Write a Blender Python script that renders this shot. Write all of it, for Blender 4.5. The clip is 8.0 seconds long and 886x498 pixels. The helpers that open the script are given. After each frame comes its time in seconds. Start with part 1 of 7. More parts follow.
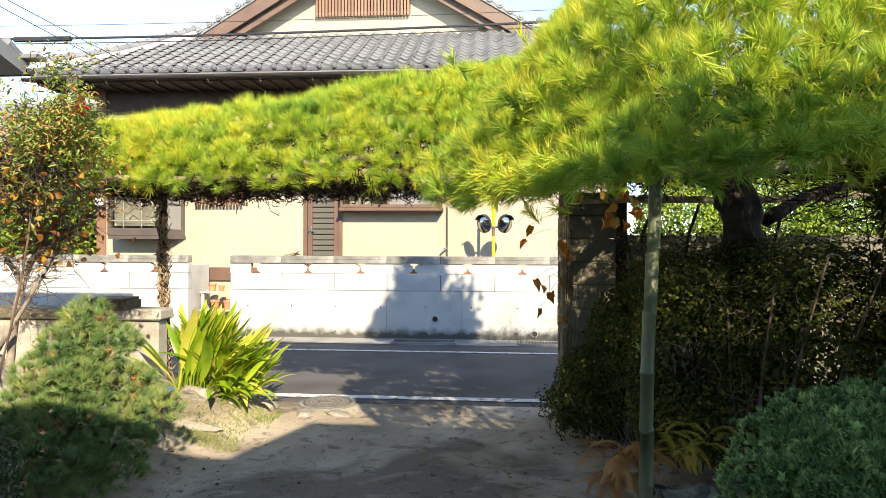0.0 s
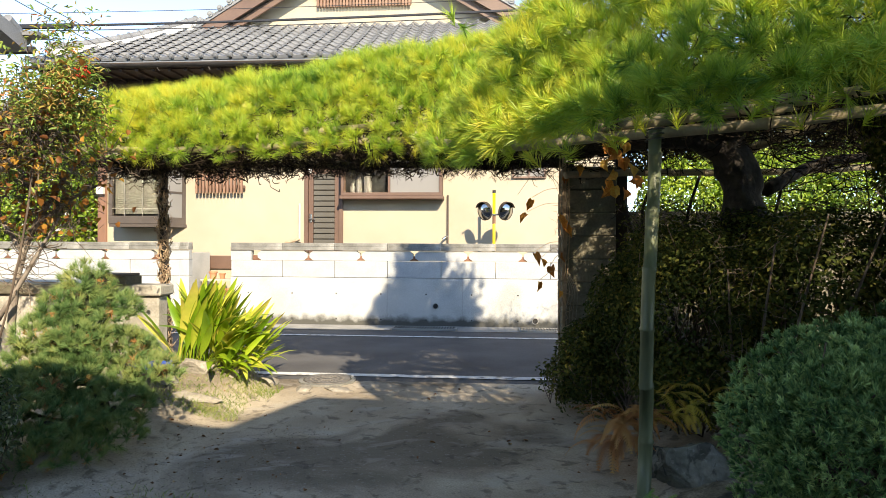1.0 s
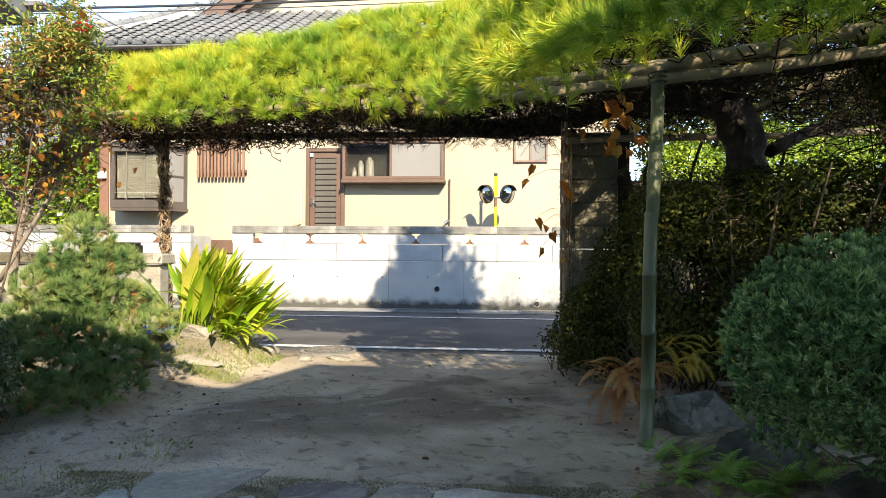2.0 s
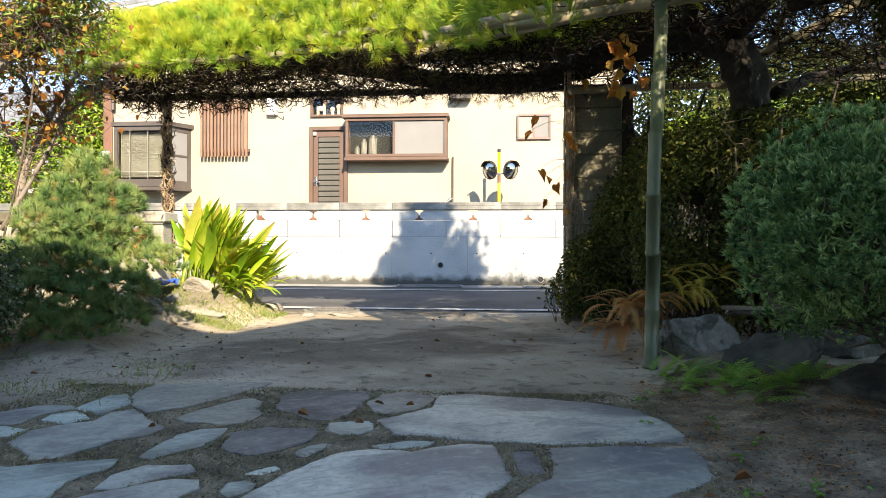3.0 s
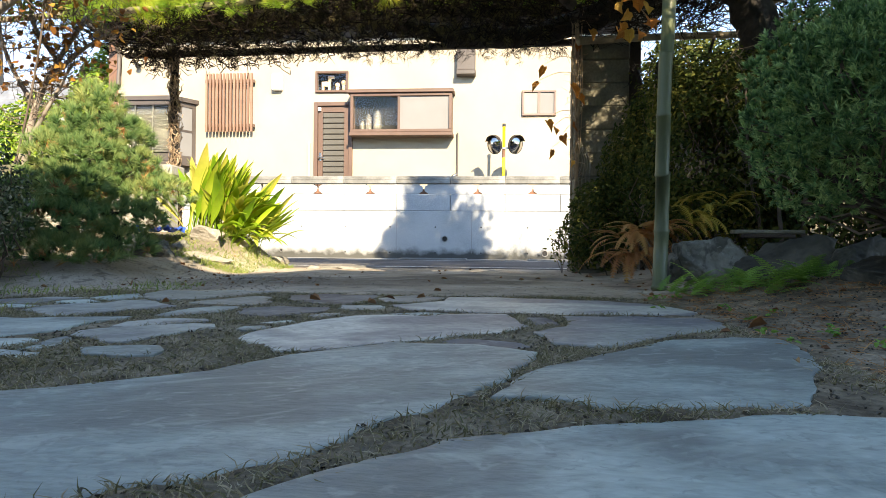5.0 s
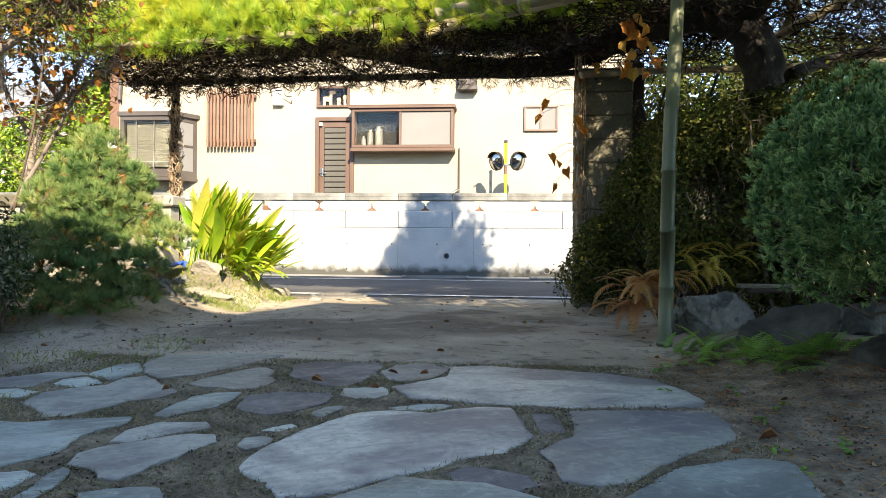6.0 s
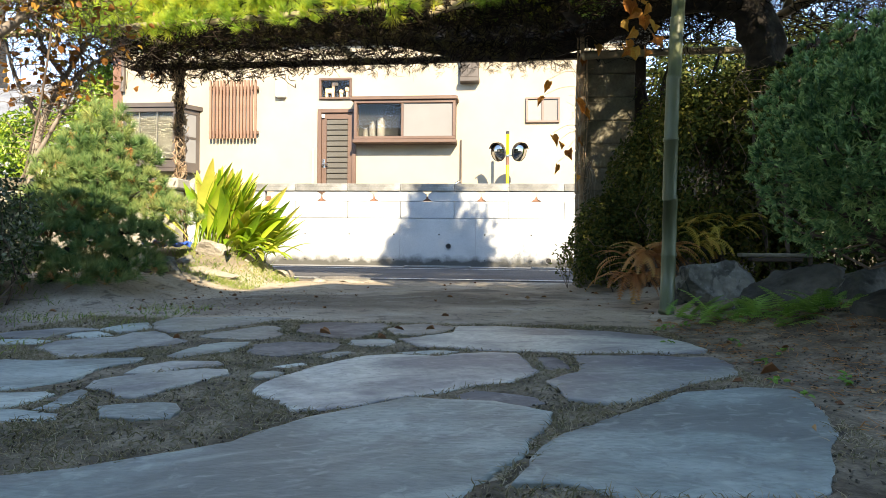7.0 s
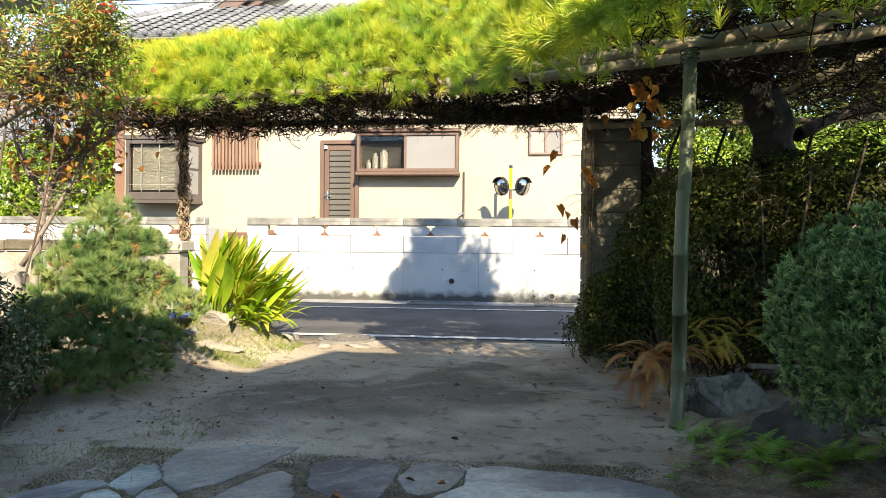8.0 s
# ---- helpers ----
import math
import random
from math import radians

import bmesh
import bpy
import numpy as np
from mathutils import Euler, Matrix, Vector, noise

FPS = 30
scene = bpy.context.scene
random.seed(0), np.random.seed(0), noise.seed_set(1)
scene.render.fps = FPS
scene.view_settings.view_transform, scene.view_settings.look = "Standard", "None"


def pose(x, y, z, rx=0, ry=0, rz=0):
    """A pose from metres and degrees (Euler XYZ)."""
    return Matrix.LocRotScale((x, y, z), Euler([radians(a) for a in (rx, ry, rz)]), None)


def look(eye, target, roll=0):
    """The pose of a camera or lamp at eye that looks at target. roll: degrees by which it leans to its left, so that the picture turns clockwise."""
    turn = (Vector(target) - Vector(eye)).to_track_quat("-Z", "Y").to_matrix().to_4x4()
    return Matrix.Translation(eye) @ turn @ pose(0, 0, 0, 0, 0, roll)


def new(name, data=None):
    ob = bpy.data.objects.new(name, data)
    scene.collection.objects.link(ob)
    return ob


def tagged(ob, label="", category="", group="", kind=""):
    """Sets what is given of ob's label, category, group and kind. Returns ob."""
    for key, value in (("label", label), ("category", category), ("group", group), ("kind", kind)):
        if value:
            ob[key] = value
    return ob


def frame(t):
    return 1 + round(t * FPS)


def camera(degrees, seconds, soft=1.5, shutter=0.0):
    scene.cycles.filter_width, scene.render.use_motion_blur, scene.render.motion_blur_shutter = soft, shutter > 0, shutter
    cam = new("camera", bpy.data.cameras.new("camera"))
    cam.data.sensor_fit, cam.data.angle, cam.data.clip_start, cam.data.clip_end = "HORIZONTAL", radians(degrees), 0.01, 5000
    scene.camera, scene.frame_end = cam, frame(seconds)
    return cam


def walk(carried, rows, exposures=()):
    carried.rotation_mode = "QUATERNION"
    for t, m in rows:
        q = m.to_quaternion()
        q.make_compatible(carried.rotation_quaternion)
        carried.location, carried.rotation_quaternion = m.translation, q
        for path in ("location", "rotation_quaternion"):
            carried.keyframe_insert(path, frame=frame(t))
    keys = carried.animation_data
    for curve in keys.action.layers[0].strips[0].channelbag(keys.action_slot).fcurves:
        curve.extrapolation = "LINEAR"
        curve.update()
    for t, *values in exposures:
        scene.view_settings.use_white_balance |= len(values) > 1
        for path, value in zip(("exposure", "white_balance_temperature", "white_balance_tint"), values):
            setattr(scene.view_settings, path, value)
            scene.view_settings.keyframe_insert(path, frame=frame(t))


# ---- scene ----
cam = camera(70.0, 8.0, soft=0.65)
# seconds, x, y, z, yaw, pitch, roll
ROWS = [
    (0.0, 0.0000, 0.0000, 1.5496, 4.435, -0.254, -0.221),
    (0.5, 0.0035, -0.0019, 1.4278, 4.468, -0.168, -0.290),
    (1.0, 0.0081, 0.0006, 1.3171, 4.530, -0.154, -0.312),
    (1.5, 0.0067, 0.0054, 1.2123, 4.564, -0.142, -0.392),
    (2.8, 0.0160, 0.0300, 0.6900, 4.960, -0.130, -0.230),
    (3.0, 0.0168, 0.0323, 0.6250, 5.021, -0.122, -0.190),
    (3.5, 0.0058, 0.0235, 0.4726, 4.997, -0.186, -0.365),
    (4.0, -0.0027, 0.0152, 0.3628, 5.006, -0.186, -0.471),
    (4.5, -0.0149, 0.0101, 0.2520, 5.060, -0.217, -0.587),
    (4.7, -0.0178, 0.0120, 0.2180, 5.090, -0.230, -0.580),
    (5.8, -0.0168, 0.0661, 0.4024, 5.490, -0.461, -0.548),
    (6.0, -0.0318, 0.0558, 0.5071, 5.311, -0.301, -0.531),
    (6.5, -0.0283, 0.0249, 0.4546, 5.366, -0.279, -0.504),
    (7.0, -0.0454, 0.0198, 0.3427, 5.387, -0.277, -0.577),
    (7.5, -0.0753, 0.0485, 0.4629, 5.426, -0.349, -0.430),
    (8.0, -0.0932, 0.0351, 0.9324, 5.453, -0.339, -0.519),
]
walk(cam, [(t, pose(x, y, z, 90 + pitch, roll, yaw)) for t, x, y, z, yaw, pitch, roll in ROWS],
     [(0.0, 1.13, 8800, 10), (0.5, 1.00, 8800, 10), (1.5, 1.06, 8800, 10), (3.0, 1.38, 8800, 10), (4.5, 1.48, 8800, 10), (7.3, 1.48, 8800, 10), (8.0, 1.33, 8800, 10)])

# ---- light ----
SUN_WAY = Vector((-0.38, 1.0, -0.62)).normalized()
world = bpy.data.worlds.new("sky")
scene.world = world
world.use_nodes = True
_n = world.node_tree.nodes
_sky = _n.new("ShaderNodeTexSky")
_sky.sky_type, _sky.sun_disc = "NISHITA", False
_sky.sun_elevation = math.asin(-SUN_WAY.z)
_sky.sun_rotation = math.atan2(-SUN_WAY.x, -SUN_WAY.y)
_sky.altitude = 3500
_sky.air_density, _sky.dust_density, _sky.ozone_density = 1.0, 0.05, 3.0
world.node_tree.links.new(_sky.outputs[0], _n["Background"].inputs[0])
_n["Background"].inputs[1].default_value = 0.31
_sun = bpy.data.lights.new("sun", "SUN")
_sun.energy, _sun.angle, _sun.color = 4.8, radians(0.53), (1.0, 0.95, 0.87)
sun = new("sun", _sun)
sun.matrix_world = look((0, 0, 30), Vector((0, 0, 30)) + SUN_WAY)


# ---- materials ----
def mat(name, stops, scale=6.0, rough=0.7, bump=0.15, bscale=60.0, by="noise", grain=0.25, metal=0.0,
        thin=0.0, gloss=0.5, stretch=(1, 1, 1), detail=6.0, thin_tint=None):
    """A procedural surface: colours by noise, by mesh island or by object, fine grain, bump, thin leaves let light through."""
    m = bpy.data.materials.new(name)
    m.use_nodes = True
    nt = m.node_tree
    n, l = nt.nodes, nt.links
    b = n["Principled BSDF"]
    tc = n.new("ShaderNodeTexCoord")
    mp = n.new("ShaderNodeMapping")
    mp.inputs["Scale"].default_value = stretch
    l.new(tc.outputs["Object"], mp.inputs[0])
    big = n.new("ShaderNodeTexNoise")
    big.inputs["Scale"].default_value, big.inputs["Detail"].default_value = scale, detail
    l.new(mp.outputs[0], big.inputs["Vector"])
    fac = big.outputs[0]
    if by == "tuft":
        at_ = n.new("ShaderNodeAttribute")
        at_.attribute_name = "tuft"
        isl = n.new("ShaderNodeMath")
        isl.operation = "MULTIPLY_ADD"
        l.new(n.new("ShaderNodeNewGeometry").outputs["Random Per Island"], isl.inputs[0])
        isl.inputs[1].default_value, isl.inputs[2].default_value = 0.2, -0.18
        add = n.new("ShaderNodeMath")
        add.operation = "MULTIPLY_ADD"
        l.new(at_.outputs["Fac"], add.inputs[0])
        add.inputs[1].default_value = 0.36
        l.new(isl.outputs[0], add.inputs[2])
        mx = n.new("ShaderNodeMath")
        mx.operation = "MULTIPLY_ADD"
        l.new(fac, mx.inputs[0])
        mx.inputs[1].default_value = 0.85
        l.new(add.outputs[0], mx.inputs[2])
        fac = mx.outputs[0]
    if by in ("island", "object"):
        src = n.new("ShaderNodeNewGeometry").outputs["Random Per Island"] if by == "island" else n.new("ShaderNodeObjectInfo").outputs["Random"]
        mx = n.new("ShaderNodeMath")
        mx.operation = "MULTIPLY_ADD"
        l.new(fac, mx.inputs[0])
        mx.inputs[1].default_value = 0.9
        sc = n.new("ShaderNodeMath")
        sc.operation = "MULTIPLY_ADD"
        l.new(src, sc.inputs[0])
        sc.inputs[1].default_value, sc.inputs[2].default_value = 0.6, -0.25
        l.new(sc.outputs[0], mx.inputs[2])
        fac = mx.outputs[0]
    ramp = n.new("ShaderNodeValToRGB")
    el = ramp.color_ramp.elements
    while len(el) < len(stops):
        el.new(0.5)
    for e, (p, c) in zip(el, stops):
        e.position, e.color = p, (*c, 1)
    l.new(fac, ramp.inputs[0])
    col = ramp.outputs[0]
    fine = n.new("ShaderNodeTexNoise")
    fine.inputs["Scale"].default_value, fine.inputs["Detail"].default_value = bscale, 8.0
    l.new(mp.outputs[0], fine.inputs["Vector"])
    if grain:
        g = n.new("ShaderNodeMixRGB")
        g.blend_type = "OVERLAY"
        g.inputs[0].default_value = grain
        l.new(col, g.inputs[1])
        l.new(fine.outputs[0], g.inputs[2])
        col = g.outputs[0]
    l.new(col, b.inputs["Base Color"])
    b.inputs["Roughness"].default_value, b.inputs["Metallic"].default_value = rough, metal
    b.inputs["Specular IOR Level"].default_value = gloss
    if bump:
        bp = n.new("ShaderNodeBump")
        bp.inputs["Strength"].default_value, bp.inputs["Distance"].default_value = bump, 0.01
        l.new(fine.outputs[0], bp.inputs["Height"])
        l.new(bp.outputs[0], b.inputs["Normal"])
    if thin:
        tr = n.new("ShaderNodeBsdfTranslucent")
        if thin_tint:
            tt = n.new("ShaderNodeMixRGB")
            tt.blend_type = "MULTIPLY"
            tt.inputs[0].default_value, tt.inputs[2].default_value = 1.0, (*thin_tint, 1)
            l.new(col, tt.inputs[1])
            l.new(tt.outputs[0], tr.inputs[0])
        else:
            l.new(col, tr.inputs[0])
        ms = n.new("ShaderNodeMixShader")
        ms.inputs[0].default_value = thin
        l.new(b.outputs[0], ms.inputs[1])
        l.new(tr.outputs[0], ms.inputs[2])
        l.new(ms.outputs[0], n["Material Output"].inputs[0])
    return m


def grimed(m, z0, z1, colour, scale=7.0):
    """Adds a ragged band of moss and splash dirt between two heights to a material."""
    nt = m.node_tree
    n, l = nt.nodes, nt.links
    b = n["Principled BSDF"]
    old = b.inputs["Base Color"].links[0].from_socket
    geo = n.new("ShaderNodeNewGeometry")
    sep = n.new("ShaderNodeSeparateXYZ")
    l.new(geo.outputs["Position"], sep.inputs[0])
    no = n.new("ShaderNodeTexNoise")
    no.inputs["Scale"].default_value, no.inputs["Detail"].default_value = scale, 8
    l.new(geo.outputs["Position"], no.inputs["Vector"])
    ad = n.new("ShaderNodeMath")
    ad.operation = "MULTIPLY_ADD"
    ad.inputs[1].default_value = -0.22
    l.new(no.outputs[0], ad.inputs[0])
    l.new(sep.outputs[2], ad.inputs[2])
    mr = n.new("ShaderNodeMapRange")
    mr.inputs[1].default_value, mr.inputs[2].default_value, mr.inputs[3].default_value, mr.inputs[4].default_value = z0 - 0.11, z1 - 0.11, 0.9, 0.0
    l.new(ad.outputs[0], mr.inputs[0])
    mx = n.new("ShaderNodeMixRGB")
    mx.inputs[2].default_value = (*colour, 1)
    l.new(mr.outputs[0], mx.inputs[0])
    l.new(old, mx.inputs[1])
    l.new(mx.outputs[0], b.inputs["Base Color"])
    return m


def streaked(m, light, dark, turn, layers=()):
    """Adds cleavage streaks, pale scuffs and darker blotches to a slate material."""
    n, l = m.node_tree.nodes, m.node_tree.links
    b = n["Principled BSDF"]
    col = b.inputs["Base Color"].links[0].from_socket
    tc, info, off = n.new("ShaderNodeTexCoord"), n.new("ShaderNodeObjectInfo"), n.new("ShaderNodeVectorMath")
    off.operation = "ADD"
    sc = n.new("ShaderNodeMath")
    sc.operation = "MULTIPLY"
    sc.inputs[1].default_value = 40.0
    l.new(info.outputs["Random"], sc.inputs[0])
    l.new(tc.outputs["Object"], off.inputs[0])
    l.new(sc.outputs[0], off.inputs[1])
    for stretch, scale, lo, hi, colour, amount in layers or (((1.2, 3, 1), 2.4, 0.52, 0.72, light, 0.4), ((1, 1.6, 1), 1.8, 0.47, 0.6, dark, 0.8), ((1, 5, 1), 4.0, 0.55, 0.7, light, 0.35), ((1, 5, 1), 6.0, 0.55, 0.68, dark, 0.35), ((1, 1, 1), 8.0, 0.53, 0.68, dark, 0.4), ((1, 1, 1), 24.0, 0.56, 0.68, light, 0.35), ((1, 1, 1), 60.0, 0.56, 0.66, dark, 0.35)):
        mp = n.new("ShaderNodeMapping")
        mp.vector_type = "TEXTURE"
        mp.inputs["Rotation"].default_value = (0, 0, radians(turn))
        mp.inputs["Scale"].default_value = tuple(1 / q for q in stretch)
        l.new(off.outputs[0], mp.inputs[0])
        no = n.new("ShaderNodeTexNoise")
        no.inputs["Scale"].default_value, no.inputs["Detail"].default_value, no.inputs["Distortion"].default_value = scale, 9, 0.8
        l.new(mp.outputs[0], no.inputs["Vector"])
        mr = n.new("ShaderNodeMapRange")
        mr.inputs[1].default_value, mr.inputs[2].default_value, mr.inputs[4].default_value = lo, hi, amount
        l.new(no.outputs[0], mr.inputs[0])
        mx = n.new("ShaderNodeMixRGB")
        mx.inputs[2].default_value = (*colour, 1)
        l.new(mr.outputs[0], mx.inputs[0])
        l.new(col, mx.inputs[1])
        col = mx.outputs[0]
    l.new(col, b.inputs["Base Color"])
    return m


def glass(name, tint, rough, clear):
    """A pane: partly clear, with real gloss."""
    m = bpy.data.materials.new(name)
    m.use_nodes = True
    n, l = m.node_tree.nodes, m.node_tree.links
    b = n["Principled BSDF"]
    b.inputs["Base Color"].default_value = (*tint, 1)
    b.inputs["Roughness"].default_value = rough
    b.inputs["Transmission Weight"].default_value = clear
    b.inputs["IOR"].default_value = 1.25
    return m


SOIL = mat("packed_soil", [(0.25, (0.235, 0.194, 0.146)), (0.5, (0.39, 0.33, 0.255)), (0.72, (0.54, 0.475, 0.385))], 1.3, 0.95, 0.5, 90, grain=0.5, gloss=0.25)
streaked(SOIL, None, None, 20, (((1, 1, 1), 0.9, 0.5, 0.62, (0.13, 0.108, 0.083), 0.8), ((1, 2.2, 1), 2.2, 0.56, 0.7, (0.42, 0.39, 0.345), 0.6), ((1, 1, 1), 9.0, 0.56, 0.66, (0.08, 0.065, 0.05), 0.6), ((1, 1, 1), 45.0, 0.6, 0.68, (0.36, 0.33, 0.29), 0.5)))
ASPHALT = mat("asphalt", [(0.3, (0.07, 0.07, 0.073)), (0.7, (0.125, 0.124, 0.125))], 1.2, 0.9, 0.5, 220, grain=0.5, gloss=0.3)
LINE = mat("worn_road_paint", [(0.36, (0.2, 0.2, 0.2)), (0.46, (0.62, 0.62, 0.6)), (0.8, (0.75, 0.75, 0.73))], 9, 0.8, 0.2, 120)
GUTTER = mat("gutter_concrete", [(0.3, (0.2, 0.2, 0.19)), (0.7, (0.33, 0.32, 0.3))], 3, 0.9, 0.3, 100, grain=0.4)
CONCRETE = mat("pale_concrete", [(0.3, (0.34, 0.355, 0.35)), (0.5, (0.44, 0.455, 0.45)), (0.7, (0.5, 0.51, 0.495))], 1.8, 0.85, 0.18, 70, grain=0.35)
grimed(CONCRETE, 0.07, 0.19, (0.035, 0.034, 0.026))
BLOCK = mat("split_face_block", [(0.3, (0.34, 0.36, 0.375)), (0.7, (0.46, 0.48, 0.48))], 3, 0.9, 0.45, 60, grain=0.25)
BRICK = mat("reddish_brick", [(0.3, (0.17, 0.08, 0.05)), (0.7, (0.26, 0.13, 0.085))], 7, 0.9, 0.3, 60, by="object")
CAPSTONE = mat("weathered_capping", [(0.3, (0.1, 0.1, 0.09)), (0.55, (0.23, 0.23, 0.215)), (0.75, (0.33, 0.33, 0.31))], 4, 0.9, 0.3, 60, grain=0.4)
STUCCO = mat("cream_stucco", [(0.3, (0.37, 0.318, 0.242)), (0.7, (0.42, 0.367, 0.285))], 1.1, 0.92, 0.25, 160, grain=0.1)
BROWN = mat("brown_aluminium", [(0.3, (0.1, 0.058, 0.042)), (0.7, (0.14, 0.083, 0.06))], 3, 0.55, 0.05, 90)
BRONZE = mat("grey_bronze_aluminium", [(0.3, (0.065, 0.052, 0.044)), (0.7, (0.09, 0.072, 0.06))], 3, 0.5, 0.05, 90)
POSTWOOD = mat("stained_post_timber", [(0.3, (0.15, 0.075, 0.048)), (0.7, (0.22, 0.115, 0.075))], 4, 0.7, 0.2, 60, stretch=(1, 1, 0.1))
SLAT = mat("brown_lattice_slat", [(0.3, (0.19, 0.105, 0.068)), (0.7, (0.26, 0.145, 0.095))], 4, 0.6, 0.1, 60, by="object")
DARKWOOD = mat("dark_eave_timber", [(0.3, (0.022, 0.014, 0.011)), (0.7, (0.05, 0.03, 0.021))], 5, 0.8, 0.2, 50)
DARKGUTTER = mat("dark_gutter_metal", [(0.3, (0.03, 0.027, 0.025)), (0.7, (0.05, 0.045, 0.042))], 4, 0.6, 0.05, 60)
TILE = mat("grey_clay_tile", [(0.2, (0.1, 0.105, 0.115)), (0.5, (0.165, 0.172, 0.183)), (0.8, (0.235, 0.24, 0.245))], 1.6, 0.55, 0.12, 70, by="noise", grain=0.3)
PLASTER = mat("white_roof_plaster", [(0.3, (0.5, 0.49, 0.46)), (0.7, (0.68, 0.67, 0.64))], 5, 0.85, 0.2, 60, grain=0.35)
LOUVER = mat("door_louver_metal", [(0.3, (0.085, 0.08, 0.07)), (0.7, (0.115, 0.11, 0.098))], 3, 0.6, 0.05, 80, gloss=0.2)
WHITE = mat("white_plastic", [(0.3, (0.68, 0.68, 0.67)), (0.7, (0.78, 0.78, 0.77))], 4, 0.4, 0.03, 60, grain=0.05)
STEEL = mat("bright_steel", [(0.3, (0.5, 0.5, 0.5)), (0.7, (0.65, 0.65, 0.64))], 9, 0.25, 0.05, 60, metal=1.0)
MIRROR = mat("mirror_face", [(0.3, (0.4, 0.4, 0.39)), (0.7, (0.46, 0.46, 0.45))], 3, 0.06, 0.0, 60, metal=1.0, grain=0)
YELLOW = mat("yellow_pole_paint", [(0.3, (0.75, 0.5, 0.01)), (0.7, (0.85, 0.6, 0.02))], 6, 0.5, 0.05, 60)
BLACK = mat("black_rubber", [(0.3, (0.015, 0.015, 0.016)), (0.7, (0.03, 0.03, 0.032))], 6, 0.6, 0.05, 60)
SLATE_BASE = mat("blue_slate", [(0.15, (0.18, 0.22, 0.205)), (0.38, (0.285, 0.345, 0.325)), (0.6, (0.385, 0.46, 0.43)), (0.85, (0.52, 0.57, 0.51))], 2.2, 0.58, 0.35, 40, by="object", grain=0.45, stretch=(1, 2.6, 1), gloss=0.5)
SLATE = streaked(SLATE_BASE, (0.5, 0.56, 0.51), (0.14, 0.155, 0.15), 28)
GREYSLATE = streaked(mat("grey_slate", [(0.2, (0.2, 0.21, 0.19)), (0.5, (0.3, 0.315, 0.285)), (0.8, (0.42, 0.43, 0.385))], 2.2, 0.6, 0.35, 40, by="object", grain=0.45, gloss=0.5), (0.42, 0.43, 0.42), (0.13, 0.13, 0.14), 35)
PALESLATE = streaked(mat("grey_green_slate", [(0.2, (0.26, 0.28, 0.25)), (0.5, (0.41, 0.445, 0.4)), (0.8, (0.54, 0.56, 0.5))], 2.0, 0.58, 0.35, 40, by="object", grain=0.45, gloss=0.5), (0.46, 0.48, 0.46), (0.14, 0.14, 0.16), 25)
BROWNSLATE = streaked(mat("brown_slate", [(0.2, (0.1, 0.1, 0.105)), (0.5, (0.18, 0.175, 0.175)), (0.8, (0.27, 0.26, 0.25))], 2.6, 0.68, 0.35, 40, grain=0.45, gloss=0.25), (0.36, 0.36, 0.34), (0.09, 0.085, 0.09), 40)
ROCK = mat("garden_rock", [(0.25, (0.075, 0.076, 0.064)), (0.5, (0.15, 0.15, 0.127)), (0.75, (0.25, 0.24, 0.205))], 4, 0.9, 1.0, 24, grain=0.6)
streaked(ROCK, None, None, 20, (((1, 1, 1), 3.0, 0.54, 0.64, (0.24, 0.25, 0.23), 0.5), ((1, 2.5, 1), 9.0, 0.56, 0.64, (0.03, 0.032, 0.028), 0.7), ((1, 1, 1), 34.0, 0.58, 0.66, (0.3, 0.3, 0.28), 0.35)))
# garden rock darkened in colour for the shade under bush and hedge; mottling its own
SHADEDROCK = mat("shaded_mottled_rock", [(0.25, (0.02, 0.021, 0.018)), (0.5, (0.052, 0.053, 0.046)), (0.75, (0.12, 0.118, 0.1))], 5, 0.9, 1.0, 24, grain=0.6)
PALEROCK = mat("sandy_stone", [(0.3, (0.2, 0.18, 0.15)), (0.7, (0.34, 0.315, 0.27))], 5, 0.9, 0.6, 40, grain=0.45)
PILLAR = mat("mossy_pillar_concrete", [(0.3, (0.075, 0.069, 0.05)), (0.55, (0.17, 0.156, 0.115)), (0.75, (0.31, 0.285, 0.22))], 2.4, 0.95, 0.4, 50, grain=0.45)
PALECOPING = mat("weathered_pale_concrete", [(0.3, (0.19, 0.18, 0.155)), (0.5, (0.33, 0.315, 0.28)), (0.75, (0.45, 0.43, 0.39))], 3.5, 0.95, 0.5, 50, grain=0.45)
BAMBOO = mat("grey_green_bamboo", [(0.3, (0.085, 0.105, 0.06)), (0.6, (0.135, 0.155, 0.088)), (0.8, (0.2, 0.21, 0.13))], 5, 0.45, 0.08, 60, stretch=(1, 1, 0.2))
DRYBAMBOO = mat("weathered_bamboo", [(0.3, (0.18, 0.145, 0.095)), (0.7, (0.38, 0.32, 0.22))], 5, 0.6, 0.1, 60)
BARK = mat("pine_bark", [(0.3, (0.012, 0.01, 0.009)), (0.55, (0.034, 0.028, 0.024)), (0.8, (0.075, 0.063, 0.053))], 9, 0.95, 1.0, 28, grain=0.6)
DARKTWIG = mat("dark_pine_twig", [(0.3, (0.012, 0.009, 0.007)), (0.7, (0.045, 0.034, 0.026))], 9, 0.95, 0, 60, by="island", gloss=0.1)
TWIG = mat("grey_twig", [(0.3, (0.09, 0.065, 0.05)), (0.7, (0.2, 0.155, 0.12))], 8, 0.9, 0.2, 60, by="island")
VINEBARK = mat("dry_vine_stem", [(0.3, (0.26, 0.18, 0.12)), (0.7, (0.5, 0.38, 0.27))], 14, 0.95, 0.4, 60, by="island")
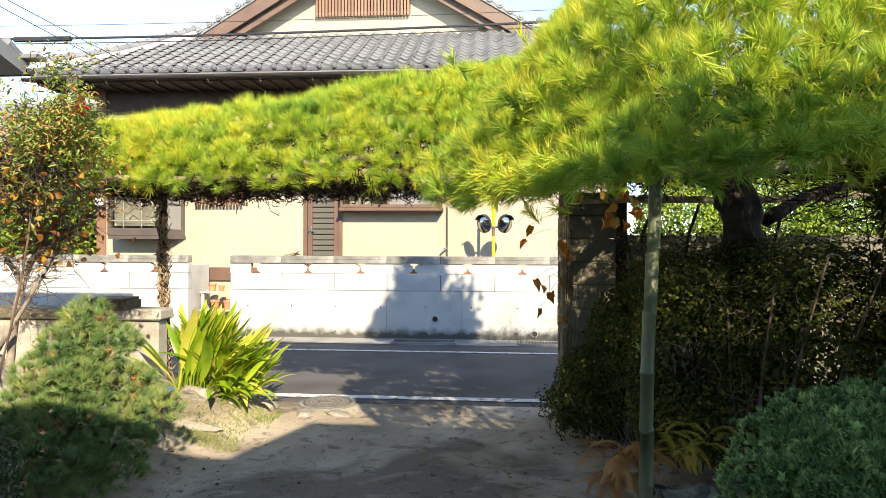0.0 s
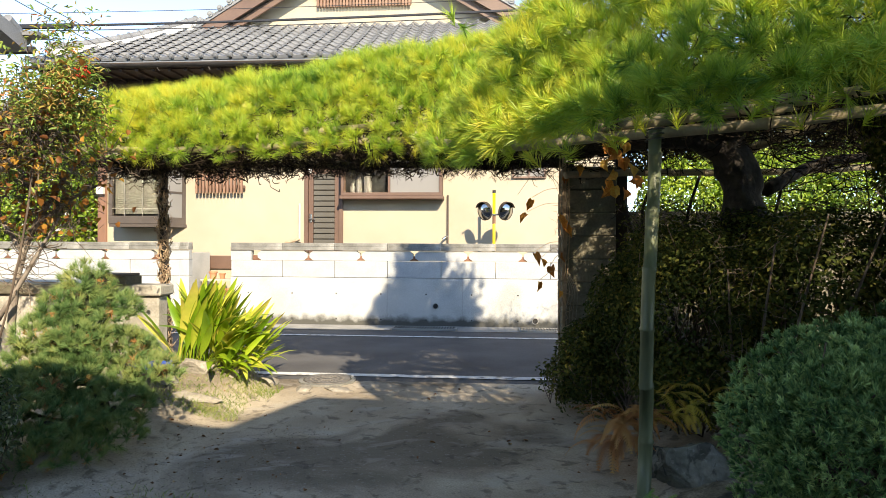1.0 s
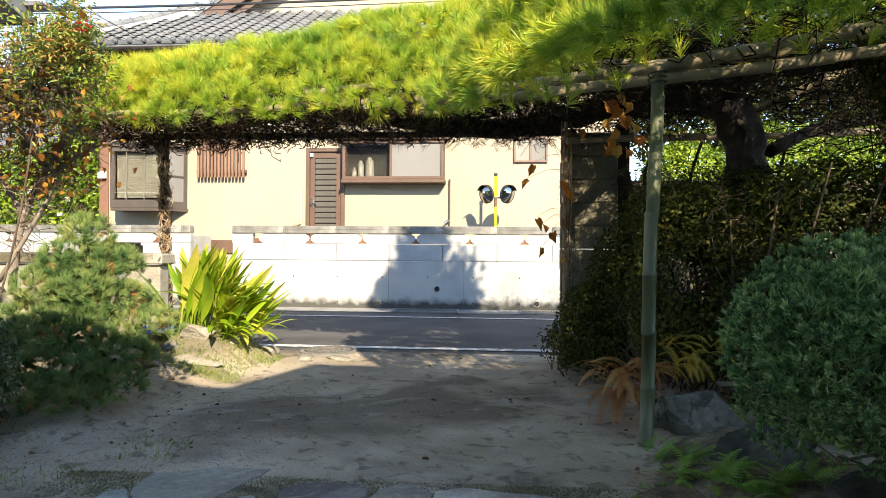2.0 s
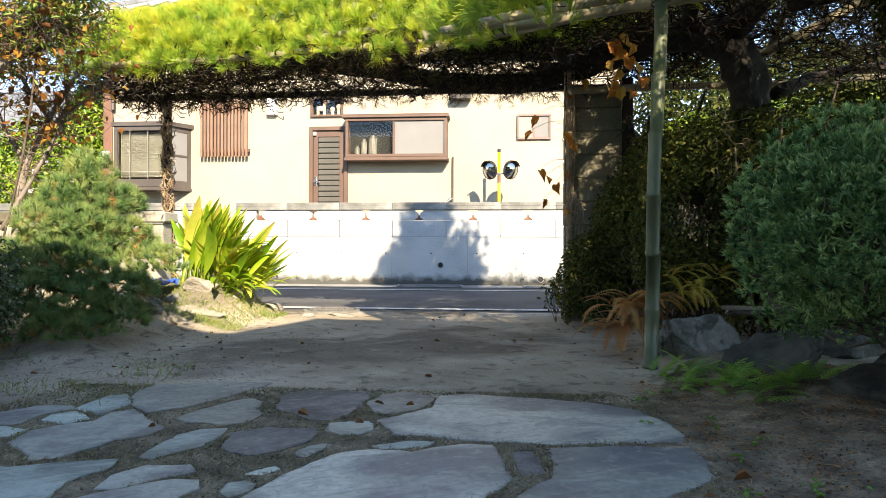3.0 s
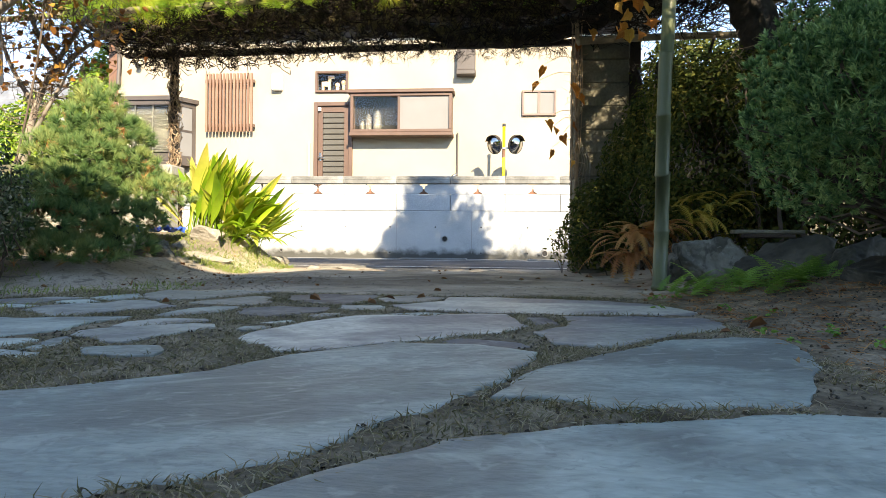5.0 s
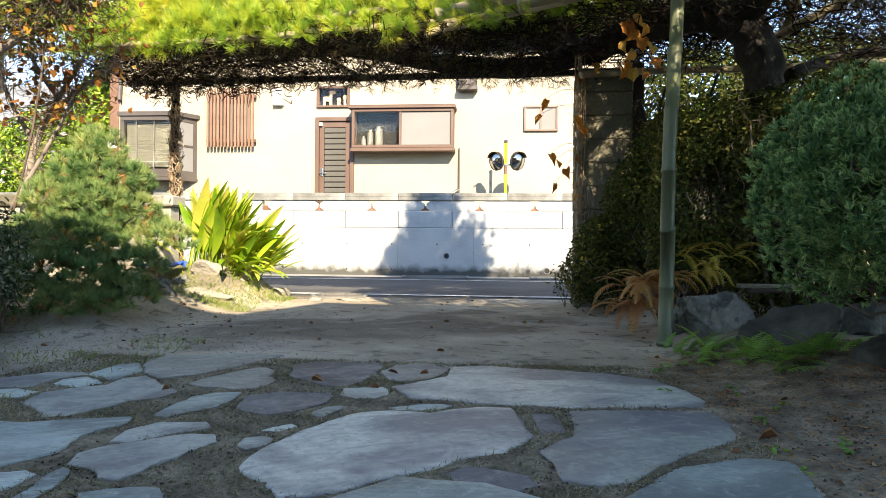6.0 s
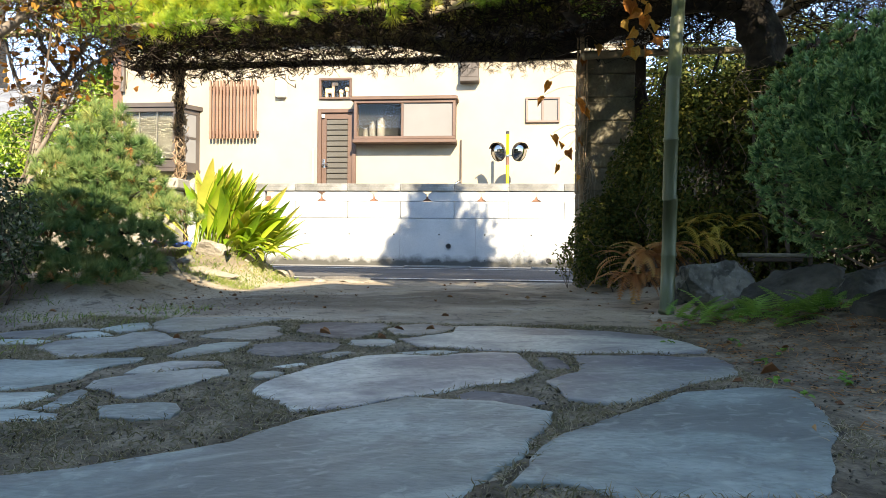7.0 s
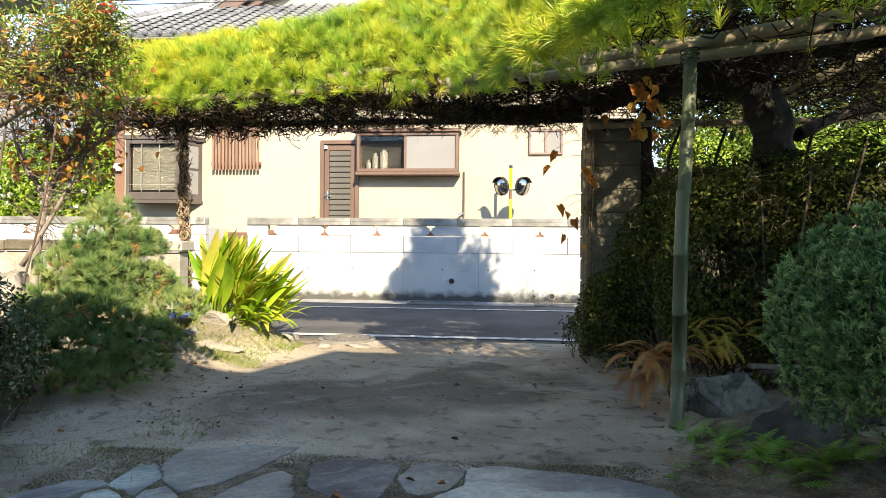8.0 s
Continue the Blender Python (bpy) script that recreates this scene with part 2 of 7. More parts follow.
NEEDLE = mat("pine_needle", [(0.15, (0.06, 0.19, 0.035)), (0.38, (0.26, 0.44, 0.055)), (0.58, (0.46, 0.57, 0.075)), (0.82, (0.7, 0.62, 0.075))], 1.7, 0.42, 0, 60, by="tuft", grain=0, thin=0.28, gloss=0.4)
SHORTNEEDLE = mat("white_pine_needle", [(0.2, (0.04, 0.1, 0.035)), (0.42, (0.13, 0.24, 0.08)), (0.6, (0.24, 0.34, 0.12)), (0.86, (0.38, 0.37, 0.12))], 3, 0.55, 0, 60, by="tuft", grain=0, thin=0.22, gloss=0.25)
YEW = mat("yew_needle", [(0.2, (0.032, 0.085, 0.03)), (0.5, (0.13, 0.27, 0.095)), (0.8, (0.42, 0.58, 0.22))], 6, 0.55, 0, 60, by="tuft", grain=0, thin=0.2, gloss=0.3)
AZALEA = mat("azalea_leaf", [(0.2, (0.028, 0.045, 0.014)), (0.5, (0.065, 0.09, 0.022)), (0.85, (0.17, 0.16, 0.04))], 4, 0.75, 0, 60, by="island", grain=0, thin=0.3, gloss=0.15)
CAMELLIA = mat("glossy_bright_leaf", [(0.2, (0.06, 0.13, 0.015)), (0.5, (0.17, 0.28, 0.025)), (0.85, (0.36, 0.45, 0.05))], 2, 0.35, 0, 60, by="island", grain=0, thin=0.35)
BROADLEAF = mat("aspidistra_leaf", [(0.2, (0.13, 0.26, 0.02)), (0.5, (0.3, 0.43, 0.035)), (0.8, (0.64, 0.58, 0.12))], 3, 0.3, 0.05, 30, by="object", grain=0.15, thin=0.33, stretch=(1, 1, 1))
NANDINA = mat("nandina_leaf", [(0.15, (0.09, 0.19, 0.04)), (0.5, (0.25, 0.36, 0.07)), (0.72, (0.46, 0.3, 0.09)), (0.9, (0.52, 0.16, 0.07))], 5, 0.5, 0, 60, by="island", grain=0, thin=0.35)
AUTUMN = mat("autumn_leaf", [(0.2, (0.18, 0.065, 0.02)), (0.5, (0.34, 0.14, 0.03)), (0.85, (0.56, 0.31, 0.05))], 5, 0.6, 0, 60, by="island", grain=0.1, thin=0.4)
VINELEAF = mat("vine_leaf", [(0.2, (0.4, 0.15, 0.04)), (0.5, (0.55, 0.24, 0.05)), (0.85, (0.6, 0.42, 0.1))], 8, 0.7, 0.1, 60, by="object", grain=0.2, thin=0.35)
OLIVELEAF = mat("olive_vine_leaf", [(0.2, (0.13, 0.12, 0.025)), (0.6, (0.24, 0.21, 0.04)), (0.9, (0.3, 0.2, 0.045))], 8, 0.7, 0.1, 60, by="object", grain=0.2, thin=0.35)
VARIEG = mat("variegated_leaf", [(0.2, (0.03, 0.055, 0.018)), (0.6, (0.075, 0.1, 0.04)), (0.92, (0.36, 0.36, 0.24))], 4, 0.5, 0, 60, by="island", grain=0, thin=0.25)
FERN = mat("green_fern", [(0.2, (0.13, 0.31, 0.05)), (0.8, (0.28, 0.5, 0.1))], 5, 0.55, 0, 60, by="object", grain=0, thin=0.4)
DRYFERN = mat("dry_fern", [(0.2, (0.34, 0.14, 0.05)), (0.6, (0.52, 0.25, 0.09)), (0.9, (0.56, 0.38, 0.14))], 5, 0.8, 0, 60, by="object", grain=0.1, thin=0.35)
YELLOWFERN = mat("yellowing_fern", [(0.2, (0.26, 0.24, 0.04)), (0.6, (0.48, 0.38, 0.06)), (0.9, (0.5, 0.27, 0.06))], 5, 0.8, 0, 60, by="object", grain=0.1, thin=0.35)
GRASS = mat("short_grass", [(0.2, (0.12, 0.12, 0.05)), (0.5, (0.25, 0.22, 0.125)), (0.85, (0.48, 0.42, 0.3))], 4, 0.8, 0, 60, by="island", grain=0, thin=0.3)
FRESHGRASS = mat("fresh_grass", [(0.2, (0.09, 0.17, 0.025)), (0.5, (0.2, 0.3, 0.05)), (0.85, (0.4, 0.4, 0.14))], 4, 0.7, 0, 60, by="island", grain=0, thin=0.35)
DARKSOIL = mat("dark_joint_soil", [(0.25, (0.07, 0.056, 0.04)), (0.5, (0.18, 0.15, 0.108)), (0.75, (0.34, 0.285, 0.21))], 9, 0.95, 1.0, 80, grain=0.8, gloss=0.15)
RUST = mat("rusty_needle", [(0.2, (0.3, 0.12, 0.04)), (0.6, (0.48, 0.23, 0.08)), (0.9, (0.55, 0.36, 0.18))], 6, 0.85, 0, 60, by="island", grain=0.1, thin=0.2)
LITTER = mat("fallen_litter", [(0.2, (0.13, 0.06, 0.03)), (0.6, (0.3, 0.14, 0.06)), (0.9, (0.4, 0.26, 0.13))], 6, 0.85, 0, 60, by="island", grain=0.1, thin=0.2)
TERRACOTTA = mat("terracotta", [(0.3, (0.4, 0.17, 0.09)), (0.7, (0.52, 0.25, 0.14))], 8, 0.85, 0.2, 60)
BLUE = mat("blue_sheet", [(0.3, (0.02, 0.07, 0.42)), (0.7, (0.03, 0.11, 0.55))], 6, 0.4, 0.2, 30)
CABLE = mat("black_cable", [(0.3, (0.015, 0.016, 0.02)), (0.7, (0.03, 0.032, 0.04))], 6, 0.6, 0.0, 60)
PALEWALL = mat("plain_render", [(0.3, (0.4, 0.37, 0.32)), (0.7, (0.5, 0.47, 0.42))], 1, 0.9, 0.15, 90)
TOYWOOD = mat("pale_toy_wood", [(0.3, (0.5, 0.33, 0.18)), (0.7, (0.62, 0.44, 0.27))], 8, 0.6, 0.05, 60)
PETAL = mat("white_petal", [(0.3, (0.72, 0.7, 0.66)), (0.7, (0.8, 0.79, 0.76))], 8, 0.6, 0, 60, by="island", thin=0.3, grain=0)
GLASS = glass("clear_pane", (0.9, 0.93, 0.93), 0.02, 1.0)
PALEPANE = mat("pale_figured_pane", [(0.3, (0.26, 0.25, 0.225)), (0.7, (0.3, 0.29, 0.26))], 3, 0.6, 0.05, 160, grain=0.1, gloss=0.15)
PINKFRAME = mat("pinkish_aluminium", [(0.3, (0.17, 0.11, 0.09)), (0.7, (0.21, 0.14, 0.115))], 3, 0.5, 0.05, 90)
FROST = mat("frosted_pane", [(0.3, (0.2, 0.197, 0.19)), (0.7, (0.225, 0.22, 0.212))], 2, 0.6, 0.02, 200, grain=0.05, gloss=0.1)
DARKBACK = mat("dark_backing", [(0.3, (0.012, 0.012, 0.012)), (0.7, (0.025, 0.024, 0.022))], 30, 0.9, 0.1, 300, gloss=0.05)
BLIND = mat("pale_blind", [(0.3, (0.075, 0.073, 0.06)), (0.7, (0.095, 0.092, 0.078))], 3, 0.8, 0.02, 60, grain=0.1, gloss=0.05)


# ---- builders ----
def rnd(a, b):
    return random.uniform(a, b)


PLACED = {}


def thing(name, label, category, at=(0, 0, 0), group="", kind=""):
    """The Empty at a thing's base that carries its tags."""
    ob = new(name)
    ob.location, ob.empty_display_size = at, 0.1
    PLACED[ob.name] = Matrix.Translation(at)
    return tagged(ob, label, category, group, kind)


def link(name, me, material, parent=None, label="", m=None):
    """An object on a mesh, placed in the world at m, under a parent if given."""
    if material and not me.materials:
        me.materials.append(material)
    ob = new(name, me)
    PLACED[ob.name] = m or Matrix()
    if parent:
        ob.parent = parent
        ob.matrix_parent_inverse = PLACED[parent.name].inverted()
    ob.matrix_basis = PLACED[ob.name]
    if label:
        ob["label"] = label
    return ob


def part(name, bm, material, parent, label="", smooth=False):
    """A bmesh as one mesh object under a thing or a part."""
    me = bpy.data.meshes.new(name)
    bm.normal_update()
    bm.to_mesh(me)
    bm.free()
    if smooth:
        me.polygons.foreach_set("use_smooth", [True] * len(me.polygons))
    return link(name, me, material, parent, label)


def soup(name, v, tri, quad=None, smooth=False, tuft=None):
    """A mesh from arrays of places, triangles and quads."""
    me = bpy.data.meshes.new(name)
    v = np.asarray(v, np.float32)
    tri = np.zeros((0, 3), np.int32) if tri is None else np.asarray(tri, np.int32)
    quad = np.zeros((0, 4), np.int32) if quad is None else np.asarray(quad, np.int32)
    loops = np.concatenate([tri.ravel(), quad.ravel()])
    starts = np.concatenate([np.arange(len(tri)) * 3, len(tri) * 3 + np.arange(len(quad)) * 4])
    me.vertices.add(len(v))
    me.vertices.foreach_set("co", v.ravel())
    me.loops.add(len(loops))
    me.loops.foreach_set("vertex_index", loops.astype(np.int32))
    me.polygons.add(len(starts))
    me.polygons.foreach_set("loop_start", starts.astype(np.int32))
    if smooth:
        me.polygons.foreach_set("use_smooth", np.ones(len(starts), bool))
    me.update(calc_edges=True)
    me.validate()
    if tuft is not None:
        me.attributes.new("tuft", "FLOAT", "POINT").data.foreach_set("value", np.asarray(tuft, np.float32))
    return me


def box(bm, x0, x1, y0, y1, z0, z1, bevel=0.0):
    made = bmesh.ops.create_cube(bm, size=1.0, matrix=Matrix.Translation(((x0 + x1) / 2, (y0 + y1) / 2, (z0 + z1) / 2)) @ Matrix.Diagonal((x1 - x0, y1 - y0, z1 - z0, 1)))
    if bevel:
        edges = list({e for q in made["verts"] for e in q.link_edges})
        bmesh.ops.bevel(bm, geom=edges, offset=bevel, segments=1, affect="EDGES")
    return bm


def boxes(*rows, bevel=0.0):
    bm = bmesh.new()
    for r in rows:
        box(bm, *r, bevel=bevel)
    return bm


def tube(bm, points, radii, sides=8, rough=0.0):
    """A tapered, closed tube along points."""
    pts = [Vector(p) for p in points]
    rings = []
    for i, p in enumerate(pts):
        d = (pts[min(i + 1, len(pts) - 1)] - pts[max(i - 1, 0)]).normalized()
        a = d.orthogonal().normalized() if i == 0 else (a0 - d * a0.dot(d)).normalized()
        a0 = a
        b = d.cross(a)
        r = radii[i] if hasattr(radii, "__len__") else radii
        ring = []
        for k in range(sides):
            t = 2 * math.pi * k / sides
            q = r * (1 + rough * (noise.noise(p * 7 + Vector((math.cos(t), math.sin(t), 0)) * 1.5)))
            ring.append(bm.verts.new(p + (a * math.cos(t) + b * math.sin(t)) * q))
        rings.append(ring)
    for r0, r1 in zip(rings, rings[1:]):
        for k in range(sides):
            bm.faces.new((r0[k], r0[(k + 1) % sides], r1[(k + 1) % sides], r1[k]))
    bm.faces.new(list(reversed(rings[0])))
    bm.faces.new(rings[-1])
    return bm


def curve_points(points, n):
    """A smooth line through points (Catmull-Rom)."""
    p = [Vector(q) for q in points]
    p = [p[0] * 2 - p[1]] + p + [p[-1] * 2 - p[-2]]
    out = []
    for i in range(1, len(p) - 2):
        for k in range(n):
            t = k / n
            out.append(0.5 * (2 * p[i] + (p[i + 1] - p[i - 1]) * t + (2 * p[i - 1] - 5 * p[i] + 4 * p[i + 1] - p[i + 2]) * t * t
                              + (3 * p[i] - p[i - 1] - 3 * p[i + 1] + p[i + 2]) * t ** 3))
    return out + [p[-2]]


def perps(d):
    """Two unit vectors square to each row of d."""
    up = np.where(np.abs(d[:, 2:3]) < 0.9, np.array([[0, 0, 1.0]]), np.array([[1.0, 0, 0]]))
    a = np.cross(d, up)
    a /= np.linalg.norm(a, axis=1, keepdims=True)
    return a, np.cross(d, a)


def unit(v):
    return v / np.maximum(np.linalg.norm(v, axis=1, keepdims=True), 1e-9)


RNG = np.random.default_rng(7)


def needles(places, axes, count, length, width, lo=12, hi=62, stem=0.05, droop=0.12, bent=True):
    """Tufts of bent needles: one tuft at each place along its axis."""
    n = len(places)
    p, d = np.repeat(places, count, 0), np.repeat(unit(axes), count, 0)
    a, b = perps(d)
    th = np.radians(RNG.uniform(lo, hi, (n * count, 1)))
    ph = RNG.uniform(0, 2 * np.pi, (n * count, 1))
    w = d * np.cos(th) + (a * np.cos(ph) + b * np.sin(ph)) * np.sin(th)
    ln = length * RNG.uniform(0.7, 1.15, (n * count, 1)) * np.repeat(RNG.uniform(0.8, 1.2, (n, 1)), count, 0)
    root = p + d * RNG.uniform(-stem, stem * 0.4, (n * count, 1))
    side = unit(np.cross(w, d * 1.1 + RNG.normal(size=w.shape) * 0.45)) * (width / 2)
    if not bent:
        v = np.stack([root - side, root + side, root + w * ln], 1).reshape(-1, 3)
        return v, np.arange(n * count * 3).reshape(-1, 3)
    mid = root + w * ln * 0.55
    tip = root + w * ln + np.array([[0, 0, -1.0]]) * ln * droop * RNG.uniform(0, 1, ln.shape)
    v = np.stack([root - side * 0.6, root + side * 0.6, mid + side, mid - side, tip], 1).reshape(-1, 3)
    base = np.arange(n * count)[:, None] * 5
    return v, base + np.array([[3, 2, 4]]), base + np.array([[0, 1, 2, 3]])


def leaves(places, normals, length, width, spread=0.6, fold=0.25):
    """Folded, pointed leaves, one at each place, lying roughly across the normal."""
    n = len(places)
    nm = unit(normals + RNG.normal(size=(n, 3)) * spread)
    a, b = perps(nm)
    ph = RNG.uniform(0, 2 * np.pi, (n, 1))
    d = a * np.cos(ph) + b * np.sin(ph)
    s = np.cross(nm, d)
    ln = length * RNG.uniform(0.65, 1.25, (n, 1))
    wd = width * RNG.uniform(0.7, 1.2, (n, 1)) / 2
    lift = nm * wd * fold * 2
    v = np.stack([places, places + d * ln * 0.3 + s * wd * 0.95 + lift, places + d * ln * 0.7 + s * wd * 0.75 + lift * 0.6, places + d * ln - nm * ln * 0.15,
                  places + d * ln * 0.7 - s * wd * 0.75 + lift * 0.6, places + d * ln * 0.3 - s * wd * 0.95 + lift], 1).reshape(-1, 3)
    base = np.arange(n)[:, None] * 6
    return v, None, np.concatenate([base + np.array([[0, 1, 2, 3]]), base + np.array([[0, 3, 4, 5]])])


def on_ball(centre, radii, n, zmin=-0.4, inner=0.8):
    """Random places and normals on a lumpy ellipsoid's shell."""
    d = unit(RNG.normal(size=(n * 3, 3)))
    d = d[d[:, 2] > zmin][:n]
    r = np.array(radii)
    lump = np.array([1 + 0.16 * noise.noise(Vector(q) * 2.6 + Vector(centre)) for q in d])[:, None]
    depth = 1 - (1 - inner) * RNG.uniform(0, 1, (len(d), 1)) ** 1.6
    return np.array(centre) + d * r * lump * depth, unit(d / r)


def twigs(starts, ends, radius, sag=0.05, segs=4):
    """Thin three-sided crooked twigs."""
    n = len(starts)
    t = np.linspace(0, 1, segs + 1)
    path = starts[:, None] * (1 - t)[None, :, None] + ends[:, None] * t[None, :, None]
    wob = RNG.normal(size=path.shape) * np.linalg.norm(ends - starts, axis=1)[:, None, None] * sag
    wob[:, 0] = 0
    path = path + wob
    d = unit(ends - starts)
    a, b = perps(d)
    rr = radius * (1 - 0.65 * t)[None, :, None, None]
    ang = np.array([0, 2.1, 4.2])
    ring = a[:, None, :] * np.cos(ang)[None, :, None] + b[:, None, :] * np.sin(ang)[None, :, None]
    v = path[:, :, None, :] + ring[:, None] * rr
    idx = np.arange(n * (segs + 1) * 3).reshape(n, segs + 1, 3)
    q = [np.stack([idx[:, :-1, k], idx[:, :-1, (k + 1) % 3], idx[:, 1:, (k + 1) % 3], idx[:, 1:, k]], -1).reshape(-1, 4) for k in range(3)]
    return v.reshape(-1, 3), None, np.concatenate(q)


def rock_mesh(name, size, seed, cuts=7, detail=6):
    """A chiselled stone: a ball cut by planes, then roughened."""
    rng = random.Random(seed)
    bm = bmesh.new()
    bmesh.ops.create_icosphere(bm, subdivisions=detail, radius=1.0)
    planes = [(Vector((rng.gauss(0, 1), rng.gauss(0, 1), rng.gauss(0.2, 0.8))).normalized(), rng.uniform(0.38, 0.72)) for _ in range(cuts + 3)]
    for q in bm.verts:
        for nrm, h in planes:
            over = q.co.dot(nrm) - h
            if over > 0:
                q.co -= nrm * over * 0.97
        q.co *= 1 + 0.12 * noise.fractal(q.co * 2.2 + Vector((seed, 0, 0)), 0.7, 2.1, 8)
        q.co = Vector((q.co.x * size[0], q.co.y * size[1], q.co.z * size[2]))
    me = bpy.data.meshes.new(name)
    bm.to_mesh(me)
    bm.free()
    me.polygons.foreach_set("use_smooth", [True] * len(me.polygons))
    return me


def rock(name, at, size, seed, label, material=ROCK, turn=0, group=""):
    ob = link(name, rock_mesh(name, size, seed), material, m=pose(*at, 0, 0, turn))
    return tagged(ob, label, "rock", group)


def smooth_step(t):
    t = min(max(t, 0.0), 1.0)
    return t * t * (3 - 2 * t)


# ---- ground ----
def ground_height(x, y):
    """Packed earth, nearly level, with planted banks on both sides of the drive."""
    h = 0.012 * noise.noise(Vector((x * 0.9, y * 0.9, 3))) + 0.006 * noise.noise(Vector((x * 5, y * 5, 9)))
    h += 0.2 * smooth_step((-1.85 - x) / 0.55) * smooth_step((y - 4.75) / 0.6)
    h += 0.12 * smooth_step((-2.0 - x) / 0.5) * smooth_step((y - 2.9) / 0.6)
    h += 0.1 * smooth_step((x - 0.75) / 0.5) * smooth_step((y - 1.2) / 1.0)
    flat, edge = smooth_step((y - 5.6) / 0.45), smooth_step((y - 6.13) / 0.12)
    h = h * (1 - flat) + 0.003 * flat
    near = smooth_step((2.9 - y) / 0.3) * smooth_step((0.75 - x) / 0.2)
    h = h * (1 - 0.6 * near) + 0.003 * near
    return h * (1 - edge) - 0.04 * edge


def grid_sheet(name, xs, ys, height):
    v = [(x, y, height(x, y)) for y in ys for x in xs]
    w = len(xs)
    i = np.arange((len(ys) - 1) * w).reshape(-1, w)[:, :-1].ravel()
    return soup(name, v, None, np.stack([i, i + 1, i + w + 1, i + w], 1), smooth=True)


far = [-900.0, -300.0, -100.0, -40.0, -18.0, -9.0]
xs = far + list(np.arange(-5.0, 4.01, 0.05)) + [6.0, 9.0, 18.0, 40.0, 100.0, 300.0, 900.0]
ys = far[:-2] + [-9.0, -4.0] + list(np.arange(-1.0, 6.41, 0.05)) + [8.0, 12.0, 20.0, 45.0, 120.0, 300.0, 900.0]
ground = link("ground", grid_sheet("ground", xs, ys, ground_height), SOIL)
tagged(ground, "packed grey-brown bare earth of the drive and garden", "ground", kind="structure")

# ---- road ----
road = link("road", grid_sheet("road", [-60, -30] + list(np.arange(-12, 12.1, 0.5)) + [30, 60], [6.1, 6.3, 7, 8, 9, 9.85], lambda x, y: 0.0 + 0.004 * noise.noise(Vector((x, y, 0)))), ASPHALT)
tagged(road, "narrow dark grey asphalt street, patched and dusty", "road", kind="structure")


def road_line(y0, y1):
    bm = bmesh.new()
    n = 240
    rows = []
    for i in range(n + 1):
        x = -14 + 24 * i / n
        rows.append([bm.verts.new((x, y + 0.012 * noise.noise(Vector((x * 6, y, k * 5))), 0.0085)) for k, y in enumerate((y0, y1))])
    for a, b in zip(rows, rows[1:]):
        bm.faces.new((a[0], b[0], b[1], a[1]))
    return part("edge_line", bm, LINE, road, "worn white painted edge line")


road_line(6.315, 6.445)
road_line(9.15, 9.25)
gutter = link("gutter", grid_sheet("gutter", [-60, -30] + list(np.arange(-12, 12.1, 0.5)) + [60], [9.85, 10.0, 10.2, 10.5], lambda x, y: 0.006 - (0.012 if 9.95 < y < 10.3 else 0)), GUTTER)
tagged(gutter, "pale concrete street gutter along the boundary wall", "gutter", kind="structure")


def grating(x0, x1):
    g = thing("drain_grating", "galvanised steel bar grating over the street gutter", "grating", ((x0 + x1) / 2, 10.15, 0), "street gratings")
    part("frame", boxes((x0, x1, 9.98, 10.01, 0.0, 0.022), (x0, x1, 10.31, 10.34, 0.0, 0.022), (x0, x0 + 0.03, 10.01, 10.31, 0.0, 0.022), (x1 - 0.03, x1, 10.01, 10.31, 0.0, 0.022)), GUTTER, g)
    n = int((x1 - x0 - 0.06) / 0.045)
    me = bpy.data.meshes.new("bar")
    bm = boxes((-0.008, 0.008, 10.01, 10.31, 0.0, 0.02))
    bm.to_mesh(me)
    bm.free()
    for i in range(n):
        link("bar", me, STEEL, g, m=pose(x0 + 0.05 + i * 0.045, 0, 0))


grating(-1.62, -0.56)
grating(0.42, 1.5)


def manhole():
    m = thing("manhole_cover", "round cast-iron manhole cover in a concrete ring", "manhole cover", (-1.6, 6.08, 0.0))
    bm = bmesh.new()
    bmesh.ops.create_cone(bm, cap_ends=True, segments=48, radius1=0.225, radius2=0.22, depth=0.03, matrix=pose(-1.6, 6.08, 0.012))
    lid = part("lid", bm, mat("cast_iron", [(0.3, (0.09, 0.085, 0.08)), (0.7, (0.17, 0.16, 0.15))], 20, 0.7, 0.3, 60), m)
    bm = bmesh.new()
    for r0, r1, z in ((0.235, 0.275, 0.022),):
        ring = [[bm.verts.new((-1.6 + r * math.cos(a), 6.08 + r * math.sin(a), zz)) for a in [i * math.pi / 24 for i in range(48)]] for r, zz in ((r1, -0.03), (r1, z), (r0, z), (r0, -0.03))]
        for a, b in zip(ring, ring[1:]):
            for k in range(48):
                bm.faces.new((a[k], a[(k + 1) % 48], b[(k + 1) % 48], b[k]))
    part("ring", bm, CAPSTONE, m)
    bm = bmesh.new()
    for r in (0.06, 0.11, 0.16):
        for i in range(24):
            a = i * math.pi / 12
            box(bm, -1.6 + r * math.cos(a) - 0.009, -1.6 + r * math.cos(a) + 0.009, 6.08 + r * math.sin(a) - 0.009, 6.08 + r * math.sin(a) + 0.009, 0.026, 0.0315)
    tread = part("tread", bm, mat("iron_tread", [(0.3, (0.13, 0.12, 0.11)), (0.7, (0.2, 0.19, 0.18))], 20, 0.6, 0.1, 60), lid)
    tagged(tread, kind="stuff")


manhole()

# ---- street wall across the road ----
WALL_Y = 10.475


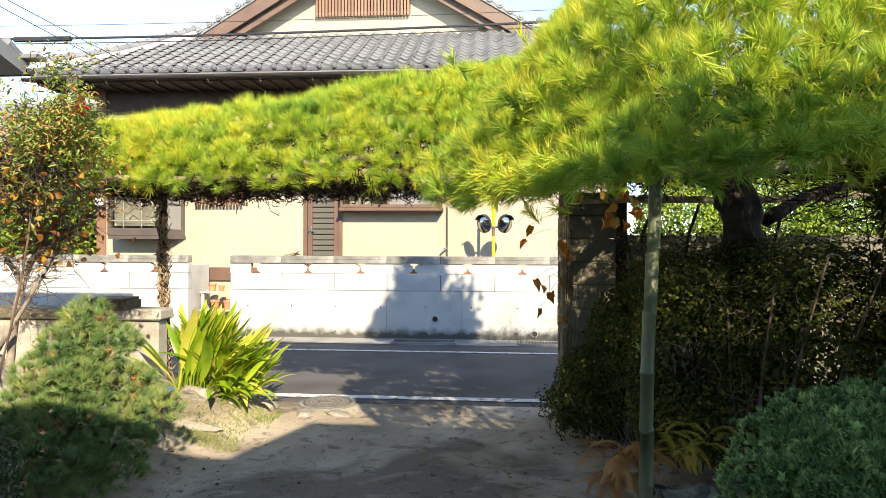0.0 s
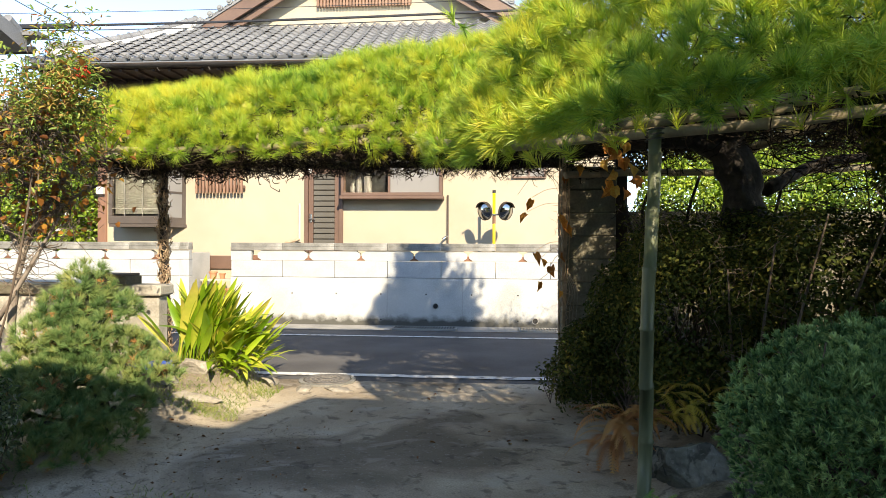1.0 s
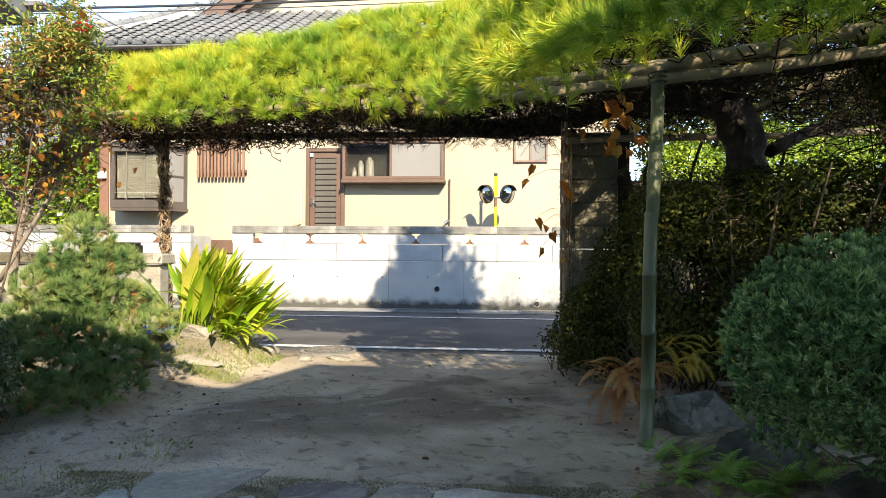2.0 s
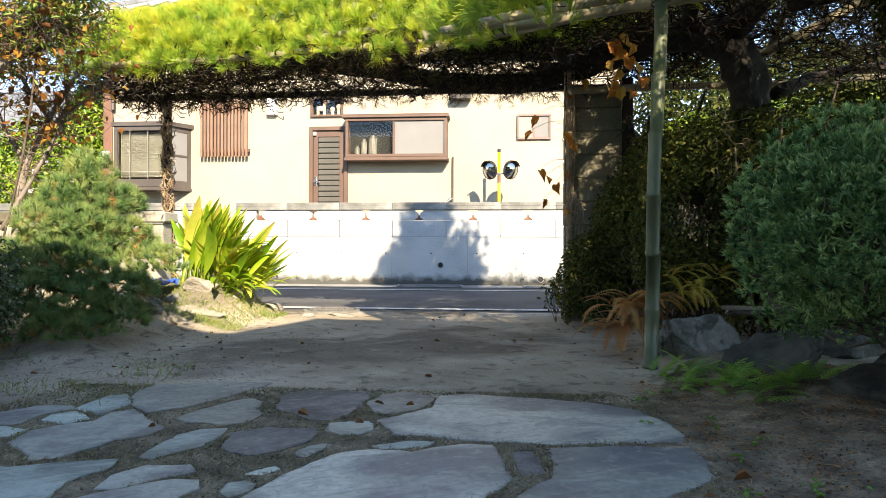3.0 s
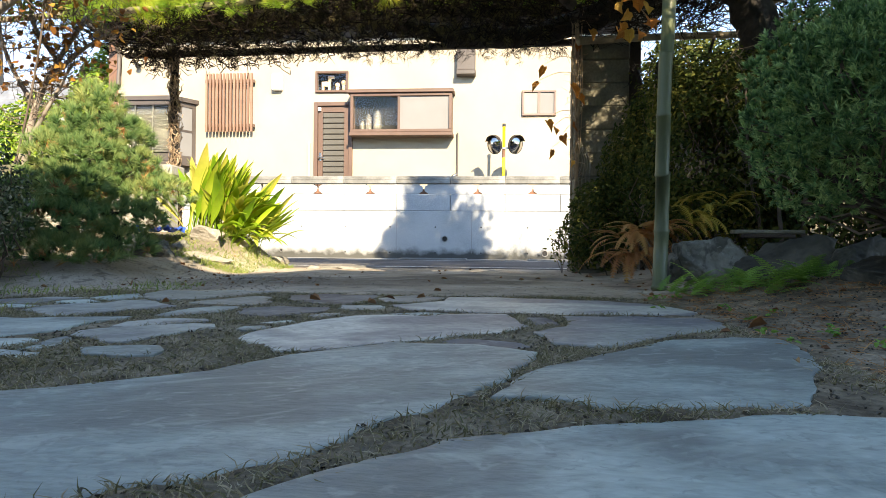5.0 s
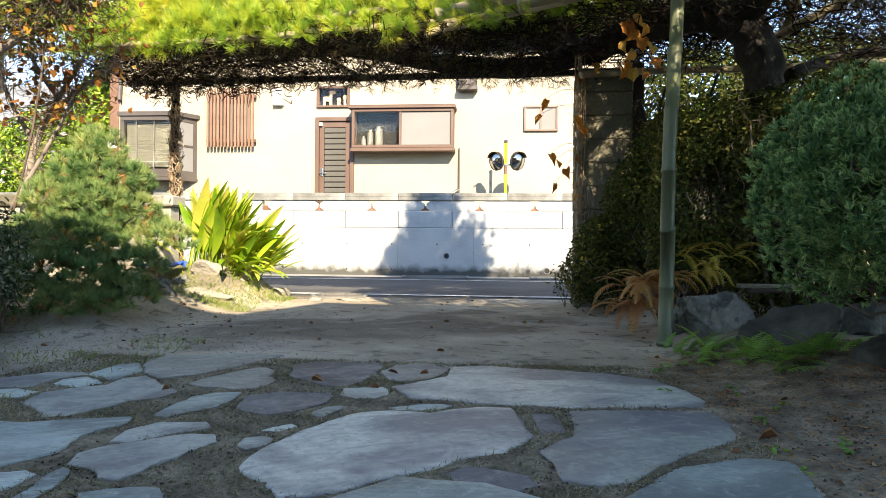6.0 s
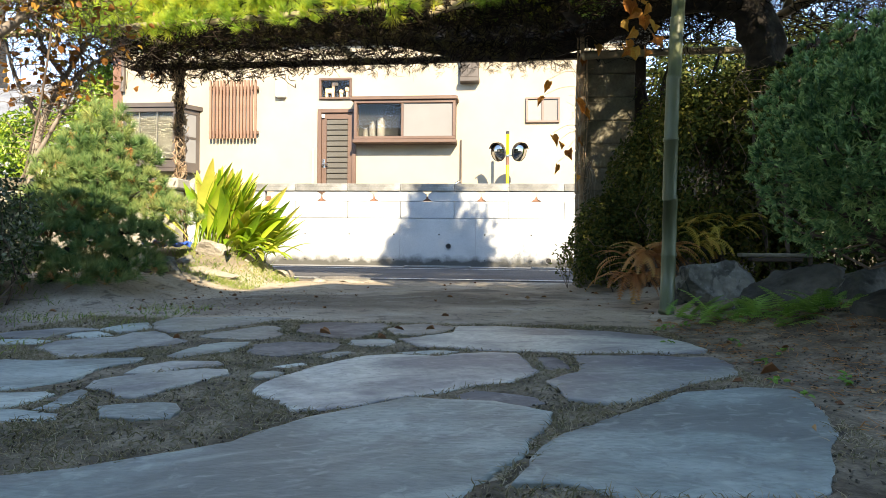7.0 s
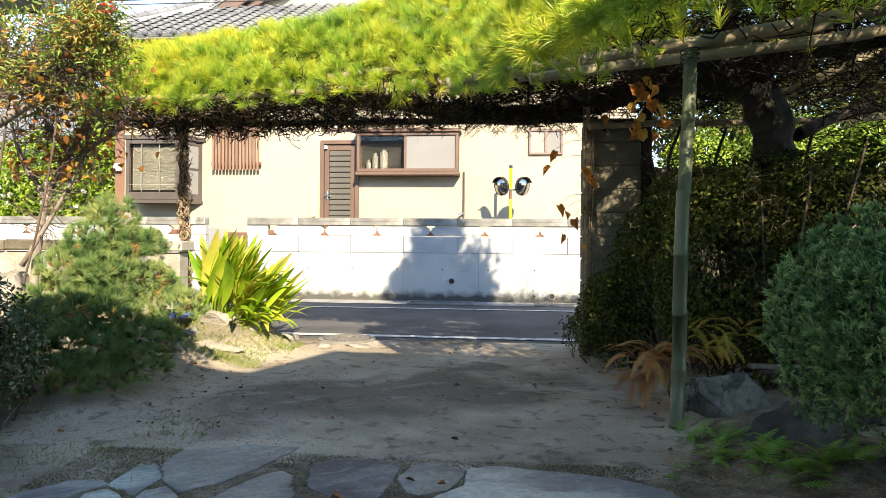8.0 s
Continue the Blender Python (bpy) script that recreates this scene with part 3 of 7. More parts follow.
def ornament_block_mesh():
    """A long block whose ends curve in, so that two of them leave a waisted opening."""
    bm = bmesh.new()
    prof = [(0.37, 0.0), (0.39, 0.02), (0.43, 0.045), (0.435, 0.082), (0.43, 0.12), (0.39, 0.145), (0.37, 0.165)]
    right = [(0.45 - (0.45 - x) * 1.0, z) for x, z in prof]
    ring = [(-x, z) for x, z in reversed(right)] + right
    f = [bm.verts.new((x, 0.0, z)) for x, z in ring]
    b = [bm.verts.new((x, 0.1, z)) for x, z in ring]
    bm.faces.new(list(reversed(f)))
    bm.faces.new(b)
    for k in range(len(f)):
        bm.faces.new((f[k], f[(k + 1) % len(f)], b[(k + 1) % len(f)], b[k]))
    bmesh.ops.recalc_face_normals(bm, faces=bm.faces)
    me = bpy.data.meshes.new("ornament_block")
    bm.to_mesh(me)
    bm.free()
    return me


def holed_wall(x0, x1, y0, y1, z0, z1, holes):
    """A wall of rectangles round rectangular openings (hx0, hx1, hz0, hz1), with reveals."""
    xs_ = sorted({x0, x1, *[h[0] for h in holes], *[h[1] for h in holes]})
    zs_ = sorted({z0, z1, *[h[2] for h in holes], *[h[3] for h in holes]})
    bm = bmesh.new()
    inside = lambda cx, cz: any(h[0] < cx < h[1] and h[2] < cz < h[3] for h in holes)
    for xa, xb in zip(xs_, xs_[1:]):
        for za, zb in zip(zs_, zs_[1:]):
            if not inside((xa + xb) / 2, (za + zb) / 2):
                box(bm, xa, xb, y0, y1, za, zb)
    bmesh.ops.remove_doubles(bm, verts=bm.verts, dist=0.0005)
    bm.verts.index_update()
    seen = {}
    for f in bm.faces:
        seen.setdefault(tuple(sorted(v.index for v in f.verts)), []).append(f)
    bmesh.ops.delete(bm, geom=[f for fs in seen.values() if len(fs) > 1 for f in fs], context="FACES")
    return bm


def street_wall(name, x0, x1, label):
    """Cast base, split-face blocks, waisted ornament blocks and a capping, in bays of 0.9 m."""
    w = link(name, bpy.data.meshes.new(name), None)
    w.data.materials.append(CONCRETE)
    step, off = 0.9, -0.854
    base = boxes((x0, x1, WALL_Y, WALL_Y + 0.14, -0.1, 0.795), bevel=0.006)
    base.to_mesh(w.data)
    base.free()
    tagged(w, label, "wall", kind="structure")
    blk = bpy.data.meshes.new("block")
    b = boxes((-0.446, 0.446, 0.008, 0.13, 0.0, 0.277), bevel=0.008)
    b.to_mesh(blk)
    b.free()
    cap = bpy.data.meshes.new("capping")
    b = boxes((-0.4475, 0.4475, -0.018, 0.15, 0.0, 0.062), (-0.4475, 0.4475, -0.006, 0.14, 0.062, 0.125), bevel=0.006)
    b.to_mesh(cap)
    b.free()
    orn = ornament_block_mesh()
    k0, k1 = math.floor((x0 - off) / step), math.ceil((x1 - off) / step)
    for k in range(k0, k1):
        c = off + step * (k + 0.5)
        a, e = max(x0, c - 0.45), min(x1, c + 0.45)
        if e - a < 0.1:
            continue
        s = (e - a) / 0.9
        mid = (a + e) / 2
        for nm, me, ma, z in (("block", blk, BLOCK, 0.8), ("capping", cap, CAPSTONE, 1.253)):
            link(nm, me, ma, w, m=pose(mid, WALL_Y, z) @ Matrix.Diagonal((s, 1, 1, 1)))
        c2 = off + step * k
        if x0 + 0.4 < c2 < x1 - 0.4:
            link("ornament_block", orn, BLOCK, w, m=pose(c2, WALL_Y + 0.012, 1.083))
    fill = bpy.data.meshes.new("infill_brick")
    b = boxes((-0.075, 0.075, 0.03, 0.09, 1.086, 1.165), bevel=0.004)
    b.to_mesh(fill)
    b.free()
    for k in range(k0, k1):
        c3 = off + step * (k + 0.5)
        if x0 + 0.4 < c3 < x1 - 0.4:
            link("infill_brick", fill, BRICK, w, m=pose(c3, WALL_Y, 0))
    ends = boxes((x0, x0 + 0.36, WALL_Y + 0.012, WALL_Y + 0.12, 1.083, 1.248), (x1 - 0.36, x1, WALL_Y + 0.012, WALL_Y + 0.12, 1.083, 1.248))
    part("end_block", ends, BLOCK, w)
    holes = bmesh.new()
    for zc, r in ((0.53, 0.013), (0.105, 0.013)):
        for i in range(int((x1 - x0) / 0.76)):
            x = -2.62 + 0.76 * (i + math.ceil((x0 + 2.8) / 0.76))
            if x0 + 0.1 < x < x1 - 0.1:
                bmesh.ops.create_cone(holes, cap_ends=True, segments=10, radius1=r, radius2=r, depth=0.004, matrix=pose(x, WALL_Y - 0.001, zc, 90))
    part("tie_hole", holes, BLACK, w, "dark formwork tie holes")
    return w


street = street_wall("wall_street", -4.455, 9.5, "white-grey concrete boundary wall with block courses and weathered capping")
street_left = street_wall("wall_street_far", -16.0, -5.195, "white-grey concrete boundary wall with a squared end")
part("return", boxes((-5.36, -5.2, WALL_Y + 0.14, 11.3, -0.1, 1.2)), CONCRETE, street_left)
part("weep_joint", boxes((-0.5, -0.494, WALL_Y - 0.002, WALL_Y + 0.01, 0.1, 0.79), (-1.758, -1.752, WALL_Y - 0.002, WALL_Y + 0.01, 0.1, 0.79)), GUTTER, street, "hairline casting joints")


def drain_pipe_end(x, z, r):
    p = thing("drain_outlet", "grey plastic drain outlet set in the concrete wall", "drain pipe", (x, WALL_Y, z), "wall drain outlets")
    bm = bmesh.new()
    ring = [[bm.verts.new((x + q * math.cos(a), y, z + q * math.sin(a))) for a in [i * math.pi / 10 for i in range(20)]] for q, y in ((r, WALL_Y), (r, WALL_Y - 0.02), (r * 0.78, WALL_Y - 0.02), (r * 0.78, WALL_Y - 0.003))]
    for a, b in zip(ring, ring[1:]):
        for k in range(20):
            bm.faces.new((a[k], b[k], b[(k + 1) % 20], a[(k + 1) % 20]))
    part("rim", bm, GUTTER, p)
    bm = bmesh.new()
    bmesh.ops.create_circle(bm, cap_ends=True, segments=20, radius=r * 0.78, matrix=pose(x, WALL_Y - 0.004, z, 90))
    part("bore", bm, BLACK, p)


drain_pipe_end(-0.94, 0.338, 0.05)
drain_pipe_end(0.703, 0.112, 0.055)
drain_pipe_end(-3.72, 0.125, 0.03)

# ---- house across the road ----
HY = 11.45
house = thing("house", "cream stucco house with brown trim and grey tiled gable roof", "house", (-2.7, 12, 0))
DOOR = (-3.40, -2.80, 0.25, 2.79)
KITCHEN = (-2.70, -0.92, 2.22, 2.96)
UPPER = (-3.44, -2.83, 3.02, 3.41)
SMALL = (0.34, 0.94, 2.56, 3.01)
CORNERBAY = (-6.98, -5.80, 1.80, 2.80)
LATTICE = (-5.36, -4.72, 2.42, 3.26)
part("wall", holed_wall(-7.36, 2.2, HY, HY + 0.16, -0.1, 4.9, [DOOR, KITCHEN, UPPER, SMALL, CORNERBAY, LATTICE]), STUCCO, house)
part("side_wall", boxes((-7.36, -7.2, HY + 0.16, 19.0, -0.1, 5.2), (2.04, 2.2, HY + 0.16, 19.0, -0.1, 5.2), (-7.36, 2.2, 19.0, 19.2, -0.1, 5.2)), STUCCO, house)
part("inner_wall", boxes((-7.2, 2.04, 13.4, 13.5, -0.1, 4.9), (-7.2, 2.04, HY + 0.16, 13.4, 0.0, 0.06), (-7.2, 2.04, HY + 0.16, 13.4, 4.6, 4.7)), PALEWALL, house)
part("corner_post", boxes((-7.46, -7.28, HY - 0.03, HY + 0.15, -0.1, 4.85), bevel=0.008), POSTWOOD, house, "reddish-brown timber corner post")
part("top_board", boxes((-7.28, 2.2, HY - 0.02, HY + 0.01, 4.0, 4.62)), DARKWOOD, house)


def framed(name, x0, x1, z0, z1, y, material, panes, bar=0.045, depth=0.08, label=""):
    """A window: frame mesh with its panes under it. panes: (from, to, material) as shares of the width."""
    bm = boxes((x0, x1, y - depth, y + 0.02, z1 - bar, z1), (x0, x1, y - depth, y + 0.02, z0, z0 + bar),
               (x0, x0 + bar, y - depth, y + 0.02, z0 + bar, z1 - bar), (x1 - bar, x1, y - depth, y + 0.02, z0 + bar, z1 - bar), bevel=0.004)
    for a, b, _ in panes[1:]:
        xm = x0 + (x1 - x0) * a
        box(bm, xm - 0.02, xm + 0.02, y - depth * 0.8, y, z0 + bar, z1 - bar)
    f = part(name, bm, material, house, label)
    for a, b, pm in panes:
        pb = boxes((x0 + (x1 - x0) * a + 0.021, x0 + (x1 - x0) * b - 0.021, y - depth * 0.45, y - depth * 0.45 + 0.006, z0 + bar, z1 - bar))
        pane = part("pane", pb, pm, f)
        if pm is GLASS:
            pane.visible_shadow = False
    return f


# kitchen bay, boxed out from the wall
KY = HY - 0.24
kb = framed("window", -2.72, -0.9, 2.24, 2.93, KY, BROWN, [(0, 0.48, GLASS), (0.48, 1, FROST)], 0.05, 0.06, "brown boxed-out kitchen window, one pane frosted")
part("insect_screen", boxes((-2.69, -1.85, HY - 0.03, HY - 0.02, 2.236, 2.934)), DARKBACK, kb, "dark insect screen")
part("hood", boxes((-2.78, -0.86, KY - 0.1, HY, 2.935, 2.985), (-2.76, -0.88, KY - 0.08, HY, 2.985, 3.0), bevel=0.005), BROWN, kb)
part("sill", boxes((-2.74, -0.88, KY - 0.08, HY, 2.175, 2.235), bevel=0.005), BROWN, kb)
for xa in (-2.72, -0.93):
    part("cheek", boxes((xa, xa + 0.03, KY + 0.021, HY, 2.236, 2.934)), BROWN, kb)
framed("window", *UPPER, HY, BROWN, [(0, 1, GLASS)], 0.04, 0.05, "small brown framed window with figures inside")
framed("window", *SMALL, HY, PINKFRAME, [(0, 0.5, PALEPANE), (0.5, 1, FROST)], 0.035, 0.05, "small sliding window with a pinkish-brown frame")
framed("window", *LATTICE, HY + 0.05, BROWN, [(0, 1, FROST)], 0.04, 0.04)

# bay window at the house's corner, with splayed sides
BY = HY - 0.42
bay = part("bay_window", boxes((-7.0, -5.98, BY, BY + 0.07, 1.72, 1.86), (-7.0, -5.98, BY, BY + 0.07, 2.74, 2.82), (-7.0, -6.93, BY, BY + 0.07, 1.86, 2.74), (-6.05, -5.98, BY, BY + 0.07, 1.86, 2.74), bevel=0.004), BRONZE, house, "grey-bronze bay window with a pale blind")
part("pane", boxes((-6.93, -6.05, BY + 0.03, BY + 0.036, 1.86, 2.74)), GLASS, bay).visible_shadow = False
# near-black sheet behind the blind, in place of the room's darkness
part("backing", boxes((-6.96, -5.82, HY - 0.03, HY - 0.01, 1.74, 2.82)), DARKBACK, bay)
slat_bm = bmesh.new()
for i in range(22):
    z = 1.9 + i * 0.038
    box(slat_bm, -6.92, -6.06, BY + 0.1, BY + 0.125, z, z + 0.0355)
part("blind", slat_bm, BLIND, bay, "pale slatted blind")
part("glazing_bar", boxes((-6.7, -6.692, BY + 0.012, BY + 0.024, 1.86, 2.74), (-6.36, -6.352, BY + 0.012, BY + 0.024, 1.86, 2.74), (-6.93, -6.05, BY + 0.013, BY + 0.023, 1.99, 1.998)), PALEPANE, bay)


def prism(bm, ring, z0, z1):
    a = [bm.verts.new((x, y, z0)) for x, y in ring]
    b = [bm.verts.new((x, y, z1)) for x, y in ring]
    bm.faces.new(list(reversed(a)))
    bm.faces.new(b)
    for k in range(len(a)):
        bm.faces.new((a[k], a[(k + 1) % len(a)], b[(k + 1) % len(a)], b[k]))
    return bm


bay_plan = [(-7.06, HY), (-7.04, BY - 0.03), (-5.95, BY - 0.03), (-5.68, HY)]
part("hood", prism(bmesh.new(), bay_plan, 2.823, 2.9), BRONZE, bay)
part("sill", prism(bmesh.new(), [(-7.0, HY), (-6.99, BY + 0.005), (-5.97, BY + 0.005), (-5.72, HY)], 1.66, 1.718), BRONZE, bay)
side = prism(bmesh.new(), [(-5.975, BY + 0.01), (-5.74, HY), (-5.79, HY), (-6.03, BY + 0.03)], 1.72, 1.84)
prism(side, [(-5.975, BY + 0.01), (-5.74, HY), (-5.79, HY), (-6.03, BY + 0.03)], 2.74, 2.82)
prism(side, [(-5.78, HY - 0.06), (-5.74, HY), (-5.79, HY), (-5.82, HY - 0.04)], 1.84, 2.74)
prism(side, [(-5.975, BY + 0.01), (-5.94, BY + 0.07), (-5.99, BY + 0.07), (-6.03, BY + 0.03)], 1.84, 2.74)
prism(side, [(-5.94, BY + 0.07), (-5.78, HY - 0.06), (-5.8, HY - 0.05), (-5.96, BY + 0.08)], 2.28, 2.32)
part("casement", side, BRONZE, bay)
part("pane", prism(bmesh.new(), [(-5.96, BY + 0.05), (-5.785, HY - 0.05), (-5.795, HY - 0.05), (-5.97, BY + 0.05)], 1.84, 2.74), FROST, bay)
part("cheek", boxes((-7.0, -6.97, BY + 0.07, HY, 1.72, 2.82)), BRONZE, bay)
part("shutter_box", boxes((-7.1, -7.02, HY - 0.16, HY, 1.86, 2.78), bevel=0.006), BRONZE, bay)

# service door with louvers
dr = part("door", boxes((-3.46, -3.39, HY - 0.05, HY + 0.03, 0.2, 2.84), (-2.81, -2.74, HY - 0.05, HY + 0.03, 0.2, 2.84), (-3.39, -2.81, HY - 0.05, HY + 0.03, 2.77, 2.84), bevel=0.004), BROWN, house, "brown framed service door with grey louvers")
part("leaf", boxes((-3.385, -3.3, HY - 0.01, HY + 0.03, 0.25, 2.765), (-2.9, -2.815, HY - 0.01, HY + 0.03, 0.25, 2.765), (-3.3, -2.9, HY - 0.01, HY + 0.03, 2.66, 2.765), (-3.3, -2.9, HY - 0.01, HY + 0.03, 0.25, 0.35)), BROWN, dr)
lou = bpy.data.meshes.new("louver")
b = boxes((-3.299, -2.901, HY - 0.008, HY + 0.02, 0.0, 0.088), bevel=0.01)
b.to_mesh(lou)
b.free()
for i in range(23):
    link("louver", lou, LOUVER, dr, m=pose(0, 0, 0.36 + i * 0.1, 0, 0, 0))
hb = boxes((-3.36, -3.335, HY - 0.07, HY - 0.01, 1.81, 1.835), (-3.37, -3.25, HY - 0.075, HY - 0.055, 1.815, 1.835), (-3.372, -3.325, HY - 0.02, HY - 0.009, 1.76, 1.92), bevel=0.004)
part("handle", hb, STEEL, dr, "chrome lever handle")
part("door_closer", boxes((-3.38, -3.33, HY - 0.055, HY - 0.012, 2.68, 2.74)), WHITE, dr)

# lattice screen of vertical slats
lat = part("lattice_screen", boxes((-5.52, -4.57, HY - 0.1, HY - 0.06, 3.2, 3.26), (-5.5, -5.46, HY - 0.06, HY, 3.21, 3.25), (-4.63, -4.59, HY - 0.06, HY, 3.21, 3.25), bevel=0.004), BROWN, house, "brown vertical slat screen over a window")
part("lower_rail", boxes((-5.52, -4.57, HY - 0.1, HY - 0.06, 2.38, 2.44), (-5.5, -5.46, HY - 0.06, HY, 2.39, 2.43), (-4.63, -4.59, HY - 0.06, HY, 2.39, 2.43), bevel=0.004), BROWN, lat)
sl = bpy.data.meshes.new("slat")
b = boxes((-0.019, 0.019, HY - 0.14, HY - 0.1, 2.29, 3.37), bevel=0.004)
b.to_mesh(sl)
b.free()
for i in range(14):
    link("slat", sl, SLAT, lat, m=pose(-5.475 + i * 0.066, 0, 0))

part("meter_box", boxes((-4.25, -4.06, HY - 0.11, HY, 3.06, 3.36), bevel=0.015), WHITE, house, "white plastic wall box")
part("switch_box", boxes((-7.44, -7.3, HY - 0.12, HY - 0.035, 2.28, 2.42), bevel=0.01), WHITE, house, "white plastic box on the corner post")
part("vent_hood", boxes((-0.83, -0.5, HY - 0.16, HY, 3.36, 3.74), (-0.84, -0.49, HY - 0.2, HY, 3.27, 3.36), bevel=0.012), BRONZE, house, "grey kitchen extractor hood")
bm = tube(bmesh.new(), [(-0.81, HY - 0.04, 0.0), (-0.81, HY - 0.04, 2.26)], 0.016, 8)
part("conduit", bm, BRONZE, house, "thin grey conduit")
bm = tube(bmesh.new(), [(-0.81, HY - 0.05, 1.52), (-0.85, HY - 0.1, 1.5), (-0.9, HY - 0.13, 1.46)], 0.018, 8)
part("tap", bm, STEEL, house)
part("bracket", boxes((-3.57, -3.53, HY - 0.04, HY, 1.4, 2.11), bevel=0.005), PALEWALL, house, "pale upright grab bar")
bm = tube(bmesh.new(), [(-3.55, HY - 0.05, 1.46), (-3.62, HY - 0.1, 1.42), (-3.72, HY - 0.12, 1.4), (-3.8, HY - 0.12, 1.38)], 0.025, 8)
part("hose", bm, VINEBARK, house)
bm = boxes((-6.87, -6.82, HY - 0.14, HY, 3.55, 3.58))
bmesh.ops.create_cone(bm, cap_ends=True, segments=14, radius1=0.05, radius2=0.03, depth=0.1, matrix=pose(-6.84, HY - 0.12, 3.56, 60))
part("spot_lamp", bm, BLACK, house, "small black spot lamp, unlit")
part("plinth_board", boxes((-7.36, -4.0, HY - 0.05, HY - 0.001, 0.9, 1.14)), BROWN, house)


def toy(name, boxes_, balls, label):
    bm = bmesh.new()
    for r in boxes_:
        box(bm, *r, bevel=0.006)
    for c, r in balls:
        bmesh.ops.create_uvsphere(bm, u_segments=12, v_segments=8, radius=r, matrix=pose(*c))
    me = bpy.data.meshes.new(name)
    bm.to_mesh(me)
    bm.free()
    tagged(link(name, me, TOYWOOD), label, "wooden figure", "figures in the window")


SY = HY + 0.1
# added dark sheet: the room's lack of light is given by its colour
part("screen", boxes((-3.5, -2.78, HY + 0.22, HY + 0.23, 2.95, 3.48)), DARKBACK, house, "dark sheet standing in for the unlit room")
tagged(link("inner_sill", soup("inner_sill", [(-3.44, HY + 0.02, 3.058), (-2.83, HY + 0.02, 3.058), (-2.83, HY + 0.3, 3.058), (-3.44, HY + 0.3, 3.058)], None, [(0, 1, 2, 3)]), TOYWOOD), "pale timber ledge behind the small window", "shelf")
toy("toy_horse", [(-3.36, -3.2, SY, SY + 0.06, 3.17, 3.25), (-3.36, -3.32, SY, SY + 0.06, 3.06, 3.17), (-3.24, -3.2, SY, SY + 0.06, 3.06, 3.17), (-3.24, -3.19, SY, SY + 0.05, 3.25, 3.33), (-3.24, -3.13, SY, SY + 0.05, 3.31, 3.36)], [], "pale carved wooden horse on the window ledge")
toy("toy_peg", [(-3.09, -3.04, SY, SY + 0.05, 3.06, 3.15)], [((-3.065, SY + 0.02, 3.19), 0.042)], "pale turned wooden peg figure on the window ledge")
toy("toy_peg", [(-2.97, -2.92, SY, SY + 0.05, 3.06, 3.18)], [((-2.945, SY + 0.02, 3.23), 0.048)], "taller grey wooden peg figure on the window ledge")


def jar(x, z, r, h, label):
    bm = bmesh.new()
    bmesh.ops.create_cone(bm, cap_ends=True, segments=16, radius1=r, radius2=r * 0.9, depth=h, matrix=pose(x, HY - 0.12, z + h / 2))
    bmesh.ops.create_cone(bm, cap_ends=True, segments=16, radius1=r * 0.5, radius2=r * 0.5, depth=0.05, matrix=pose(x, HY - 0.12, z + h + 0.025))
    me = bpy.data.meshes.new("bottle")
    bm.to_mesh(me)
    bm.free()
    tagged(link("bottle", me, LOUVER), label, "bottle", "bottles in the kitchen window")


jar(-2.42, 2.236, 0.06, 0.3, "white plastic bottle behind the kitchen glass")
jar(-2.26, 2.236, 0.08, 0.36, "white plastic bottle behind the kitchen glass")
jar(-2.54, 2.236, 0.05, 0.18, "small white jar behind the kitchen glass")

# ---- roof ----
EY, EZ, SLOPE = 10.72, 4.6, 0.56
X0, X1, TOPY = -8.25, 2.9, 13.1
TOPZ = EZ + SLOPE * (TOPY - EY)
LX, RX = -6.36, 0.95


def sheet(bm, corners, thick):
    a = [bm.verts.new(c) for c in corners]
    b = [bm.verts.new((c[0], c[1], c[2] - thick)) for c in corners]
    bm.faces.new(a)
    bm.faces.new(list(reversed(b)))
    for k in range(len(a)):
        bm.faces.new((a[k], b[k], b[(k + 1) % len(a)], a[(k + 1) % len(a)]))


bm = bmesh.new()
sheet(bm, [(X0, EY, EZ), (X1, EY, EZ), (RX, TOPY, TOPZ), (LX, TOPY, TOPZ)], 0.05)
sheet(bm, [(X0, 20, EZ), (X0, EY, EZ), (LX, TOPY, TOPZ), (LX, 20, TOPZ)], 0.05)
sheet(bm, [(X1, EY, EZ), (X1, 20, EZ), (RX, 20, TOPZ), (RX, TOPY, TOPZ)], 0.05)
GX, GZ = (LX + RX) / 2, TOPZ + 0.6 * (RX - LX) / 2
sheet(bm, [(LX - 0.25, 12.95, TOPZ - 0.15), (GX, 12.95, GZ), (GX, 20, GZ), (LX - 0.25, 20, TOPZ - 0.15)], 0.06)
sheet(bm, [(GX, 12.95, GZ), (RX + 0.25, 12.95, TOPZ - 0.15), (RX + 0.25, 20, TOPZ - 0.15), (GX, 20, GZ)], 0.06)
roof = part("roof", bm, TILE, house, "grey clay tile roof")
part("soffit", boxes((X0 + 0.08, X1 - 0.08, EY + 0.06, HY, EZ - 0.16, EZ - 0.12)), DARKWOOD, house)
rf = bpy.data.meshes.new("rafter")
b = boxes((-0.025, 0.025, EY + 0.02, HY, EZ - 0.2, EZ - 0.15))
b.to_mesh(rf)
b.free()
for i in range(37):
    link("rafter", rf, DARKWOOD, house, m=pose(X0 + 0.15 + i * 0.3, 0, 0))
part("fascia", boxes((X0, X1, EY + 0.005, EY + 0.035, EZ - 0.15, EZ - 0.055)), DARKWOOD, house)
bm = bmesh.new()
ring = []
for i in range(9):
    a = math.pi + math.pi * i / 8
    ring.append([bm.verts.new((x, EY - 0.05 + 0.055 * math.cos(a), EZ - 0.1 + 0.055 * math.sin(a))) for x in (X0 - 0.1, X1 + 0.1)])
for a, c in zip(ring, ring[1:]):
    bm.faces.new((a[0], c[0], c[1], a[1]))
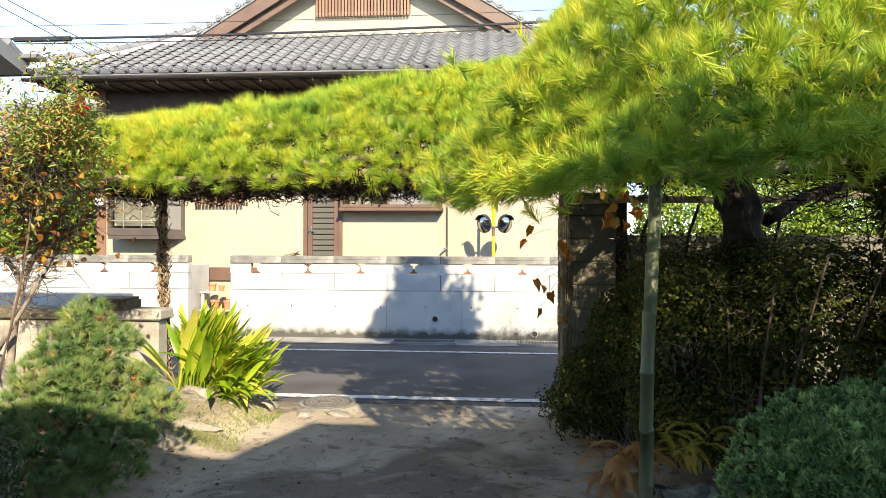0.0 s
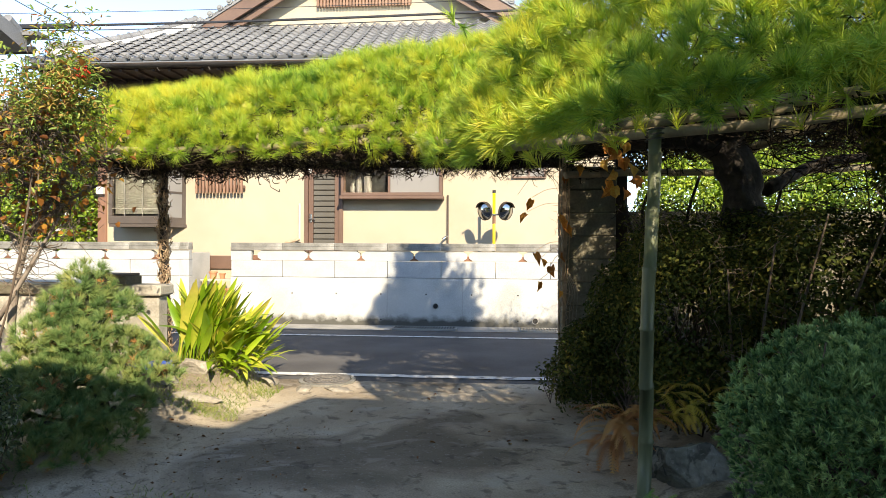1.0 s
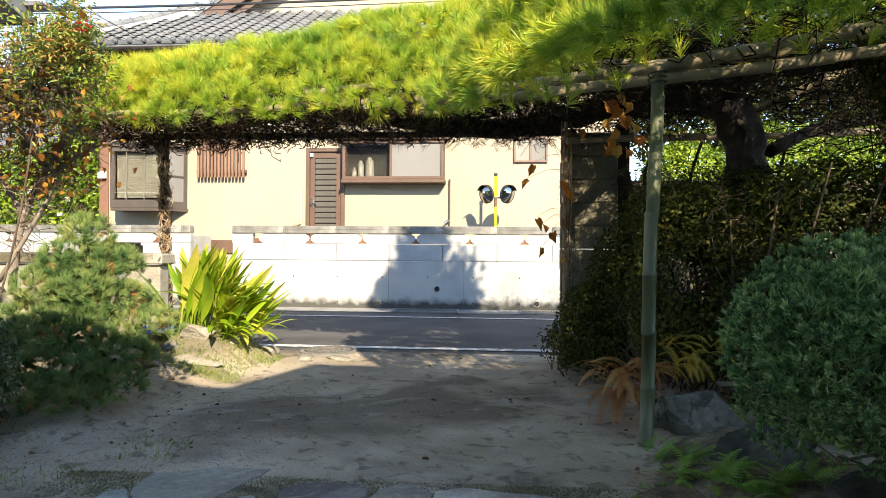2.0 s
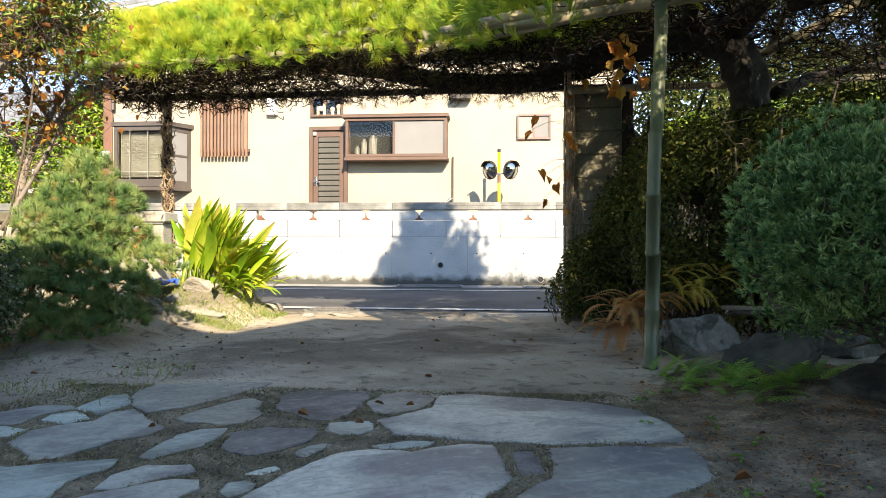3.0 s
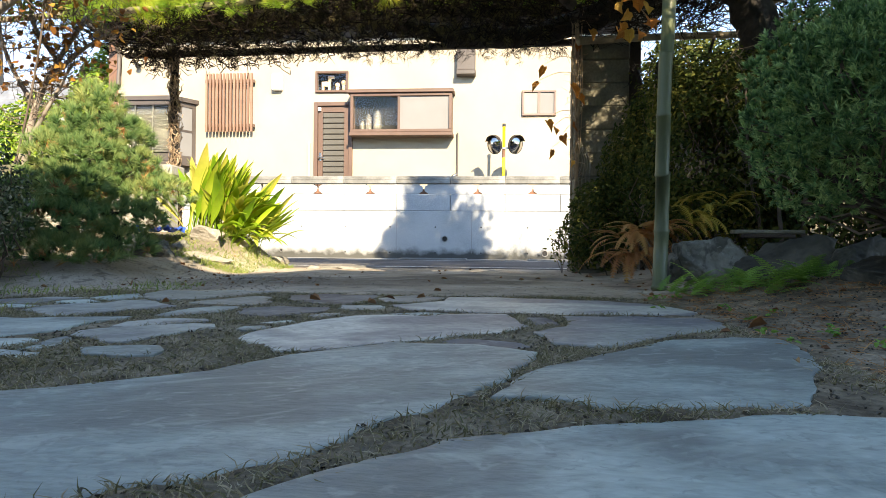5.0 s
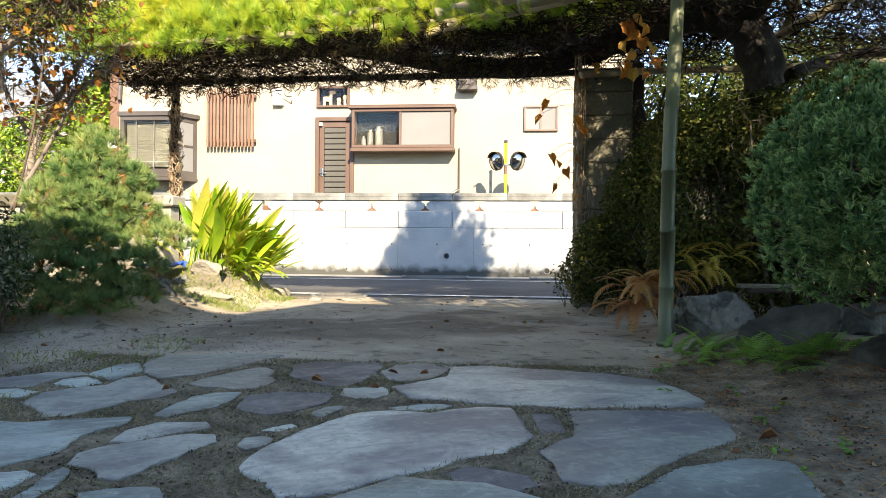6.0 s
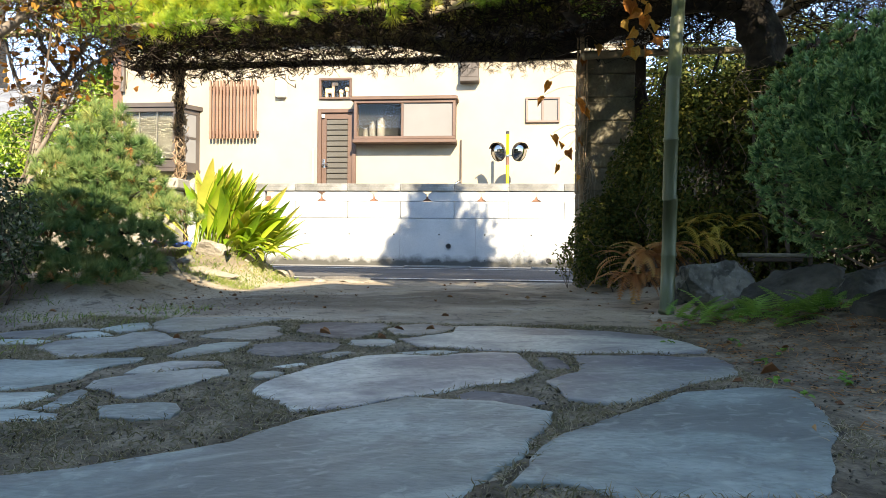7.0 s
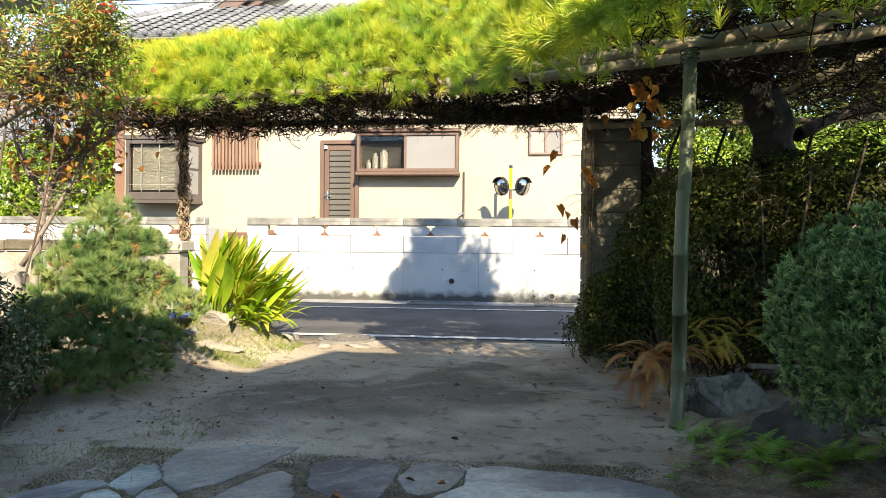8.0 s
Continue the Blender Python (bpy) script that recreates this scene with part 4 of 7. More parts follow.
bmesh.ops.solidify(bm, geom=bm.faces[:], thickness=0.006)
part("gutter", bm, DARKGUTTER, house, "dark half-round eaves gutter")
bm = boxes((-7.47, -7.29, EY - 0.12, EY + 0.0, EZ - 0.24, EZ - 0.1), (-7.44, -7.32, EY - 0.11, EY - 0.01, EZ - 0.36, EZ - 0.24), bevel=0.012)
tube(bm, curve_points([(-7.38, EY - 0.06, EZ - 0.34), (-7.36, EY - 0.02, EZ - 0.5), (-7.28, EY + 0.3, EZ - 0.6), (-7.24, HY - 0.06, EZ - 0.75), (-7.24, HY - 0.06, 3.2)], 4), 0.04, 8)
part("rain_hopper", bm, BRONZE, house, "square bronze rain hopper and downpipe")
hk = bpy.data.meshes.new("gutter_hook")
b = tube(bmesh.new(), [(0, EY + 0.01, EZ - 0.06), (0, EY - 0.04, EZ - 0.15), (0.01, EY + 0.02, EZ - 0.2)], 0.006, 5)
b.to_mesh(hk)
b.free()
for i in range(12):
    link("gutter_hook", hk, STEEL, house, m=pose(X0 + 0.5 + i * 0.93, 0, 0))


def tile_mesh(name, eave):
    """One S-shaped pantile, 0.272 wide and 0.28 long; at the eave with a round end cap."""
    bm = bmesh.new()
    w, ln = 0.272, 0.3
    prof = [(t, 0.028 * math.cos(2 * math.pi * t + 0.6) + (0.02 if t > 0.78 else 0.0)) for t in [i / 8 for i in range(9)]]
    rows = []
    for y, lift in ((0.0, 0.03), (ln, 0.0)):
        rows.append(([bm.verts.new((t * w, y, h + lift)) for t, h in prof], [bm.verts.new((t * w, y, h + lift - 0.02)) for t, h in prof]))
    (a, a2), (c, c2) = rows
    for k in range(8):
        bm.faces.new((a[k], a[k + 1], c[k + 1], c[k]))
        bm.faces.new((a2[k], a2[k + 1], a[k + 1], a[k]))
    if eave:
        bmesh.ops.create_cone(bm, cap_ends=True, segments=14, radius1=0.045, radius2=0.045, depth=0.05, matrix=pose(0.0, 0.0, 0.035, 90))
        bmesh.ops.create_cone(bm, cap_ends=True, segments=14, radius1=0.03, radius2=0.022, depth=0.02, matrix=pose(0.0, -0.03, 0.035, 90))
        box(bm, 0.03, w - 0.03, -0.012, 0.01, -0.035, 0.012)
    me = bpy.data.meshes.new(name)
    bm.to_mesh(me)
    bm.free()
    me.polygons.foreach_set("use_smooth", [len(p.vertices) == 4 and abs(p.normal.z) > 0.5 for p in me.polygons])
    return me


plain, edge = tile_mesh("tile", False), tile_mesh("eave_tile", True)
incl = math.degrees(math.atan(SLOPE))
cs, sn = math.cos(radians(incl)), math.sin(radians(incl))
rest_v, rest_f = [], []
course = 0.235
count = 0
pv = np.array([v.co for v in plain.vertices])
pf = [list(p.vertices) for p in plain.polygons]
for r in range(12):
    along = r * course - 0.03
    y, z = EY + along * cs, EZ + along * sn + 0.03
    share = (y - EY) / (TOPY - EY)
    xa, xb = X0 + (LX - X0) * share, X1 + (RX - X1) * share
    for k in range(42):
        x = X0 - 0.03 + k * 0.2655
        if not xa - 0.1 < x < xb - 0.15:
            continue
        m = pose(x + rnd(-0.004, 0.004), y + rnd(-0.006, 0.006), z + rnd(-0.003, 0.003), incl + rnd(-0.7, 0.7), rnd(-0.5, 0.5), 0)
        if count < 290:
            link("eave_tile" if r == 0 else "tile", edge if r == 0 else plain, TILE, roof, m=m)
            count += 1
        else:
            off = len(rest_v)
            rest_v += [tuple(m @ Vector(q)) for q in pv]
            rest_f += [[off + i for i in f] for f in pf]
me = bpy.data.meshes.new("upper_tiles")
me.from_pydata(rest_v, [], rest_f)
tagged(link("upper_tiles", me, TILE, roof), kind="stuff")


def ridge(points, width, label=""):
    """A built-up ridge: plaster sides, stacked flat tiles and a half-round top, with a raised end tile."""
    pts = [Vector(p) for p in points]
    bm, bw = bmesh.new(), bmesh.new()
    n = 14
    line = [pts[0].lerp(pts[-1], i / n) + Vector((0, 0, -0.08 * math.sin(math.pi * i / n))) for i in range(n + 1)]
    tube(bw, [p + Vector((0, 0, 0.05)) for p in line], width, 6)
    tube(bm, [p + Vector((0, 0, 0.05 + width)) for p in line], width * 0.62, 10)
    for p in line:
        bmesh.ops.create_cone(bm, cap_ends=True, segments=10, radius1=width * 0.75, radius2=width * 0.75, depth=0.03, matrix=Matrix.Translation(p + Vector((0, 0, 0.05 + width))) @ (pts[-1] - pts[0]).to_track_quat("Z", "Y").to_matrix().to_4x4())
    rg = part("ridge", bw, PLASTER, roof, label)
    part("ridge_tile", bm, TILE, rg)
    e = boxes((-0.09, 0.09, -0.06, 0.06, 0.0, 0.2), (-0.06, 0.06, -0.05, 0.05, 0.2, 0.3), bevel=0.03)
    bmesh.ops.transform(e, matrix=Matrix.Translation(pts[0] + Vector((0, 0, 0.02))) @ pose(0, 0, 0, -18, 0, 30), verts=e.verts)
    part("end_tile", e, TILE, rg, "upturned ornamental ridge-end tile")


ridge([(X0 + 0.25, EY + 0.2, EZ + 0.12), (LX, TOPY, TOPZ + 0.05)], 0.125, "white-plastered hip ridge")
ridge([(X1 - 0.25, EY + 0.2, EZ + 0.12), (RX, TOPY, TOPZ + 0.05)], 0.125, "white-plastered hip ridge")

# gable over the lower roof
bm = bmesh.new()
f = [bm.verts.new(p) for p in ((LX + 0.2, 13.45, TOPZ - 0.1), (RX - 0.2, 13.45, TOPZ - 0.1), (GX, 13.45, GZ - 0.1))]
g = [bm.verts.new((p.co.x, 13.55, p.co.z)) for p in f]
bm.faces.new(f)
bm.faces.new(list(reversed(g)))
for k in range(3):
    bm.faces.new((f[k], g[k], g[(k + 1) % 3], f[(k + 1) % 3]))
gable = part("gable", bm, STUCCO, house, "cream plaster gable with brown bargeboards")
for sgn, fx in ((1, LX - 0.12), (-1, RX + 0.12)):
    bm = bmesh.new()
    z0 = TOPZ - 0.08
    for inner, yy, drop in ((0.0, 12.98, 0.34), (0.34, 13.1, 0.5)):
        pts = [(fx, z0 + 0.0 - inner), (GX, GZ - 0.06 - inner), (GX, GZ - 0.06 - inner - (drop - inner)), (fx + sgn * 0.1, z0 - inner - (drop - inner) + 0.06)]
        a = [bm.verts.new((x, yy, z)) for x, z in pts]
        b = [bm.verts.new((x, yy + 0.05, z)) for x, z in pts]
        bm.faces.new(a if sgn > 0 else list(reversed(a)))
        bm.faces.new(b if sgn < 0 else list(reversed(b)))
        for k in range(4):
            bm.faces.new((a[k], b[k], b[(k + 1) % 4], a[(k + 1) % 4]))
    bmesh.ops.recalc_face_normals(bm, faces=bm.faces)
    part("bargeboard", bm, BROWN, gable, "reddish-brown timber bargeboard")
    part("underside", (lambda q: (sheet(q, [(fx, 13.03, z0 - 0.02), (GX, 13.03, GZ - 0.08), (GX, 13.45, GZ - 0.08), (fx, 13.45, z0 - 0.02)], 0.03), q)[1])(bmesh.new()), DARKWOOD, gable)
    cap = bpy.data.meshes.new("verge_tile")
    q = bmesh.new()
    bmesh.ops.create_cone(q, cap_ends=True, segments=14, radius1=0.065, radius2=0.065, depth=0.28, matrix=pose(0, 0.08, 0, 90))
    bmesh.ops.create_cone(q, cap_ends=True, segments=14, radius1=0.04, radius2=0.03, depth=0.02, matrix=pose(0, -0.07, 0, 90))
    box(q, -0.13, 0.13, -0.03, 0.22, -0.05, -0.02)
    q.to_mesh(cap)
    q.free()
    for i in range(18):
        t = (i + 0.4) / 18
        link("verge_tile", cap, TILE, gable, m=pose(fx + (GX - fx) * t, 12.98, z0 + (GZ - z0) * t + 0.06, 0, -sgn * 31, 0))
part("ledge", boxes((LX + 0.2, RX - 0.2, 13.12, 13.44, TOPZ - 0.04, TOPZ + 0.03)), PLASTER, gable, "white plaster flashing ledge")
vent = part("gable_vent", boxes((-3.8, -1.76, 13.38, 13.44, 6.52, 6.56), (-3.8, -1.76, 13.38, 13.44, 7.1, 7.15)), BROWN, gable, "brown vertical-slat gable vent")
vs = bpy.data.meshes.new("vent_slat")
b = boxes((-0.022, 0.022, 13.34, 13.38, 6.46, 7.16))
b.to_mesh(vs)
b.free()
for i in range(29):
    link("vent_slat", vs, SLAT, vent, m=pose(-3.77 + i * 0.0706, 0, 0))
part("vent_back", boxes((-3.8, -1.76, 13.42, 13.449, 6.56, 7.1)), DARKWOOD, vent)


# ---- flagstones ----
paving = thing("flagstone_paving", "irregular blue-grey slate paving with grassy joints", "paving", (-0.3, 1.7, 0), kind="structure")
OUTLINES = []


def slab(*xy, z=0.0085, seed=0, material=SLATE):
    """One slate flag, from the corners of its plan, with a worn, uneven edge."""
    pts = [Vector((xy[i], xy[i + 1], 0)) for i in range(0, len(xy), 2)]
    area = sum(a.x * b.y - b.x * a.y for a, b in zip(pts, pts[1:] + pts[:1]))
    if area < 0:
        pts.reverse()
    OUTLINES.append([(p.x, p.y) for p in pts])
    ring = []
    for a, b in zip(pts, pts[1:] + pts[:1]):
        n = max(2, int((b - a).length / 0.03))
        side_ = Vector((b.y - a.y, a.x - b.x, 0)).normalized()
        for k in range(n):
            p = a.lerp(b, k / n)
            ring.append(p + side_ * (0.012 * noise.noise(p * 11 + Vector((seed, 0, 0))) + 0.007 * noise.noise(p * 36) + 0.004))
    c = sum(ring, Vector()) / len(ring)
    tilt = Vector((rnd(-0.008, 0.008), rnd(-0.008, 0.008), 1))
    top = lambda p: z + (p - c).x * tilt.x + (p - c).y * tilt.y + 0.0035 * noise.noise(p * 7 + Vector((0, seed, 0)))
    v, quad = [], []
    rows = [(1.0, -0.05, 0), (1.0, -0.0025, 1), (0.994, 0, 1), (0.96, 0, 1), (0.75, 0, 1), (0.5, 0, 1), (0.25, 0, 1)]
    n = len(ring)
    for s, dz, on in rows:
        for p in ring:
            q = c + (p - c) * s
            v.append((q.x, q.y, (top(q) + dz) if on else z + dz))
    for r in range(len(rows) - 1):
        for k in range(n):
            quad.append((r * n + k, r * n + (k + 1) % n, (r + 1) * n + (k + 1) % n, (r + 1) * n + k))
    v.append((c.x, c.y, top(c)))
    o = (len(rows) - 1) * n
    tri = [(o + k, o + (k + 1) % n, len(v) - 1) for k in range(n)]
    return link("flagstone", soup("flagstone", v, tri, quad), material, paving)


slab(-1.50, 2.55, -1.50, 2.72, -1.24, 2.85, -1.01, 2.84, -1.08, 2.58, -1.18, 2.39, -1.28, 2.27, -1.40, 2.38, seed=1, material=GREYSLATE)
slab(-1.58, 2.31, -1.59, 2.51, -1.52, 2.54, -1.42, 2.39, -1.43, 2.29, -1.43, 2.22, -1.49, 2.27, seed=2)
slab(-1.85, 2.19, -1.76, 2.32, -1.64, 2.35, -1.59, 2.31, -1.65, 2.21, -1.65, 2.09, -1.76, 2.07, -1.9, 2.05, seed=3, material=GREYSLATE)
slab(-1.40, 1.81, -1.51, 1.90, -1.54, 2.02, -1.49, 2.08, -1.41, 2.15, -1.41, 2.27, -1.36, 2.33, -1.25, 2.21, -1.12, 2.10, -1.13, 2.01, -1.20, 1.96, -1.22, 1.86, -1.27, 1.77, -1.34, 1.75, seed=4, material=GREYSLATE)
slab(-1.65, 1.94, -1.57, 1.95, -1.57, 2.03, -1.67, 2.07, -1.73, 2.04, -1.82, 1.98, -1.74, 1.86, seed=5)
slab(-1.60, 2.14, -1.61, 2.22, -1.56, 2.27, -1.44, 2.18, -1.48, 2.12, seed=6)
slab(-1.03, 1.81, -1.03, 1.91, -1.02, 2.02, -0.98, 2.09, -0.90, 2.11, -0.89, 2.02, -0.90, 1.92, -0.95, 1.85, -0.99, 1.79, seed=7)
slab(-1.13, 2.22, -1.11, 2.33, -1.05, 2.46, -0.98, 2.53, -0.92, 2.48, -0.90, 2.37, -0.85, 2.31, -0.86, 2.21, -0.92, 2.15, -1.01, 2.17, -1.07, 2.17, seed=8, material=GREYSLATE)
slab(-0.83, 1.91, -0.86, 2.06, -0.77, 2.13, -0.60, 2.14, -0.58, 2.08, -0.59, 1.98, -0.65, 1.89, -0.72, 1.85, -0.81, 1.89, seed=9, material=BROWNSLATE)
slab(-0.88, 2.60, -0.82, 2.69, -0.55, 2.70, -0.51, 2.63, -0.52, 2.47, -0.53, 2.35, -0.57, 2.25, -0.65, 2.24, -0.74, 2.32, -0.82, 2.37, seed=10, material=BROWNSLATE)
slab(-0.50, 2.49, -0.47, 2.65, -0.38, 2.72, -0.24, 2.63, -0.26, 2.50, -0.30, 2.41, -0.40, 2.35, -0.44, 2.37, seed=11, material=GREYSLATE)
slab(-0.41, 2.27, -0.34, 2.33, -0.24, 2.46, -0.22, 2.65, -0.12, 2.70, 0.09, 2.66, 0.34, 2.62, 0.54, 2.51, 0.61, 2.33, 0.63, 2.18, 0.60, 2.11, 0.44, 2.09, 0.19, 2.04, -0.01, 2.06, -0.11, 2.07, -0.21, 2.10, -0.32, 2.09, seed=12, material=PALESLATE)
slab(-0.56, 2.12, -0.57, 2.21, -0.44, 2.25, -0.40, 2.15, -0.43, 2.10, -0.50, 2.08, seed=13, z=0.007)
slab(-0.62, 1.43, -0.61, 1.55, -0.58, 1.65, -0.52, 1.80, -0.44, 1.90, -0.36, 1.94, -0.24, 1.92, -0.18, 1.96, -0.07, 2.02, 0.00, 2.01, 0.03, 1.84, 0.05, 1.73, 0.01, 1.65, -0.02, 1.59, -0.10, 1.55, -0.15, 1.51, -0.20, 1.45, -0.26, 1.41, -0.31, 1.36, -0.37, 1.31, -0.42, 1.28, -0.47, 1.28, -0.52, 1.34, -0.59, 1.39, seed=14, material=PALESLATE)
slab(0.06, 1.96, 0.12, 1.96, 0.14, 1.84, 0.15, 1.78, 0.08, 1.76, 0.07, 1.85, seed=15, material=BROWNSLATE, z=0.007)
slab(0.17, 2.00, 0.27, 2.03, 0.61, 2.07, 0.62, 1.92, 0.60, 1.80, 0.53, 1.72, 0.46, 1.67, 0.38, 1.59, 0.31, 1.51, 0.24, 1.43, 0.18, 1.40, 0.14, 1.40, 0.10, 1.42, 0.10, 1.47, 0.09, 1.55, 0.07, 1.61, 0.11, 1.68, 0.16, 1.73, 0.18, 1.86, seed=16, material=PALESLATE)
slab(-0.14, 1.44, -0.10, 1.48, -0.04, 1.47, 0.03, 1.44, 0.05, 1.39, 0.01, 1.36, -0.06, 1.37, -0.12, 1.39, seed=17, material=BROWNSLATE, z=0.007)
slab(-1.45, 1.70, -1.35, 1.69, -1.21, 1.74, -1.08, 1.78, -1.06, 1.71, -1.12, 1.60, -1.09, 1.51, -1.10, 1.45, -1.13, 1.39, -1.16, 1.36, -1.3, 1.3, -1.5, 1.32, -1.56, 1.58, seed=18)
slab(-1.00, 1.40, -1.02, 1.46, -0.98, 1.53, -0.91, 1.59, -0.83, 1.64, -0.77, 1.64, -0.75, 1.59, -0.78, 1.51, -0.80, 1.44, -0.82, 1.37, -0.84, 1.32, -0.88, 1.33, -0.93, 1.38, seed=19, material=GREYSLATE)
slab(-1.01, 1.56, -1.02, 1.65, -0.97, 1.73, -0.85, 1.75, -0.81, 1.70, -0.90, 1.63, -0.97, 1.57, seed=20, material=GREYSLATE)
slab(-1.12, 1.32, -1.06, 1.34, -1.03, 1.32, -1.02, 1.26, -1.03, 1.22, -1.12, 1.14, -1.28, 1.2, -1.22, 1.32, seed=21)
slab(-0.98, 1.20, -0.98, 1.27, -0.99, 1.33, -0.99, 1.37, -0.96, 1.34, -0.94, 1.27, -0.94, 1.21, seed=22)
slab(-0.85, 1.22, -0.86, 1.24, -0.82, 1.26, -0.78, 1.28, -0.72, 1.28, -0.69, 1.24, -0.69, 1.18, -0.75, 1.16, -0.81, 1.17, seed=23)
slab(-0.68, 1.57, -0.69, 1.64, -0.65, 1.66, -0.62, 1.63, -0.62, 1.57, -0.65, 1.54, seed=24, z=0.007)
slab(-0.67, 1.71, -0.61, 1.77, -0.59, 1.75, -0.62, 1.70, seed=25, z=0.007)
slab(-0.59, 1.88, -0.56, 1.96, -0.52, 1.99, -0.52, 1.92, -0.55, 1.85, seed=26, z=0.007)
slab(-0.37, 1.98, -0.26, 2.03, -0.18, 2.04, -0.21, 1.98, -0.33, 1.94, seed=27, z=0.007)
slab(-1.01, 1.20, -0.96, 1.19, -0.91, 1.18, -0.89, 1.14, -0.96, 1.13, -0.98, 1.0, -1.15, 1.0, -1.14, 1.12, seed=28)
slab(-0.92, 0.72, -0.82, 0.82, -0.74, 0.87, -0.68, 0.90, -0.62, 0.95, -0.55, 1.00, -0.50, 1.05, -0.46, 1.13, -0.39, 1.23, -0.31, 1.34, -0.24, 1.40, -0.06, 1.38, 0.06, 1.32, 0.05, 1.26, 0.01, 1.13, -0.02, 1.03, -0.05, 0.95, -0.09, 0.89, -0.12, 0.83, -0.16, 0.79, -0.18, 0.75, -0.19, 0.70, -0.23, 0.64, -0.26, 0.60, -0.30, 0.57, -0.35, 0.55, -0.38, 0.52, -0.41, 0.50, -0.5, 0.42, -0.78, 0.46, seed=29)
slab(-0.03, 0.91, -0.00, 0.99, 0.05, 1.15, 0.13, 1.24, 0.23, 1.36, 0.39, 1.54, 0.55, 1.63, 0.65, 1.61, 0.62, 1.41, 0.56, 1.24, 0.48, 1.08, 0.41, 0.94, 0.36, 0.91, 0.29, 0.90, 0.22, 0.89, 0.16, 0.88, 0.12, 0.88, 0.08, 0.91, 0.03, 0.92, seed=30)
slab(-0.24, 0.51, -0.21, 0.56, -0.16, 0.62, -0.11, 0.66, -0.07, 0.70, -0.01, 0.74, 0.10, 0.79, 0.21, 0.83, 0.31, 0.87, 0.43, 0.89, 0.49, 0.89, 0.62, 0.78, 0.64, 0.55, 0.5, 0.32, 0.2, 0.24, -0.1, 0.26, -0.24, 0.36, seed=31)
slab(-1.95, 1.72, -1.92, 1.92, -1.78, 1.9, -1.66, 1.8, -1.72, 1.66, seed=51)
slab(-1.78, 1.2, -1.76, 1.5, -1.6, 1.52, -1.56, 1.3, -1.62, 1.14, seed=52)
slab(-1.4, 0.86, -1.42, 1.14, -1.22, 1.12, -1.14, 0.96, -1.18, 0.8, seed=53)


def inside_any(x, y):
    for ring in OUTLINES:
        hit_ = False
        for (xa, ya), (xb, yb) in zip(ring, ring[1:] + ring[:1]):
            if (ya > y) != (yb > y) and x < (xb - xa) * (y - ya) / (yb - ya) + xa:
                hit_ = not hit_
        if hit_:
            return True
    return False


# darker earth between the flags and in the bed
jx, jy = np.arange(-2.0, 1.75, 0.02), np.arange(0.1, 3.4, 0.02)
jv, jf, keep = [], [], {}
for y in jy:
    for x in jx:
        jv.append((x, y, ground_height(x, y) + 0.004 + 0.004 * noise.noise(Vector((x * 22, y * 22, 1))) + 0.002 * noise.noise(Vector((x * 60, y * 60, 4))) - (0.03 if inside_any(x, y) else 0.0)))
for i in range(len(jy) - 1):
    for k in range(len(jx) - 1):
        x, y = jx[k], jy[i]
        far_edge = 2.62 + 0.12 * noise.noise(Vector((x * 3, 0, 2))) + 0.06 * noise.noise(Vector((x * 14, 0, 2))) + 0.75 * smooth_step((x - 0.55) / 0.4) - 0.35 * smooth_step((-1.0 - x) / 0.8)
        near_edge = 0.2 + 0.16 * noise.noise(Vector((x * 3, 5, 7))) + 0.05 * noise.noise(Vector((x * 13, 5, 7)))
        side_edge = 1.45 + 0.25 * noise.noise(Vector((y * 2, 8, 1))) + 0.06 * noise.noise(Vector((y * 12, 8, 1)))
        if near_edge < y < far_edge and -1.82 + 0.2 * noise.noise(Vector((y * 3, 3, 3))) + 0.05 * noise.noise(Vector((y * 14, 3, 3))) < x < side_edge:
            a_ = i * len(jx) + k
            jf.append((a_, a_ + 1, a_ + len(jx) + 1, a_ + len(jx)))
tagged(link("joint_soil", soup("joint_soil", jv, None, jf, smooth=True), DARKSOIL), "dark crumbly earth between the flagstones and in the bed", "soil", kind="structure")


def blades(name, spots, height, width, material, label, lean=0.7):
    """Short curved grass blades at spots."""
    p = np.array(spots)
    n = len(p)
    d = unit(np.concatenate([RNG.normal(size=(n, 2)) * lean, np.ones((n, 1))], 1))
    h = height * RNG.uniform(0.4, 1.3, (n, 1))
    s = unit(np.cross(d, RNG.normal(size=(n, 3)))) * width / 2
    tip = p + d * h + np.concatenate([RNG.normal(size=(n, 2)) * 0.35, -np.full((n, 1), 0.1)], 1) * h
    mid = p + d * h * 0.55
    v = np.stack([p - s, p + s, mid + s * 0.8, mid - s * 0.8, tip], 1).reshape(-1, 3)
    b = np.arange(n)[:, None] * 5
    return tagged(link(name, soup(name, v, b + np.array([[3, 2, 4]]), b + np.array([[0, 1, 2, 3]])), material), label, "grass", kind="stuff")


spots = []
while len(spots) < 46000:
    x, y = rnd(-1.9, 0.62), rnd(0.3, 2.75)
    if noise.noise(Vector((x * 3.1, y * 3.1, 5))) + 0.35 * noise.noise(Vector((x * 14, y * 14, 1))) > rnd(-0.6, 0.35) and not inside_any(x, y):
        spots.append((x, y, ground_height(x, y) + 0.001))
blades("joint_grass", spots, 0.019, 0.002, GRASS, "short dry grass and moss in the paving joints", 1.1)
spots = []
